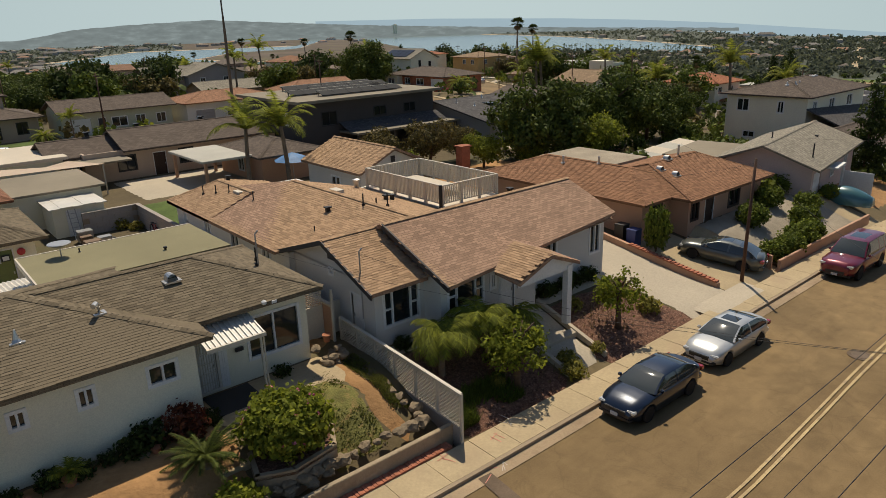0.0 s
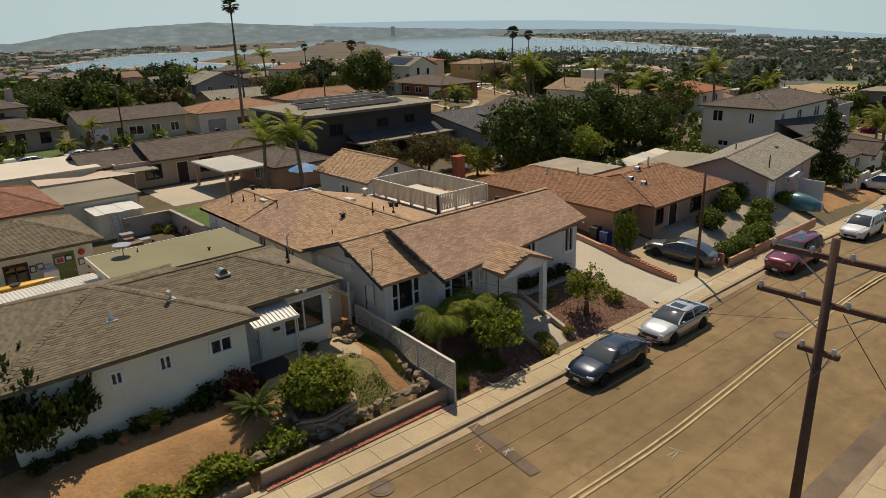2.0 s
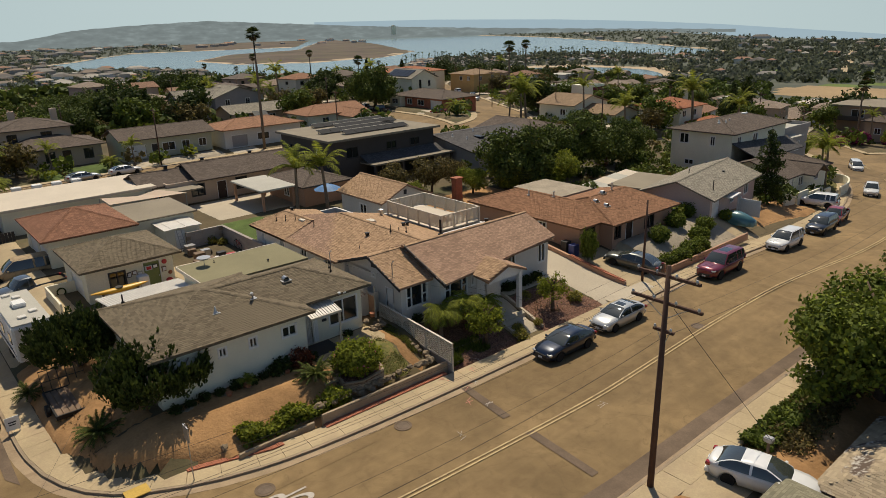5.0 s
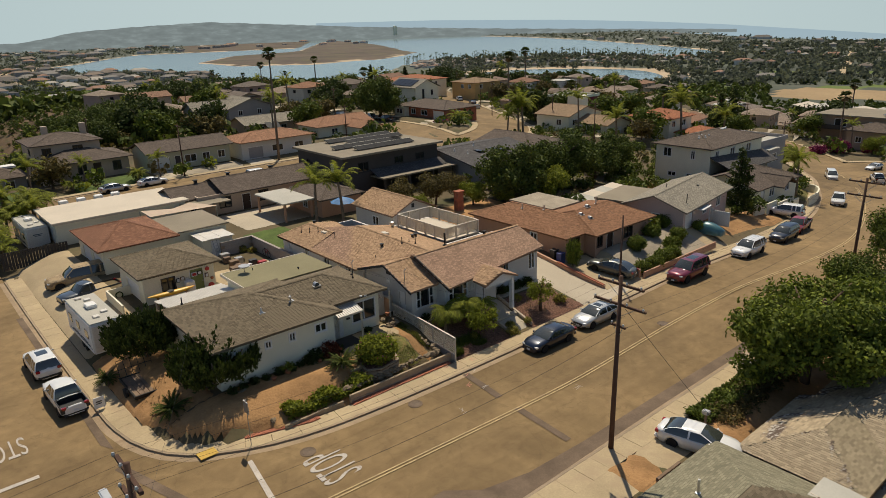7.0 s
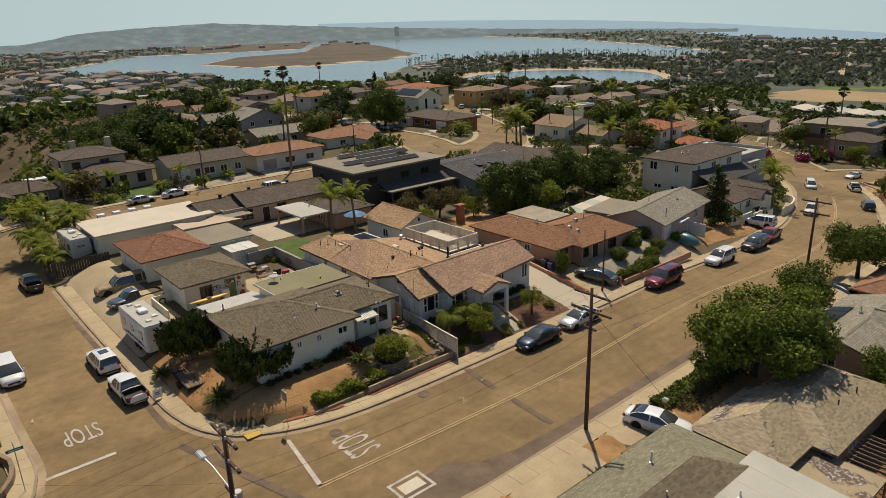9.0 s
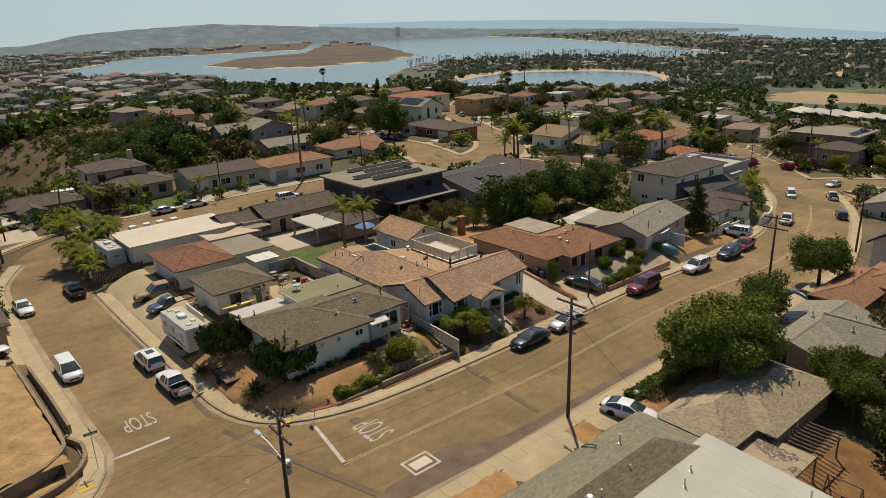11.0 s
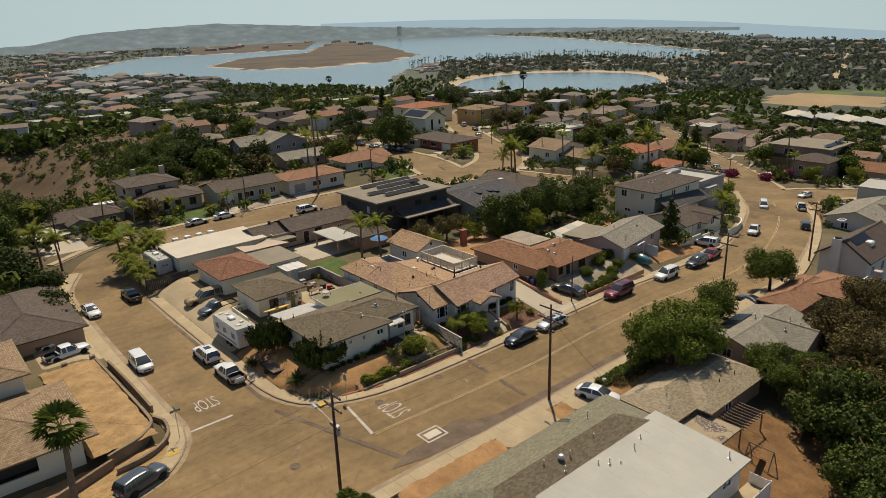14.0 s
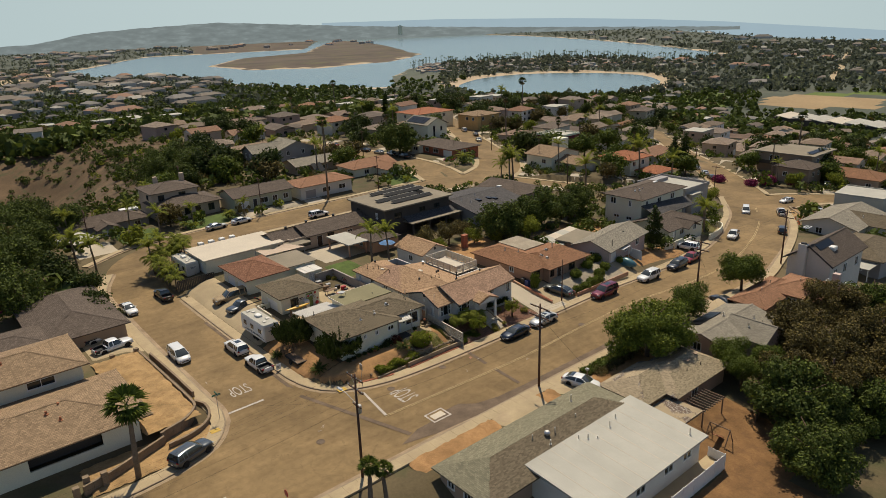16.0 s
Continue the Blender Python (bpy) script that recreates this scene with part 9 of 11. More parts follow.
flat_poly("cover", rect(-0.75, 4.3, 0.95, 5.3), 0.034, "roll_cream").parent = bx_
scene.collection.objects[-1].location = (0, -4.9, 0)


def road_word(x, y, yaw, text, wide, tall):
    cu = bpy.data.curves.new("road_word", "FONT")
    cu.body, cu.size, cu.extrude, cu.align_x, cu.align_y = text, 1.0, 0.0, "CENTER", "CENTER"
    tmp = bpy.data.objects.new("tmp_word", cu)
    scene.collection.objects.link(tmp)
    bpy.context.view_layer.update()
    me = bpy.data.meshes.new_from_object(tmp.evaluated_get(bpy.context.evaluated_depsgraph_get()))
    bpy.data.objects.remove(tmp)
    co = np.array([v.co[:] for v in me.vertices])
    s = (co.max(0) - co.min(0))
    for v in me.vertices:
        v.co = (v.co.x * wide / s[0], v.co.y * tall / s[1], 0)
    me.materials.clear()
    me.materials.append(M["paint_white"])
    ob = new("road_word", me)
    ob.matrix_basis = pose(x, y, 0.037, 0, 0, yaw)
    tagged(ob, "worn white painted word on the road", "road marking", kind="structure")


road_word(0.2, 11.2, 90, "STOP", 3.0, 2.5)
road_word(-14.4, 26.6, 180, "STOP", 2.6, 2.4)
road_word(-27.0, 5.2, -90, "STOP", 2.8, 2.4)
man = thing("manhole_cover", -0.3, 13.4, 0.03, "round cast-iron manhole cover in the street", "manhole cover", "manhole covers")
part("ring", lathe(bmesh.new(), -0.3, 13.4, [(0.5, 0.022), (0.5, 0.034), (0.36, 0.036), (0.36, 0.02)], 24), "asphalt_dark", man)
part("lid", lathe(bmesh.new(), -0.3, 13.4, [(0.35, 0.02), (0.35, 0.036), (0.05, 0.038)], 24), rough_mat("cast_iron", (0.16, 0.115, 0.08), 0.8, 2.0, 20, 0.2, 0.5), man)
for x, y in ((7.9, 13.2), (-12.6, 9.6), (31.0, 8.8)):
    again(man, x, y, 0.03)
# survey paint
for i, (x, y, m_) in enumerate(((13.4, 13.9, "chalk_pink"), (14.2, 14.0, "paint_white"), (12.2, 12.6, "chalk_pink"), (13.0, 11.6, "paint_white"), (15.0, 15.2, "chalk_pink"), (16.0, 15.5, "paint_white"), (12.6, 15.4, "chalk_pink"), (9.6, 10.2, "paint_white"), (17.6, 7.0, "paint_white"), (-16.8, 31.0, "paint_white"), (-10.8, 12.2, "paint_white"), (-11.6, 11.4, "paint_white"))):
    mk = thing("survey_mark", x, y, 0.04 if y < 14.6 else 0.17, "faded spray-painted survey mark", "road marking")
    z_ = 0.038 if y < 14.5 else 0.166
    for k in range(3):
        a = random.Random(i * 7 + k).uniform(0, 3.1)
        dx, dy = 0.26 * math.cos(a), 0.26 * math.sin(a)
        ox, oy = random.Random(i + k * 31).uniform(-0.25, 0.25), random.Random(i * 3 + k).uniform(-0.25, 0.25)
        bm = bmesh.new()
        prism(bm, [(x + ox - dx - dy * 0.05, y + oy - dy + dx * 0.05, z_), (x + ox + dx - dy * 0.05, y + oy + dy + dx * 0.05, z_), (x + ox + dx + dy * 0.05, y + oy + dy - dx * 0.05, z_), (x + ox - dx + dy * 0.05, y + oy - dy - dx * 0.05, z_)], 0.003)
        part("stroke", bm, m_, mk)


# ---- yards: thin layers that follow the ground ----
def yard(name, x0, y0, x1, y1, material, label, category="ground cover", dz=0.06, step=0.5, ragged=0.15, tilt=None, clear=None):
    nx, ny = max(2, int((x1 - x0) / step)), max(2, int((y1 - y0) / step))
    r = random.Random(int(x0 * 7 + y0 * 13))
    X, Y = np.meshgrid(np.linspace(x0, x1, nx + 1), np.linspace(y0, y1, ny + 1))
    X, Y = X.copy(), Y.copy()
    for j in range(ny + 1):
        X[j, 0] += r.uniform(-ragged, ragged)
        X[j, -1] += r.uniform(-ragged, ragged)
    for i in range(nx + 1):
        Y[0, i] += r.uniform(-ragged, ragged)
        Y[-1, i] += r.uniform(-ragged, ragged)
    Zy = height(X.ravel(), Y.ravel()).reshape(X.shape) + dz
    if tilt:
        Zy = np.vectorize(tilt)(X, Y)
    Zy[0, :] -= 0.1
    Zy[-1, :] -= 0.1 if tilt is None else 0.0
    Zy[:, 0] -= 0.1
    Zy[:, -1] -= 0.1
    id_ = np.arange((nx + 1) * (ny + 1)).reshape(ny + 1, nx + 1)
    qs = np.stack([id_[:-1, :-1], id_[:-1, 1:], id_[1:, 1:], id_[1:, :-1]], -1).reshape(-1, 4)
    if clear is not None:
        gap = np.min([np.hypot(X.ravel() - p[0], Y.ravel() - p[1]) for p in clear], axis=0)
        qs = qs[(gap[qs] > 1.3).all(1)]
    ob = raw_part(name, np.stack([X.ravel(), Y.ravel(), Zy.ravel()], 1), qs, material, smooth=True)
    return tagged(ob, label, category, kind="structure")


SOUTH = lambda x, y: 0.145 + min(0.0, y + 1.0) * 0.14
KERB = spline([(-8.7, 30, 0), (-8.5, 24, 0), (-7.6, 20.4, 0), (-5.9, 17.9, 0), (-3.1, 16.1, 0), (0.3, 14.95, 0), (5, 14.35, 0), (9, 14.15, 0)], 0.3)
yard("yard_soil", -7.2, 16.1, 7.0, 21.3, "soil", "bare orange soil in the corner yard", step=0.25, clear=KERB)
yard("yard_soil", -7.2, 21.3, -2.6, 35.0, "soil", "bare orange soil beside the corner house", dz=0.07, step=0.25, clear=KERB)
yard("yard_lawn", 9.0, 16.9, 11.8, 21.4, "lawn", "patchy dry lawn", dz=0.08)
yard("yard_soil", 11.8, 16.9, 12.7, 22.4, "soil", "bare soil path beside the fence", dz=0.085)
yard("yard_soil", 12.1, 23.0, 13.4, 33.0, "soil", "bare soil side passage", dz=0.05)
yard("path", 6.9, 20.2, 12.6, 22.7, "concrete", "concrete entrance path", dz=0.1, ragged=0.02)
yard("mulch_bed", 14.0, 15.75, 20.4, 20.6, "mulch", "brown bark mulch bed")
yard("mulch_bed", 22.6, 15.5, 29.75, 20.1, "mulch", "brown bark mulch bed")
yard("path", 23.0, 20.0, 29.0, 20.9, "concrete_new", "pale concrete path beside the house", dz=0.08, ragged=0.0)
yard("path", 14.4, 20.6, 20.2, 21.4, "concrete_new", "pale concrete path", dz=0.07, ragged=0.0)
yard("path", 20.6, 16.3, 22.8, 20.6, "concrete_new", "pale concrete entrance path", dz=0.09, ragged=0.0)
yard("driveway", 29.6, 15.4, 33.8, 29.5, "concrete_new", "wide pale concrete driveway", dz=0.09, ragged=0.0)
yard("driveway", 30.2, 14.0, 35.6, 16.4, "concrete_new", "driveway apron sloping to the street", ragged=0.0, tilt=lambda x, y: 0.05 + 0.13 * min(1, max(0, (y - 14.2) / 1.0)))
yard("driveway", 33.9, 15.4, 39.5, 23.2, "concrete", "concrete parking space", dz=0.08, ragged=0.0)
yard("gravel_bed", 39.5, 16.2, 53.4, 21.8, "gravel", "pale gravel front garden")
yard("driveway", 52.6, 15.7, 56.0, 20.4, "concrete", "concrete driveway", dz=0.08, ragged=0.0)
yard("yard_soil", 58.2, 17.2, 74.0, 22.6, "soil", "dry orange bank")
yard("driveway", -8.6, 36.0, -1.6, 64.5, "concrete", "oil-stained concrete drive beside the street", dz=0.06, ragged=0.05)
yard("yard_paving", 6.0, 35.0, 13.4, 45.0, "concrete", "cluttered concrete back yard", dz=0.05)
yard("path", -0.5, 35.0, 6.0, 40.4, "concrete", "concrete passage", dz=0.05)
yard("yard_lawn", 14.6, 47.0, 20.4, 55.0, "lawn_green", "small green lawn")
yard("path", 16.0, 56.0, 33.0, 65.6, "concrete_new", "pale concrete court", dz=0.05)
yard("yard_soil", 33.8, 37.0, 47.0, 47.0, "soil", "bare orange back yard", dz=0.05)
yard("yard_soil", 60.0, 33.0, 77.0, 44.0, "soil", "bare orange back yard", dz=0.05)
yard("yard_soil", -27.0, 22.6, -20.7, 45.0, "sandy", "graded yellow sandy soil behind a new block wall", dz=0.3, tilt=lambda x, y: 1.2 + 0.1 * math.sin(x * 1.7 + y) * math.cos(y * 0.9) + 0.05 * math.sin(5 * x + 3 * y))
yard("yard_soil", -34.0, 17.0, -20.4, 22.6, "sandy", "yellow sandy strip below the wall", dz=0.2)
yard("driveway", -26.5, 46.2, -17.8, 56.0, "concrete", "concrete driveway", dz=0.08, ragged=0.0)
yard("yard_soil", -8.0, -3.4, 4.0, -0.1, "soil", "dry orange verge", dz=0.07, tilt=lambda x, y: SOUTH(x, y) + 0.02)
yard("driveway", 3.8, -4.4, 12.4, -0.16, "concrete", "concrete driveway", dz=0.08, ragged=0.0, tilt=SOUTH)
yard("yard_soil", 11.0, -3.6, 13.8, -0.25, "soil", "bare soil strip by the drive", dz=0.1, tilt=lambda x, y: SOUTH(x, y) + 0.05)
yard("driveway", 13.6, -6.0, 19.2, -0.16, "concrete", "concrete driveway", dz=0.09, ragged=0.0, tilt=SOUTH)
yard("yard_soil", 19.2, -5.0, 36.0, -0.05, "soil", "shaded orange soil under a tree", dz=0.05)
yard("yard_soil", 17.6, -26.0, 31.0, -13.4, "soil_dark", "bare orange back garden", dz=0.05)
yard("driveway", 46.0, -4.0, 58.0, -0.16, "concrete", "concrete driveway", dz=0.08, ragged=0.0, tilt=SOUTH)
yard("yard_lawn", 88.9, 21.4, 98.4, 29.0, "lawn", "sloping front lawn", dz=0.1)
yard("yard_soil", 131.5, 17.2, 139.2, 25.2, "sandy", "bare corner plot", dz=0.1)
yard("yard_lawn", 8.0, 101.9, 21.0, 110.6, "lawn_green", "green front lawn", dz=0.05)
yard("yard_lawn", 26.0, 102.6, 37.6, 107.0, "gravel", "gravel front garden", dz=0.05)
yard("yard_lawn", 65.0, 102.4, 77.0, 110.0, "lawn_green", "green front lawn", dz=0.05)
yard("driveway", 21.6, 102.0, 25.8, 107.6, "concrete_new", "driveway", dz=0.06, ragged=0.0)
yard("driveway", 38.6, 102.0, 44.0, 105.8, "concrete_new", "driveway", dz=0.06, ragged=0.0)
yard("yard_lawn", 101.5, 106.5, 110.0, 116.5, "lawn_green", "green front lawn", dz=0.05)
yard("yard_lawn", -24.0, 76, -18, 88, "lawn_green", "green front lawn", dz=0.05)
yard("yard_lawn", -6.5, 103.0, 3.0, 111.5, "lawn_green", "green front lawn", dz=0.06)
yard("driveway", -16.0, 99.0, -8.0, 107.5, "concrete_new", "pale driveway before a carport", dz=0.07, ragged=0.0)
yard("yard_paving", 51.6, 47.6, 58.0, 52.4, "concrete_new", "pale garden patio", dz=0.06, ragged=0.05)

# ---- walls, fences and rocks ----
rw = thing("retaining_wall", 8.6, 16.5, 0.1, "low concrete retaining wall along the pavement", "wall")
part("wall", soft_box(4.6, 16.08, -0.2, 13.7, 16.28, 0.75, 0.02), "block_tan", rw)
part("wall_end", soft_box(-0.2, 16.28, -0.2, 4.2, 16.46, 0.42, 0.02), "block_tan", rw)
ed = thing("brick_edging", 9, 16.3, 0.12, "row of red bricks between pavement and wall", "edging")
for i in range(74):
    x = 4.6 + i * 0.118
    part("brick", boxes((x, 15.7, 0.08, x + 0.105, 16.06, 0.21 + 0.012 * (i % 3))), "brick_red", ed)
for i in range(40):
    x = -2.6 + i * 0.118
    part("brick", boxes((x, 15.9 + max(0, (1.4 - x)) * 0.3, 0.08, x + 0.105, 16.24 + max(0, (1.4 - x)) * 0.3, 0.21 + 0.012 * (i % 3))), "brick_red", ed)
pl = thing("planter", 8.4, 18.0, 0.5, "angular low concrete planter round the plumeria", "planter")
po = [(6.8, 17.4), (7.9, 16.9), (9.6, 17.2), (10.2, 18.4), (9.6, 19.6), (7.4, 19.6)]
for a, b in zip(po, po[1:] + po[:1]):
    d = Vector((b[0] - a[0], b[1] - a[1]))
    n = Vector((-d.y, d.x)).normalized() * 0.16
    bm = bmesh.new()
    prism(bm, [(*a, 1.3), (*b, 1.3), (b[0] + n.x, b[1] + n.y, 1.3), (a[0] + n.x, a[1] + n.y, 1.3)], 1.0)
    part("side", bm, "block_tan", pl)
bm = bmesh.new()
prism(bm, [(x, y, 1.22) for x, y in po], 0.1)
part("earth", bm, "mulch", pl)
for i in range(3):
    st = soft_box(6.0 + 0.05 * i, 16.75 + i * 0.75, 0.0, 7.2, 17.45 + i * 0.75, 0.42 + i * 0.4, 0.02)
    tagged(part("step", st, "concrete"), "plain concrete garden step", "step", "garden steps")


def make_rock(seed):
    r = np.random.default_rng(seed)
    bm = bmesh.new()
    bmesh.ops.create_icosphere(bm, subdivisions=2, radius=0.3)
    for v in bm.verts:
        k = 1 + 0.22 * math.sin(v.co.x * 9 + seed) * math.cos(v.co.y * 8 + seed * 2) + 0.12 * float(r.normal())
        v.co = Vector((v.co.x * k * 1.25, v.co.y * k, v.co.z * k * 0.75))
    return bm


rocks = [tagged(part("rock", make_rock(s), "rock"), "rough brown garden rock", "rock", "edging rocks") for s in (1, 2, 3)]
rr = random.Random(9)
spots = [(4.9 + i * 0.47, 16.95 + rr.uniform(-0.1, 0.12), 0.85) for i in range(18)] + [(13.05 + rr.uniform(-0.3, 0.2), 17.2 + i * 0.42, 0.95 + i * 0.05) for i in range(9)]
spots += [(12.3 + rr.uniform(-0.5, 0.6), 22.4 + rr.uniform(-0.7, 0.5), 1.6 + rr.uniform(0, 0.5)) for i in range(9)]
spots += [(-2.6 + i * 0.42, 17.6 + max(0, -i + 5) * 0.12 + rr.uniform(-0.25, 0.25), 0.4 + rr.uniform(0, 0.2)) for i in range(14)]
spots += [(-2.0 + i * 0.5, 20.5 + rr.uniform(-0.15, 0.2), 1.45) for i in range(14)]
spots += [(7.6 + i * 0.35, 16.9 + rr.uniform(-0.1, 0.3), 0.7) for i in range(8)]
for i, (x, y, z) in enumerate(spots):
    s = rr.uniform(0.4, 0.95)
    ob = rocks[i % 3] if i < 3 else copy_thing(rocks[i % 3], Matrix.Identity(4))
    ob.matrix_basis = Matrix.LocRotScale((x, y, z), Euler((rr.uniform(-0.3, 0.3), rr.uniform(-0.3, 0.3), rr.uniform(0, 6))), (s, s, s))

# lattice fence between the two front gardens
fn = thing("lattice_fence", 13.78, 19, 0.8, "cream lattice fence on a low block wall", "fence")
FY0, FY1 = 15.7, 23.4
def fence_top(y):
    return 2.05 + 0.06 * (y - FY0)
n_p = 6
for i in range(n_p + 1):
    y = FY0 + (FY1 - FY0) * i / n_p
    part("post", boxes((13.73, y - 0.05, 0.0, 13.83, y + 0.05, fence_top(y) + 0.05)), "trim_cream", fn)
bm = bmesh.new()
prism(bm, [(13.71, FY0, fence_top(FY0) + 0.08), (13.85, FY0, fence_top(FY0) + 0.08), (13.85, FY1, fence_top(FY1) + 0.08), (13.71, FY1, fence_top(FY1) + 0.08)], 0.07)
part("cap_rail", bm, "trim_cream", fn)
bm = bmesh.new()
prism(bm, [(13.70, FY0, 0.72), (13.86, FY0, 0.72), (13.86, FY1, 1.3), (13.70, FY1, 1.3)], 0.9)
part("base_wall", bm, "block", fn)
hgt = 1.32
k_n = int((FY1 - FY0 + hgt) / 0.15)
for sgn in (-1, 1):
    xo = 13.78 + 0.012 * sgn
    for i in range(k_n):
        u0 = FY0 - hgt + i * 0.15 if sgn > 0 else FY0 + i * 0.15
        a0, a1 = 0.0, hgt
        pts_ = []
        for v in (a0, a1):
            pts_.append((u0 + v * sgn, v))
        (ya, va), (yb, vb) = pts_
        lo_, hi_ = FY0, FY1
        def clip(y_t, ya=ya, va=va, yb=yb, vb=vb):
            return va + (vb - va) * (y_t - ya) / (yb - ya)
        P0, P1 = [ya, va], [yb, vb]
        for P in (P0, P1):
            if P[0] < lo_:
                P[1] = clip(lo_); P[0] = lo_
            if P[0] > hi_:
                P[1] = clip(hi_); P[0] = hi_
        if abs(P0[0] - P1[0]) < 0.05 or min(ya, yb) > hi_ or max(ya, yb) < lo_:
            continue
        za, zb_ = fence_top(P0[0]) - hgt + P0[1], fence_top(P1[0]) - hgt + P1[1]
        bm = bmesh.new()
        tube(bm, [(xo, P0[0], za), (xo, P1[0], zb_)], 0.02, 4)
        part("slat", bm, "trim_cream", fn)
sg = thing("side_gate", 12.9, 24.2, 1.5, "tall timber screen with lattice top across the side passage", "fence")
part("panel", boxes((11.9, 24.2, 1.4, 14.3, 24.28, 3.0)), "trim_cream", sg)
part("post", boxes((13.4, 23.4, 1.2, 13.5, 23.5, 3.9), (11.9, 24.18, 1.3, 12.0, 24.3, 3.9)), "trim_cream", sg)
for i in range(9):
    part("batten", boxes((12.0, 24.2, 3.05 + i * 0.09, 13.4, 24.24, 3.1 + i * 0.09)), "trim_cream", sg)
part("side_panel", boxes((13.42, 23.5, 1.2, 13.5, 29.0, 3.1)), "stucco_peach", sg)
part("side_cap", boxes((13.38, 23.5, 3.1, 13.54, 29.0, 3.2)), "trim_cream", sg)
# block wall round the back yard
bw = thing("block_wall", 13.6, 44, 1.2, "grey concrete block wall round the back yard", "wall")
for x0, y0, x1, y1 in ((13.4, 29.4, 13.6, 49.2), (9.9, 49.0, 13.4, 49.2)):
    L_ = max(x1 - x0, y1 - y0)
    for row in range(5):
        m = int(L_ / 0.8)
        for i in range(m):
            o = (row % 2) * 0.4
            a, b = i * 0.8 + 0.01 + o, min(L_, (i + 1) * 0.8 - 0.01 + o)
            if b - a < 0.1:
                continue
            z0 = 1.2 + row * 0.36
            part("block", boxes((x0, y0 + a, z0, x1, y0 + b, z0 + 0.35)) if y1 - y0 > 1 else boxes((x0 + a, y0, z0, x0 + b, y1, z0 + 0.35)), "block", bw)
part("core", boxes((13.43, 29.4, 1.2, 13.57, 49.2, 2.98), (9.9, 49.03, 1.2, 13.4, 49.17, 2.98)), "kerb", bw)
part("coping", boxes((13.36, 29.4, 3.0, 13.64, 49.24, 3.06), (9.9, 48.96, 3.0, 13.36, 49.24, 3.06)), "block", bw)
# drive edging, main entrance kerbs
lw = thing("drive_wall", 34.8, 21, 1, "low tan wall with brick capping beside the driveway", "wall")
bm = bmesh.new()
prism(bm, [(33.7, 16.9, 0.4), (33.95, 16.9, 0.4), (33.95, 27.0, 2.0), (33.7, 27.0, 2.0)], 0.8)
part("wall", bm, "stucco_peach", lw)
for i in range(24):
    y = 17.0 + i * 0.24
    z = 0.4 + (y - 16.9) * 0.158
    part("brick", boxes((33.65, y, z, 34.0, y + 0.2, z + 0.09)), "brick_red", lw)
gw = thing("garden_wall", 45, 16.2, 0.2, "low tan retaining wall of the gravel garden", "wall")
part("wall", soft_box(38.7, 15.8, 0.0, 52.4, 15.98, 0.75, 0.02), "stucco_peach", gw)
part("side", soft_box(38.6, 16.28, 0.0, 38.78, 20.0, 0.95, 0.02), "stucco_peach", gw)
for i, (x0, y0, x1, y1) in enumerate(((22.85, 16.3, 23.05, 20.4), (20.35, 16.3, 20.55, 18.4), (20.55, 17.9, 22.85, 18.2))):
    za, zb = height1(x0, y0) + 0.24, height1(x0, y1) + 0.24
    bm = bmesh.new()
    prism(bm, [(x0, y0, za), (x1, y0, za), (x1, y1, zb), (x0, y1, zb)], 0.6)
    tagged(part("path_kerb", bm, "concrete_new"), "pale concrete path edging", "edging", "path edging")
# west corner: new double block walls
ww = thing("block_wall", -21, 30, 0.3, "new stepped brown block walls round the graded corner lot", "wall")
for line_, top, th_ in (([(-20.9, 44.5), (-20.6, 35), (-20.4, 27), (-20.7, 24.6), (-22.3, 22.9), (-25, 21.9), (-25.6, 21.6)], 1.3, 0.15), ([(-19.8, 43.5), (-19.5, 35.5), (-19.4, 28.6)], 0.95, 0.13), ([(-20.1, 27.6), (-19.2, 25.6), (-19.6, 23.0), (-21.0, 21.2), (-23.0, 20.3), (-25.4, 20.0)], 0.62, 0.15), ([(-25.4, 21.3), (-28.0, 20.2), (-31.6, 18.7), (-34.5, 17.9)], 1.0, 0.15)):
    c_ = spline([(x, y, 0) for x, y in line_], 0.8)
    a_, b_ = ribbon(c_, np.full(len(c_), th_), np.full(len(c_), -th_), 0)
    for i in range(len(c_) - 1):
        bm = bmesh.new()
        t0 = 0.012
        e = lambda P, u: P[i] + (P[i + 1] - P[i]) * u
        prism(bm, [(*e(a_, t0), top), (*e(a_, 1 - t0), top), (*e(b_, 1 - t0), top), (*e(b_, t0), top)], top + 0.2)
        part("block", bm, "block_brown", ww)
for x, y in ((-21.1, 45.0), (-24.2, 45.2), (-32.4, 18.2), (-34.0, 18.6), (-35.2, 17.4)):
    part("pier", soft_box(x - 0.3, y - 0.3, 0.0, x + 0.3, y + 0.3, 1.55, 0.02), "block_brown", ww)
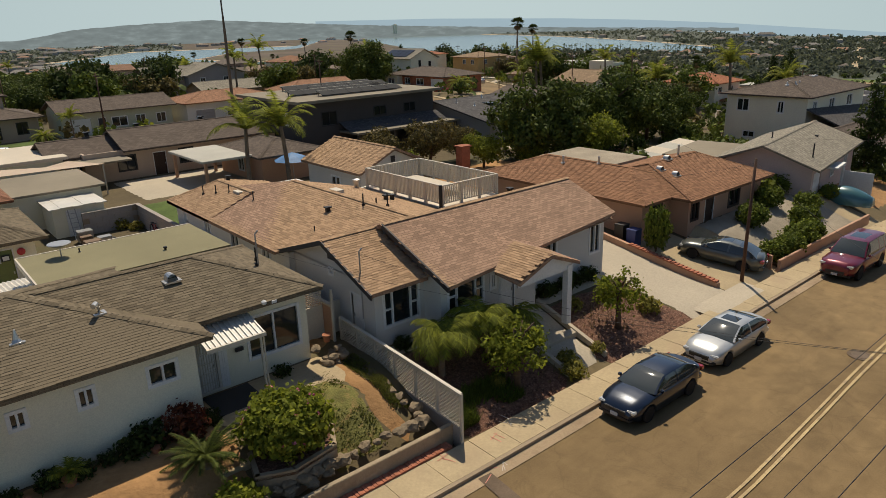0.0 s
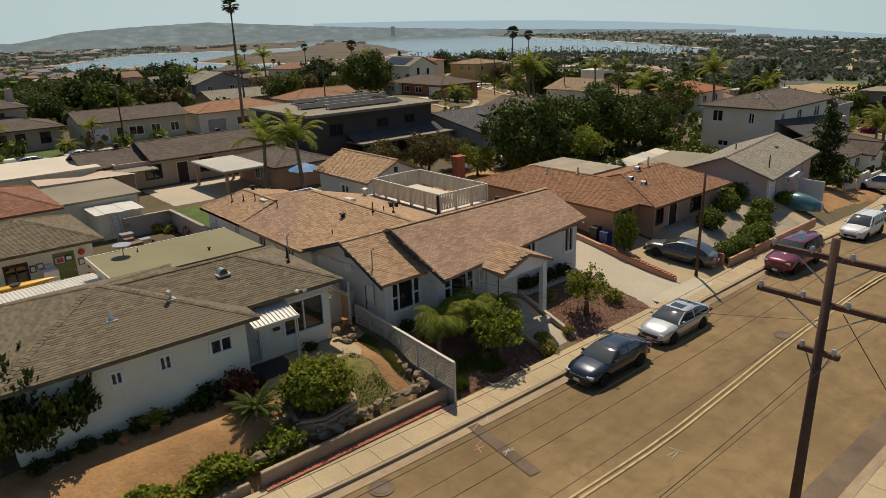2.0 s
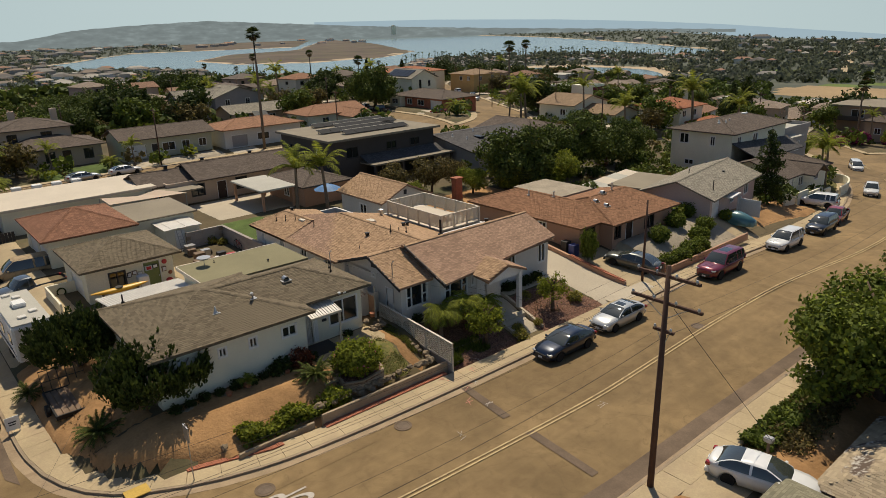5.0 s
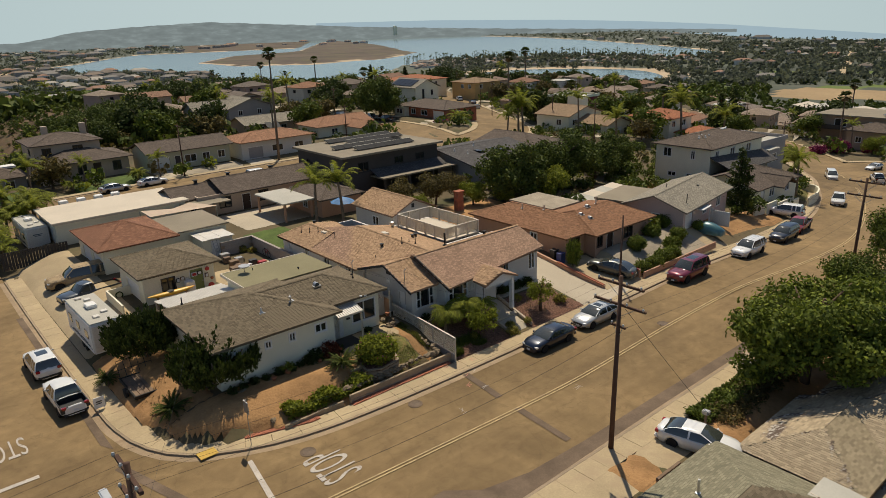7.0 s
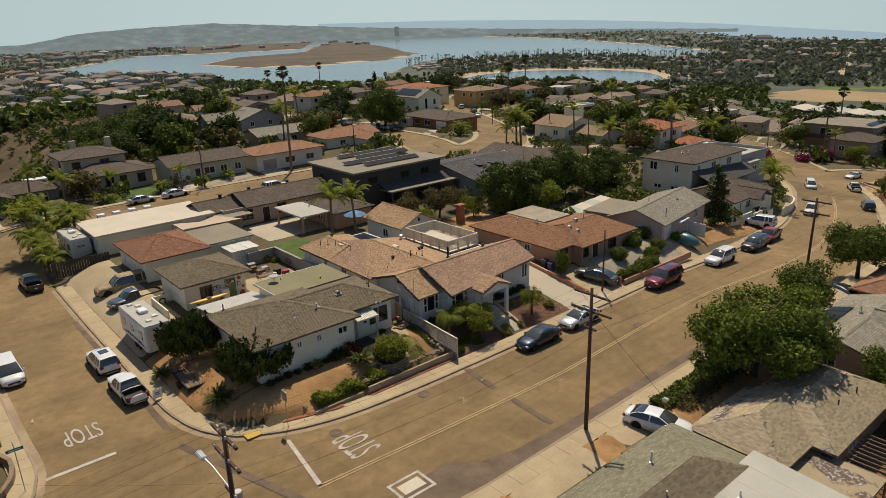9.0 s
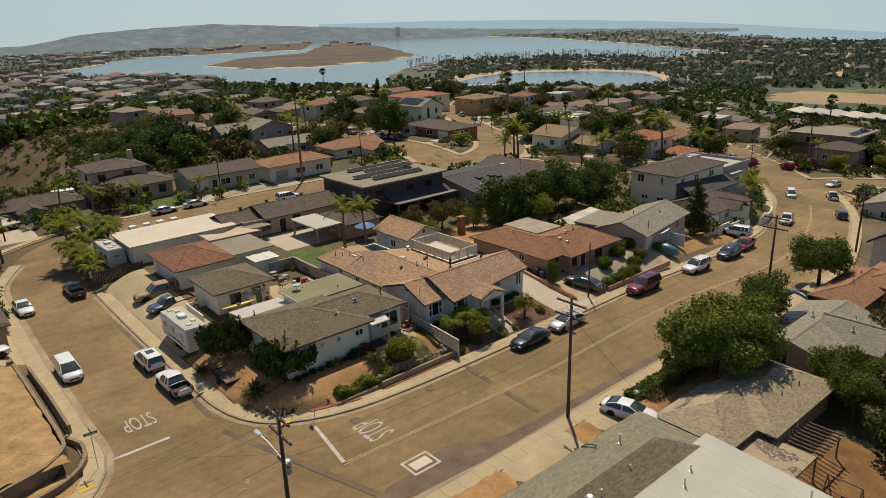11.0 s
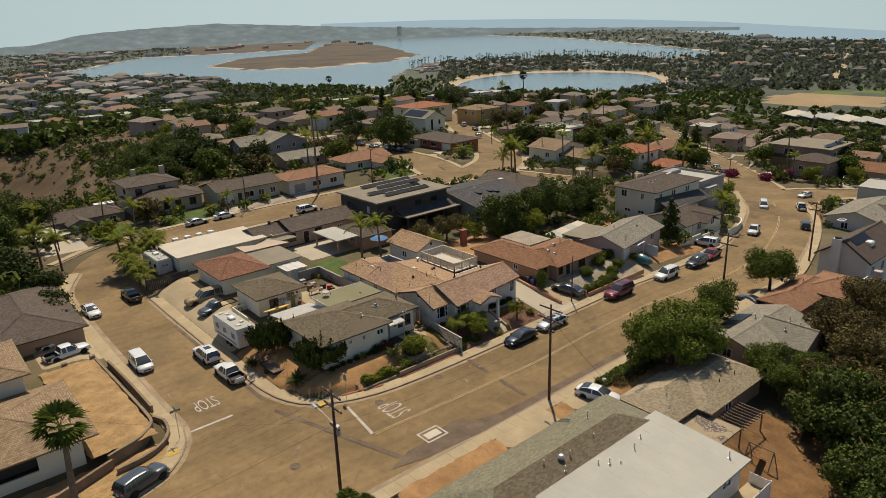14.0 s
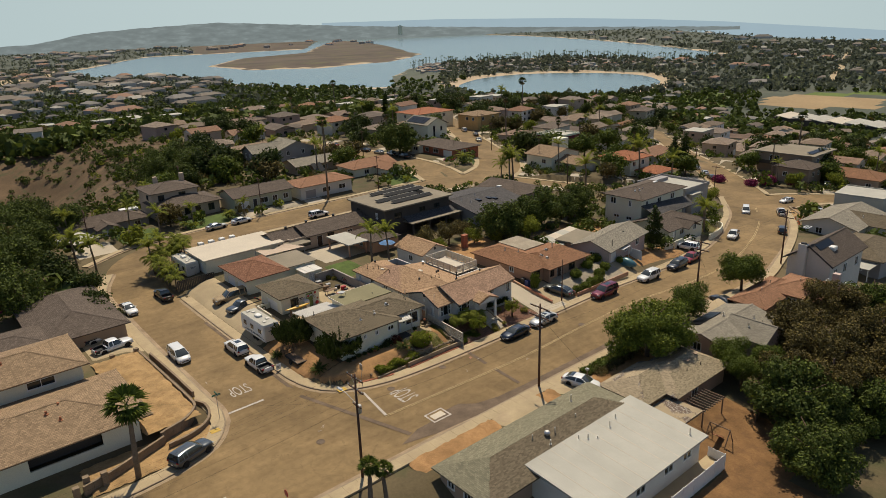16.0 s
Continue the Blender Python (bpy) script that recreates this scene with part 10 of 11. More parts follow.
# ---- utility poles and wires ----
def pole(x, y, z, h, arms, label, lean=0.0, r=0.16):
    p = thing("utility_pole", x, y, z, label, "utility pole")
    part("shaft", tube(bmesh.new(), [(x, y, z - 0.3), (x + lean, y, z + h)], r, 10, r * 0.65), "pole_wood", p, smooth=True)
    for za, L, n in arms:
        a = part("crossarm", soft_box(x + lean * za / h - 0.07, y - L / 2, z + za - 0.06, x + lean * za / h + 0.07, y + L / 2, z + za + 0.07, 0.01), "pole_wood", p)
        bm = bmesh.new()
        for s in (-1, 1):
            tube(bm, [(x + 0.08, y + s * L * 0.3, z + za - 0.04), (x + 0.1, y, z + za - 0.75)], 0.02, 4)
        part("brace", bm, "metal_grey", a)
        for k in range(n):
            yy = y - L / 2 + 0.12 + (L - 0.24) * k / max(1, n - 1)
            part("insulator", lathe(bmesh.new(), x, yy, [(0.03, z + za + 0.06), (0.05, z + za + 0.1), (0.07, z + za + 0.16), (0.04, z + za + 0.24)], 8), "metal_grey", a)
    return p


P1 = pole(-12.7, 1.2, 0.1, 11.6, ((11.2, 2.6, 4), (10.0, 2.6, 4), (8.2, 1.4, 2)), "brown wooden utility pole with three crossarms", 0.1)
P2 = pole(13.2, 1.05, 0.1, 11.0, ((10.5, 3.0, 4), (9.3, 3.4, 4), (8.0, 1.0, 2)), "brown wooden utility pole with crossarms and shadow on the pavement", 0.12)
P3 = pole(48.6, 0.9, 0.1, 10.6, ((10.2, 2.8, 4), (9.0, 2.8, 4)), "brown wooden utility pole beside trees", 0.15)
P4 = pole(83.2, 3.4, -2.4, 10.2, ((9.8, 2.6, 4), (8.7, 2.6, 4)), "brown wooden utility pole past the bend", 0.0)
P5 = pole(35.6, 16.5, 0.15, 6.9, (), "short brown service pole beside the driveway", 0.05, 0.11)
part("street_lamp_arm", tube(bmesh.new(), [(-12.7, 1.3, 8.6), (-12.9, 2.6, 9.2), (-13.0, 3.4, 9.3)], 0.035, 6), "metal_grey", P1)
part("street_lamp_head", soft_box(-13.15, 3.2, 9.2, -12.85, 4.0, 9.38, 0.05), "lamp_clear", P1)
part("transformer", lathe(bmesh.new(), -12.4, 1.2, [(0.22, 7.4), (0.24, 7.45), (0.24, 8.2), (0.2, 8.28)], 14), "metal_grey", P1)


def wire(a, b, sag, r=0.0045, n=18):
    w = tube(bmesh.new(), [(a[0] + (b[0] - a[0]) * k / n, a[1] + (b[1] - a[1]) * k / n, a[2] + (b[2] - a[2]) * k / n - sag * 4 * (k / n) * (1 - k / n)) for k in range(n + 1)], r, 5)
    return tagged(part("overhead_wire", w, "wire"), "thin black overhead wire between poles", "wire", "overhead wires")


line = [(-60, 1.2, 11.2), (-12.7, 1.2, 11.5), (13.2, 1.05, 10.8), (48.6, 0.9, 10.5), (83.2, 3.4, 7.6), (128, 18, 3.0)]
for a, b in zip(line, line[1:]):
    for dy in (-1.2, -0.4, 0.4, 1.2):
        wire((a[0], a[1] + dy, a[2]), (b[0], b[1] + dy, b[2]), 0.5)
    for dy in (-1.3, 1.3):
        wire((a[0], a[1] + dy, a[2] - 1.2), (b[0], b[1] + dy, b[2] - 1.2), 0.6)
    wire((a[0], a[1], a[2] - 3.0), (b[0], b[1], b[2] - 3.0), 0.7, 0.009)
wire((13.2, 1.05, 9.0), (14.2, 22.2, 5.6), 0.6)
wire((13.2, 1.05, 9.0), (11.2, 25.2, 5.9), 0.6)
wire((13.2, 1.05, 9.2), (35.6, 16.5, 7.0), 0.6)
wire((35.6, 16.5, 6.8), (42.6, 25.0, 6.0), 0.3)
wire((35.6, 16.5, 6.8), (28.0, 23.8, 5.9), 0.3)
wire((13.2, 0.6, 9.3), (19.8, -2.2, 0.2), 0.05, 0.012)
wire((-12.7, 1.2, 8.9), (-28, 24, 5.2), 0.6)
wire((-12.7, 1.2, 8.9), (-1.5, 26, 6.4), 0.6)
wire((48.6, 0.9, 9.0), (53.4, 21.0, 5.4), 0.5)
wire((48.6, 0.9, 9.0), (43, -6, 2.6), 0.4)
for x, y, zt_, nm in ((14.25, 22.3, 4.3, "main"), (11.2, 25.2, 5.1, "corner")):
    mast = thing("service_mast", x, y, zt_ - 0.4, "thin metal service mast on the roof edge", "mast")
    part("pipe", tube(bmesh.new(), [(x, y, zt_ - 1.6), (x, y, zt_ + 1.35), (x + 0.12, y - 0.05, zt_ + 1.5)], 0.035, 6), "metal_grey", mast)
# street signs
def sign_post(x, y, z, h, label):
    s = thing("street_sign", x, y, z, label, "sign")
    part("post", tube(bmesh.new(), [(x, y, z - 0.1), (x, y, z + h)], 0.03, 6), "metal_grey", s)
    return s


s = sign_post(-19.0, 21.6, 0.15, 3.4, "street name sign with two green blades on a thin post")
part("blade", boxes((-19.5, 21.58, 3.2, -18.5, 21.62, 3.42)), "sign_green", s)
part("blade", boxes((-19.02, 21.1, 3.45, -18.98, 22.1, 3.67)), "sign_green", s)
part("lettering_bar", boxes((-19.35, 21.57, 3.28, -18.65, 21.63, 3.34)), "white_paint", s)
s = sign_post(-2.6, 16.3, 0.15, 3.2, "bent thin sign post at the corner")
part("plate", boxes((-2.64, 16.0, 2.4, -2.58, 16.6, 3.2)), "metal_grey", s)
s = sign_post(-21.0, 1.0, 0.15, 2.9, "red octagonal stop sign on a thin post")
bm = lathe(bmesh.new(), 0, 0, [(0.38, -0.015), (0.38, 0.015)], 8)
bmesh.ops.rotate(bm, verts=bm.verts, cent=(0, 0, 0), matrix=Matrix.Rotation(radians(22.5), 3, "Z"))
bmesh.ops.rotate(bm, verts=bm.verts, cent=(0, 0, 0), matrix=Matrix.Rotation(radians(90), 3, "Y"))
bmesh.ops.translate(bm, verts=bm.verts, vec=(-21.0, 1.0, 2.75))
part("octagon", bm, "sign_red", s)
hy = thing("fire_hydrant", -19.9, 27.3, 0.15, "yellow fire hydrant by the block wall", "hydrant")
part("barrel", lathe(bmesh.new(), -19.9, 27.3, [(0.16, 0.13), (0.16, 0.2), (0.11, 0.22), (0.11, 0.62), (0.15, 0.64), (0.15, 0.7), (0.09, 0.82), (0.03, 0.86)], 12), "pad_yellow", hy)
part("nozzle", boxes((-20.08, 27.24, 0.45, -19.72, 27.36, 0.57)), "pad_yellow", hy)
hs = thing("house_sign", -8.4, 27.4, 0.2, "small white notice board beside the kerb", "sign")
part("board", boxes((-8.75, 27.38, 0.3, -8.05, 27.42, 1.1)), "white_paint", hs)
part("text_bar", boxes((-8.6, 27.36, 0.75, -8.2, 27.385, 0.82), (-8.6, 27.36, 0.6, -8.25, 27.385, 0.66)), "dark_paint", hs)
part("leg", boxes((-8.7, 27.38, 0.1, -8.66, 27.42, 0.35), (-8.14, 27.38, 0.1, -8.1, 27.42, 0.35)), "white_paint", hs)
for x, y in ((-5.0, 17.3), (-20.4, 19.6)):
    tagged(part("ramp_pad", boxes((x - 0.55, y - 0.4, 0.12, x + 0.55, y + 0.4, 0.172)), "pad_yellow"), "yellow tactile pad on the corner ramp", "pad", "tactile pads")

# ---- small things in the yards ----
ky = thing("kayak", 1.0, 39.0, 2.4, "long yellow kayak lying on a rack", "kayak")
bm = bmesh.new()
rg = []
for k in range(13):
    u = k / 12
    w = 0.36 * math.sin(math.pi * min(1, max(0.02, u))) ** 0.6
    rg.append([bm.verts.new((-1.0 + 4.2 * u, 39.0 + w * math.cos(a), 2.75 + 0.1 * (2 * u - 1) ** 2 + 0.55 * w * math.sin(a))) for a in [2 * math.pi * j / 10 for j in range(10)]])
for a, b in zip(rg, rg[1:]):
    for j in range(10):
        bm.faces.new((a[j], a[(j + 1) % 10], b[(j + 1) % 10], b[j]))
part("hull", bm, "yellow_plastic", ky, smooth=True)
part("rack", boxes((-0.2, 38.7, 1.0, -0.1, 39.3, 2.6), (2.3, 38.7, 1.0, 2.4, 39.3, 2.6)), "wood_old", ky)
part("cockpit", lathe(bmesh.new(), 1.0, 39.0, [(0.25, 2.9), (0.3, 2.96), (0.22, 2.95)], 12), "car_trim", ky)
yr = random.Random(12)
def crate(x, y, z, s, m, label, cat):
    c = thing(cat.replace(" ", "_"), x, y, z, label, cat)
    part("body", soft_box(x - s, y - s * 0.8, z, x + s, y + s * 0.8, z + s * 1.6, 0.03), m, c)
    part("lid", soft_box(x - s * 1.05, y - s * 0.85, z + s * 1.6, x + s * 1.05, y + s * 0.85, z + s * 1.75, 0.02), m, c)
for i in range(16):
    x, y = yr.uniform(9.2, 13.0), yr.uniform(36.6, 47.6)
    crate(x, y, 1.55, yr.uniform(0.2, 0.45), ("dark_paint", "wood_old", "metal_grey", "red_plastic", "white_paint", "tarp_blue", "stucco_tan")[i % 7], "storage box among yard clutter", "storage box")
def ytable(x, y, z, l, w, m):
    c = thing("work_table", x, y, z, "weathered work table in the back yard", "table")
    part("tabletop", soft_box(x - l / 2, y - w / 2, z + 0.72, x + l / 2, y + w / 2, z + 0.77, 0.01), m, c)
    for dx in (-1, 1):
        for dy in (-1, 1):
            part("leg", boxes((x + dx * (l / 2 - 0.06) - 0.03, y + dy * (w / 2 - 0.06) - 0.03, z, x + dx * (l / 2 - 0.06) + 0.03, y + dy * (w / 2 - 0.06) + 0.03, z + 0.72)), "wood_old", c)
ytable(9.0, 42.6, 1.55, 1.8, 0.9, "wood_old")
ytable(11.0, 40.0, 1.55, 1.6, 1.2, "stucco_tan")
cab = thing("freezer", 3.0, 39.8, 1.3, "white upright freezer against the garage", "freezer")
part("body", soft_box(2.6, 39.5, 1.3, 3.4, 40.2, 3.1, 0.03), "white_paint", cab)
part("handle", boxes((2.7, 39.45, 2.0, 2.74, 39.5, 2.5)), "metal_grey", cab)
dsh_ = thing("satellite_dish", 5.6, 35.6, 4.8, "grey satellite dish on the flat roof", "satellite dish")
part("dish", lathe(bmesh.new(), 5.6, 33.4, [(0.05, 5.3), (0.25, 5.34), (0.42, 5.42), (0.5, 5.5), (0.48, 5.52)], 16), "metal_grey", dsh_)
part("mast", tube(bmesh.new(), [(5.6, 33.4, 4.8), (5.6, 33.4, 5.35)], 0.03, 6), "metal_grey", dsh_)
for y, m_, lb in ((23.9, "car_trim", "black wheeled bin beside the drive wall"), (23.0, "bin_blue", "blue wheeled bin beside the drive wall")):
    x, z_ = 34.3, height1(34.6, y)
    b = thing("wheeled_bin", x + 0.32, y, z_, lb, "bin")
    bm = bmesh.new()
    prism(bm, [(x, y - 0.32, z_ + 1.0), (x + 0.65, y - 0.32, z_ + 1.0), (x + 0.65, y + 0.32, z_ + 1.0), (x, y + 0.32, z_ + 1.0)], 0.98)
    part("body", bm, m_, b)
    part("lid", soft_box(x - 0.03, y - 0.35, z_ + 1.0, x + 0.69, y + 0.35, z_ + 1.08, 0.02), m_, b)
for x, y, z, r in ((2.4, 20.5, 1.5, 0.2), (1.2, 20.3, 1.5, 0.16), (12.6, 22.6, 2.1, 0.18), (4.9, 20.4, 1.5, 0.15), (-1.4, 18.4, 0.8, 0.15)):
    pt = thing("plant_pot", x, y, z, "round clay plant pot", "pot", "plant pots")
    part("pot", lathe(bmesh.new(), x, y, [(r * 0.7, z), (r, z + r * 1.5), (r * 1.1, z + r * 1.55), (r * 1.1, z + r * 1.75), (r * 0.85, z + r * 1.7)], 14), "terracotta", pt)
    part("earth", lathe(bmesh.new(), x, y, [(r * 0.85, z + r * 1.55), (r * 0.1, z + r * 1.6)], 14), "mulch", pt)
um = thing("patio_umbrella", 29.5, 50.5, 1.5, "blue patio umbrella behind the rear unit", "umbrella")
part("canopy", lathe(bmesh.new(), 27.6, 52.6, [(1.6, 3.6), (0.9, 3.95), (0.05, 4.25)], 8), "tarp_blue", um)
part("pole", tube(bmesh.new(), [(27.6, 52.6, 1.4), (27.6, 52.6, 4.3)], 0.03, 6), "metal_grey", um)
tp = thing("covered_boat", 52.6, 18.0, 0.6, "covered vehicle under a teal tarpaulin", "covered vehicle")
bm = bmesh.new()
rg = []
for k in range(9):
    u = k / 8
    w = 0.95 * (0.55 + 0.45 * math.sin(math.pi * u))
    hh = 1.3 * (0.35 + 0.65 * math.sin(math.pi * min(1, u * 0.9 + 0.08)))
    rg.append([bm.verts.new((52.9 + w * math.cos(a) * 1.0, 16.6 + 4.2 * u, 0.55 + hh * max(0, math.sin(a)) ** 0.7)) for a in [math.pi * j / 10 for j in range(11)]])
for a, b in zip(rg, rg[1:]):
    for j in range(10):
        bm.faces.new((a[j], a[j + 1], b[j + 1], b[j]))
bm.faces.new(rg[0])
bm.faces.new(rg[-1])
part("tarpaulin", bm, P_["teal"], tp, smooth=True)
tp.location += Vector((2.9, 0.2, -0.1))
gt = thing("garden_gatepost", 56.6, 18.6, 0.6, "white panelled gate standing open on the drive", "gate")
part("panel", soft_box(56.3, 17.2, 0.5, 56.4, 19.4, 2.3, 0.02), "white_paint", gt)
part("post", boxes((56.25, 19.4, 0.3, 56.45, 19.6, 2.5)), "white_paint", gt)
gt.location += Vector((3.4, 1.0, -0.2))
df = thing("driveway_fence", -4.5, 64.6, 0.4, "dark slatted metal drive gate", "gate")
for i in range(22):
    part("slat", boxes((-8.2 + i * 0.3, 64.5, 0.5, -7.95 + i * 0.3, 64.56, 2.5)), "dark_paint", df)
part("rail", boxes((-8.2, 64.56, 0.9, -1.6, 64.6, 1.0), (-8.2, 64.56, 2.1, -1.6, 64.6, 2.2)), "dark_paint", df)
tf = thing("timber_fence", 33, -14, -2.6, "weathered timber board fence under the trees", "fence")
for i in range(60):
    x = 29.0 + i * 0.2
    zb = height1(x, -18.5)
    part("board", boxes((x, -18.6 + i * 0.05, zb - 0.1, x + 0.18, -18.56 + i * 0.05, zb + 1.75)), "wood_old", tf)
sw = thing("play_frame", 22.6, -17.6, -2.7, "red timber play frame in the back garden", "play frame")
bm = bmesh.new()
for y in (-18.8, -16.4):
    tube(bm, [(21.6, y, -2.8), (22.5, y, -0.9)], 0.06, 6)
    tube(bm, [(23.4, y, -2.8), (22.5, y, -0.9)], 0.06, 6)
tube(bm, [(22.5, -18.8, -0.9), (22.5, -16.4, -0.9)], 0.06, 6)
part("frame", bm, "wood_old", sw)
part("slide", prism(bmesh.new(), [(21.2, -17.9, -1.3), (21.2, -17.3, -1.3), (23.2, -17.3, -2.6), (23.2, -17.9, -2.6)], 0.06), "brick_red", sw)
lb = thing("timber_beam", 14.2, -1.6, 0.1, "loose timber sleeper lying on soil", "beam")
part("beam", soft_box(12.6, -2.6, 0.03, 14.9, -2.4, 0.23, 0.02), "wood_old", lb)
mb = thing("mailbox", 19.2, -1.6, 0.1, "grey mailbox on a timber post", "mailbox")
part("post", boxes((19.1, -1.7, -0.1, 19.22, -1.58, 1.1)), "wood_old", mb)
part("box", soft_box(18.98, -1.85, 1.1, 19.34, -1.4, 1.38, 0.05), "metal_grey", mb)
gc = make_shrub("ground_cover", 61, 1.6, 0.5, "leaf_olive", 1500, 0.1, "low olive ground cover on the bank", group="bank ground cover")
at(gc, 21.6, -1.6, 0.0)
for x, y in ((23.4, -1.5), (25.2, -1.4), (27.0, -1.4), (29.4, -1.5)):
    again(gc, x, y, 0.0, x)
for i in range(9):
    cn = thing("traffic_cone", 0, 0, 0, "orange traffic cone beside roadworks", "cone", "traffic cones") if i == 0 else None
    if cn:
        part("cone", lathe(bmesh.new(), 0, 0, [(0.17, 0.03), (0.14, 0.05), (0.03, 0.7)], 10), "orange_plastic", cn)
        part("foot", boxes((-0.2, -0.2, 0, 0.2, 0.2, 0.03)), "orange_plastic", cn)
        cone0 = at(cn, 127.0, 19.6)
    else:
        again(cone0, (128.2, 129.4, 126.0, 124.6, 123.4, 126.6, 128.0, 129.0)[i - 1], (19.9, 20.6, 18.4, 17.6, 17.0, 17.2, 18.2, 19.2)[i - 1])


# ---- the neighbourhood beyond ----
def make_plain_house(seed, w, d, hgt, kind, label, plain=False):
    """A house seen from farther off: walls, roof, windows, door, garage."""
    r = random.Random(seed)
    h = thing("house", 0, 0, 0, label, "house")
    part("wall", boxes((-w / 2, -d / 2, -1.5, w / 2, d / 2, hgt)), "wall_any", h)
    o = 0.5
    if kind == "flat":
        part("roof", boxes((-w / 2 - 0.1, -d / 2 - 0.1, hgt, w / 2 + 0.1, d / 2 + 0.1, hgt + 0.35), (-w / 2 - 0.1, -d / 2 - 0.1, hgt + 0.35, w / 2 + 0.1, -d / 2 + 0.15, hgt + 0.6)), "roll_white", h)
    else:
        hip = kind == "hip"
        bm = bmesh.new()
        for f in roof_faces(-w / 2 - o, -d / 2 - o, w / 2 + o, d / 2 + o, hgt, hgt + 0.17 * d, "x", hip, hip):
            prism(bm, f, 0.18)
        if kind == "ell":
            for f in roof_faces(-w / 2 - o, -d / 2 - 3.5, -w / 2 + w * 0.45, 0.5, hgt, hgt + 0.14 * d, "y", False, False):
                prism(bm, f, 0.18)
        bmesh.ops.remove_doubles(bm, verts=bm.verts, dist=0.002)
        part("roof", bm, "roof_any", h)
        if kind == "ell":
            part("wing", boxes((-w / 2, -d / 2 - 3.0, -1.5, -w / 2 + w * 0.42, -d / 2 + 0.1, hgt)), "wall_any", h)
        if not hip:
            for s in (-1, 1):
                bm = bmesh.new()
                x = s * w / 2
                v = [bm.verts.new(p) for p in ((x, -d / 2, hgt), (x, d / 2, hgt), (x, 0, hgt + 0.16 * d), (x - s * 0.2, -d / 2, hgt), (x - s * 0.2, d / 2, hgt), (x - s * 0.2, 0, hgt + 0.16 * d))]
                bm.faces.new(v[:3])
                bm.faces.new(v[:2:-1])
                for i, j in ((0, 1), (1, 2), (2, 0)):
                    bm.faces.new((v[i], v[j], v[j + 3], v[i + 3]))
                part("gable_wall", bm, "wall_any", h)
    floors = [1.0] if hgt < 4.5 else [0.8, hgt - 2.0]
    for z in floors:
        for x in (-w * 0.28, w * 0.05):
            y = -d / 2 - (3.0 if kind == "ell" and x < -w * 0.1 else 0)
            part("window", boxes((x - 0.7, y - 0.06, z - 0.05, x + 0.7, y + 0.05, z + 1.15)), "glass", h)
    if not plain:
        part("window", boxes((-w / 2 - 0.05, -0.7, floors[-1], -w / 2 + 0.05, 0.7, floors[-1] + 1.1)), "glass", h)
        part("garage_door", boxes((w * 0.33 - 1.3, -d / 2 - 0.05, -0.2, w * 0.33 + 1.3, -d / 2 + 0.05, 2.1)), "white_paint", h)
    return h


FARROT = random.Random(77)
protos = [make_plain_house(1, 13, 9, 3.0, "hip", "low stucco house with hip roof in the neighbourhood"), make_plain_house(2, 15, 8.5, 3.0, "gable", "long low stucco house with gable roof"), make_plain_house(3, 12, 10, 5.6, "hip", "two-storey stucco house with hip roof"), make_plain_house(4, 14, 9, 3.0, "ell", "low house with a front gable wing"), make_plain_house(5, 11, 10, 5.4, "flat", "flat-roofed modern stucco house"), make_plain_house(6, 16, 9, 3.1, "hip", "wide low house with hip roof"), make_plain_house(7, 12, 9, 5.6, "gable", "two-storey stucco house with gable roof")]
used = [False] * len(protos)
taken = [((a + c) / 2, (b + d) / 2, max(c - a, d - b) / 2) for a, b, c, d in OCC]
spots = []
for row in range(-6, 18):
    for col in range(-8, 28):
        x = col * 18.5 + FARROT.uniform(-2.5, 2.5) + (row % 2) * 4
        y = row * 25.0 + FARROT.uniform(-3, 3) + 4 + 0.12 * max(0, x - 100)
        turn = 0.12 if x > 100 else 0.0
        ex_, ey_ = x + 42, y + 49
        a, d = math.degrees(math.atan2(ey_, ex_)), math.hypot(ex_, ey_)
        if not (13 < a < 90) or math.hypot(x, y) > 440 or math.hypot(x, y) < 60:
            continue
        if y < 100 and x < 112:
            continue
        spots.append((x, y, turn + math.pi / 2 * FARROT.choice((0, 0, 0, 1, 2)) + FARROT.uniform(-0.08, 0.08) * (1 if x > 60 else 4), FARROT.randrange(len(protos))))
sx, sy = np.array([s[0] for s in spots]), np.array([s[1] for s in spots])
gap = street_gap(sx, sy)
lands = open_land(sx, sy)
for (x, y, turn, k), g_, l_ in zip(spots, gap, lands):
    if FARROT.random() < 0.22 or g_ < 9.5 or any(abs(x - tx) < tr + 8.5 and abs(y - ty) < tr + 8.5 for tx, ty, tr in taken[:len(OCC)]):
        continue
    if x < 50 and 112 < y < 190 or x < 40 and y < 215:
        continue
    if x < 60 and 126 < y < 345 and l_ < -1.6 - 2.4 * (y > 190):
        continue
    taken.append((x, y, 7))
    ob = protos[k] if not used[k] else None
    if ob is None:
        ob = again(protos[k], x, y, l_ + 0.3, turn)
    else:
        at(ob, x, y, l_ + 0.3, turn)
    used[k] = True
tagged(protos[0], group="")

# trees among the houses
mids = [make_tree("leafy_tree", 71, 6.0, 3.3, "leaf_mid", 1550, 0.40, "leafy green tree between houses", crown_base=0.2, blobs=8), make_tree("dark_tree", 72, 6.6, 3.8, "leaf_dark", 1625, 0.43, "dark green tree between houses", crown_base=0.15, blobs=9), make_tree("olive_tree", 73, 4.6, 2.9, "leaf_olive", 1350, 0.34, "dry olive tree between houses", crown_base=0.15, blobs=7), make_tree("bushy_tree", 74, 3.2, 2.2, "leaf_bright", 950, 0.29, "bright green bushy tree between houses", crown_base=0.08, blobs=6), make_cypress("conifer", 75, 9.0, 1.5, "dark narrow conifer between houses")]
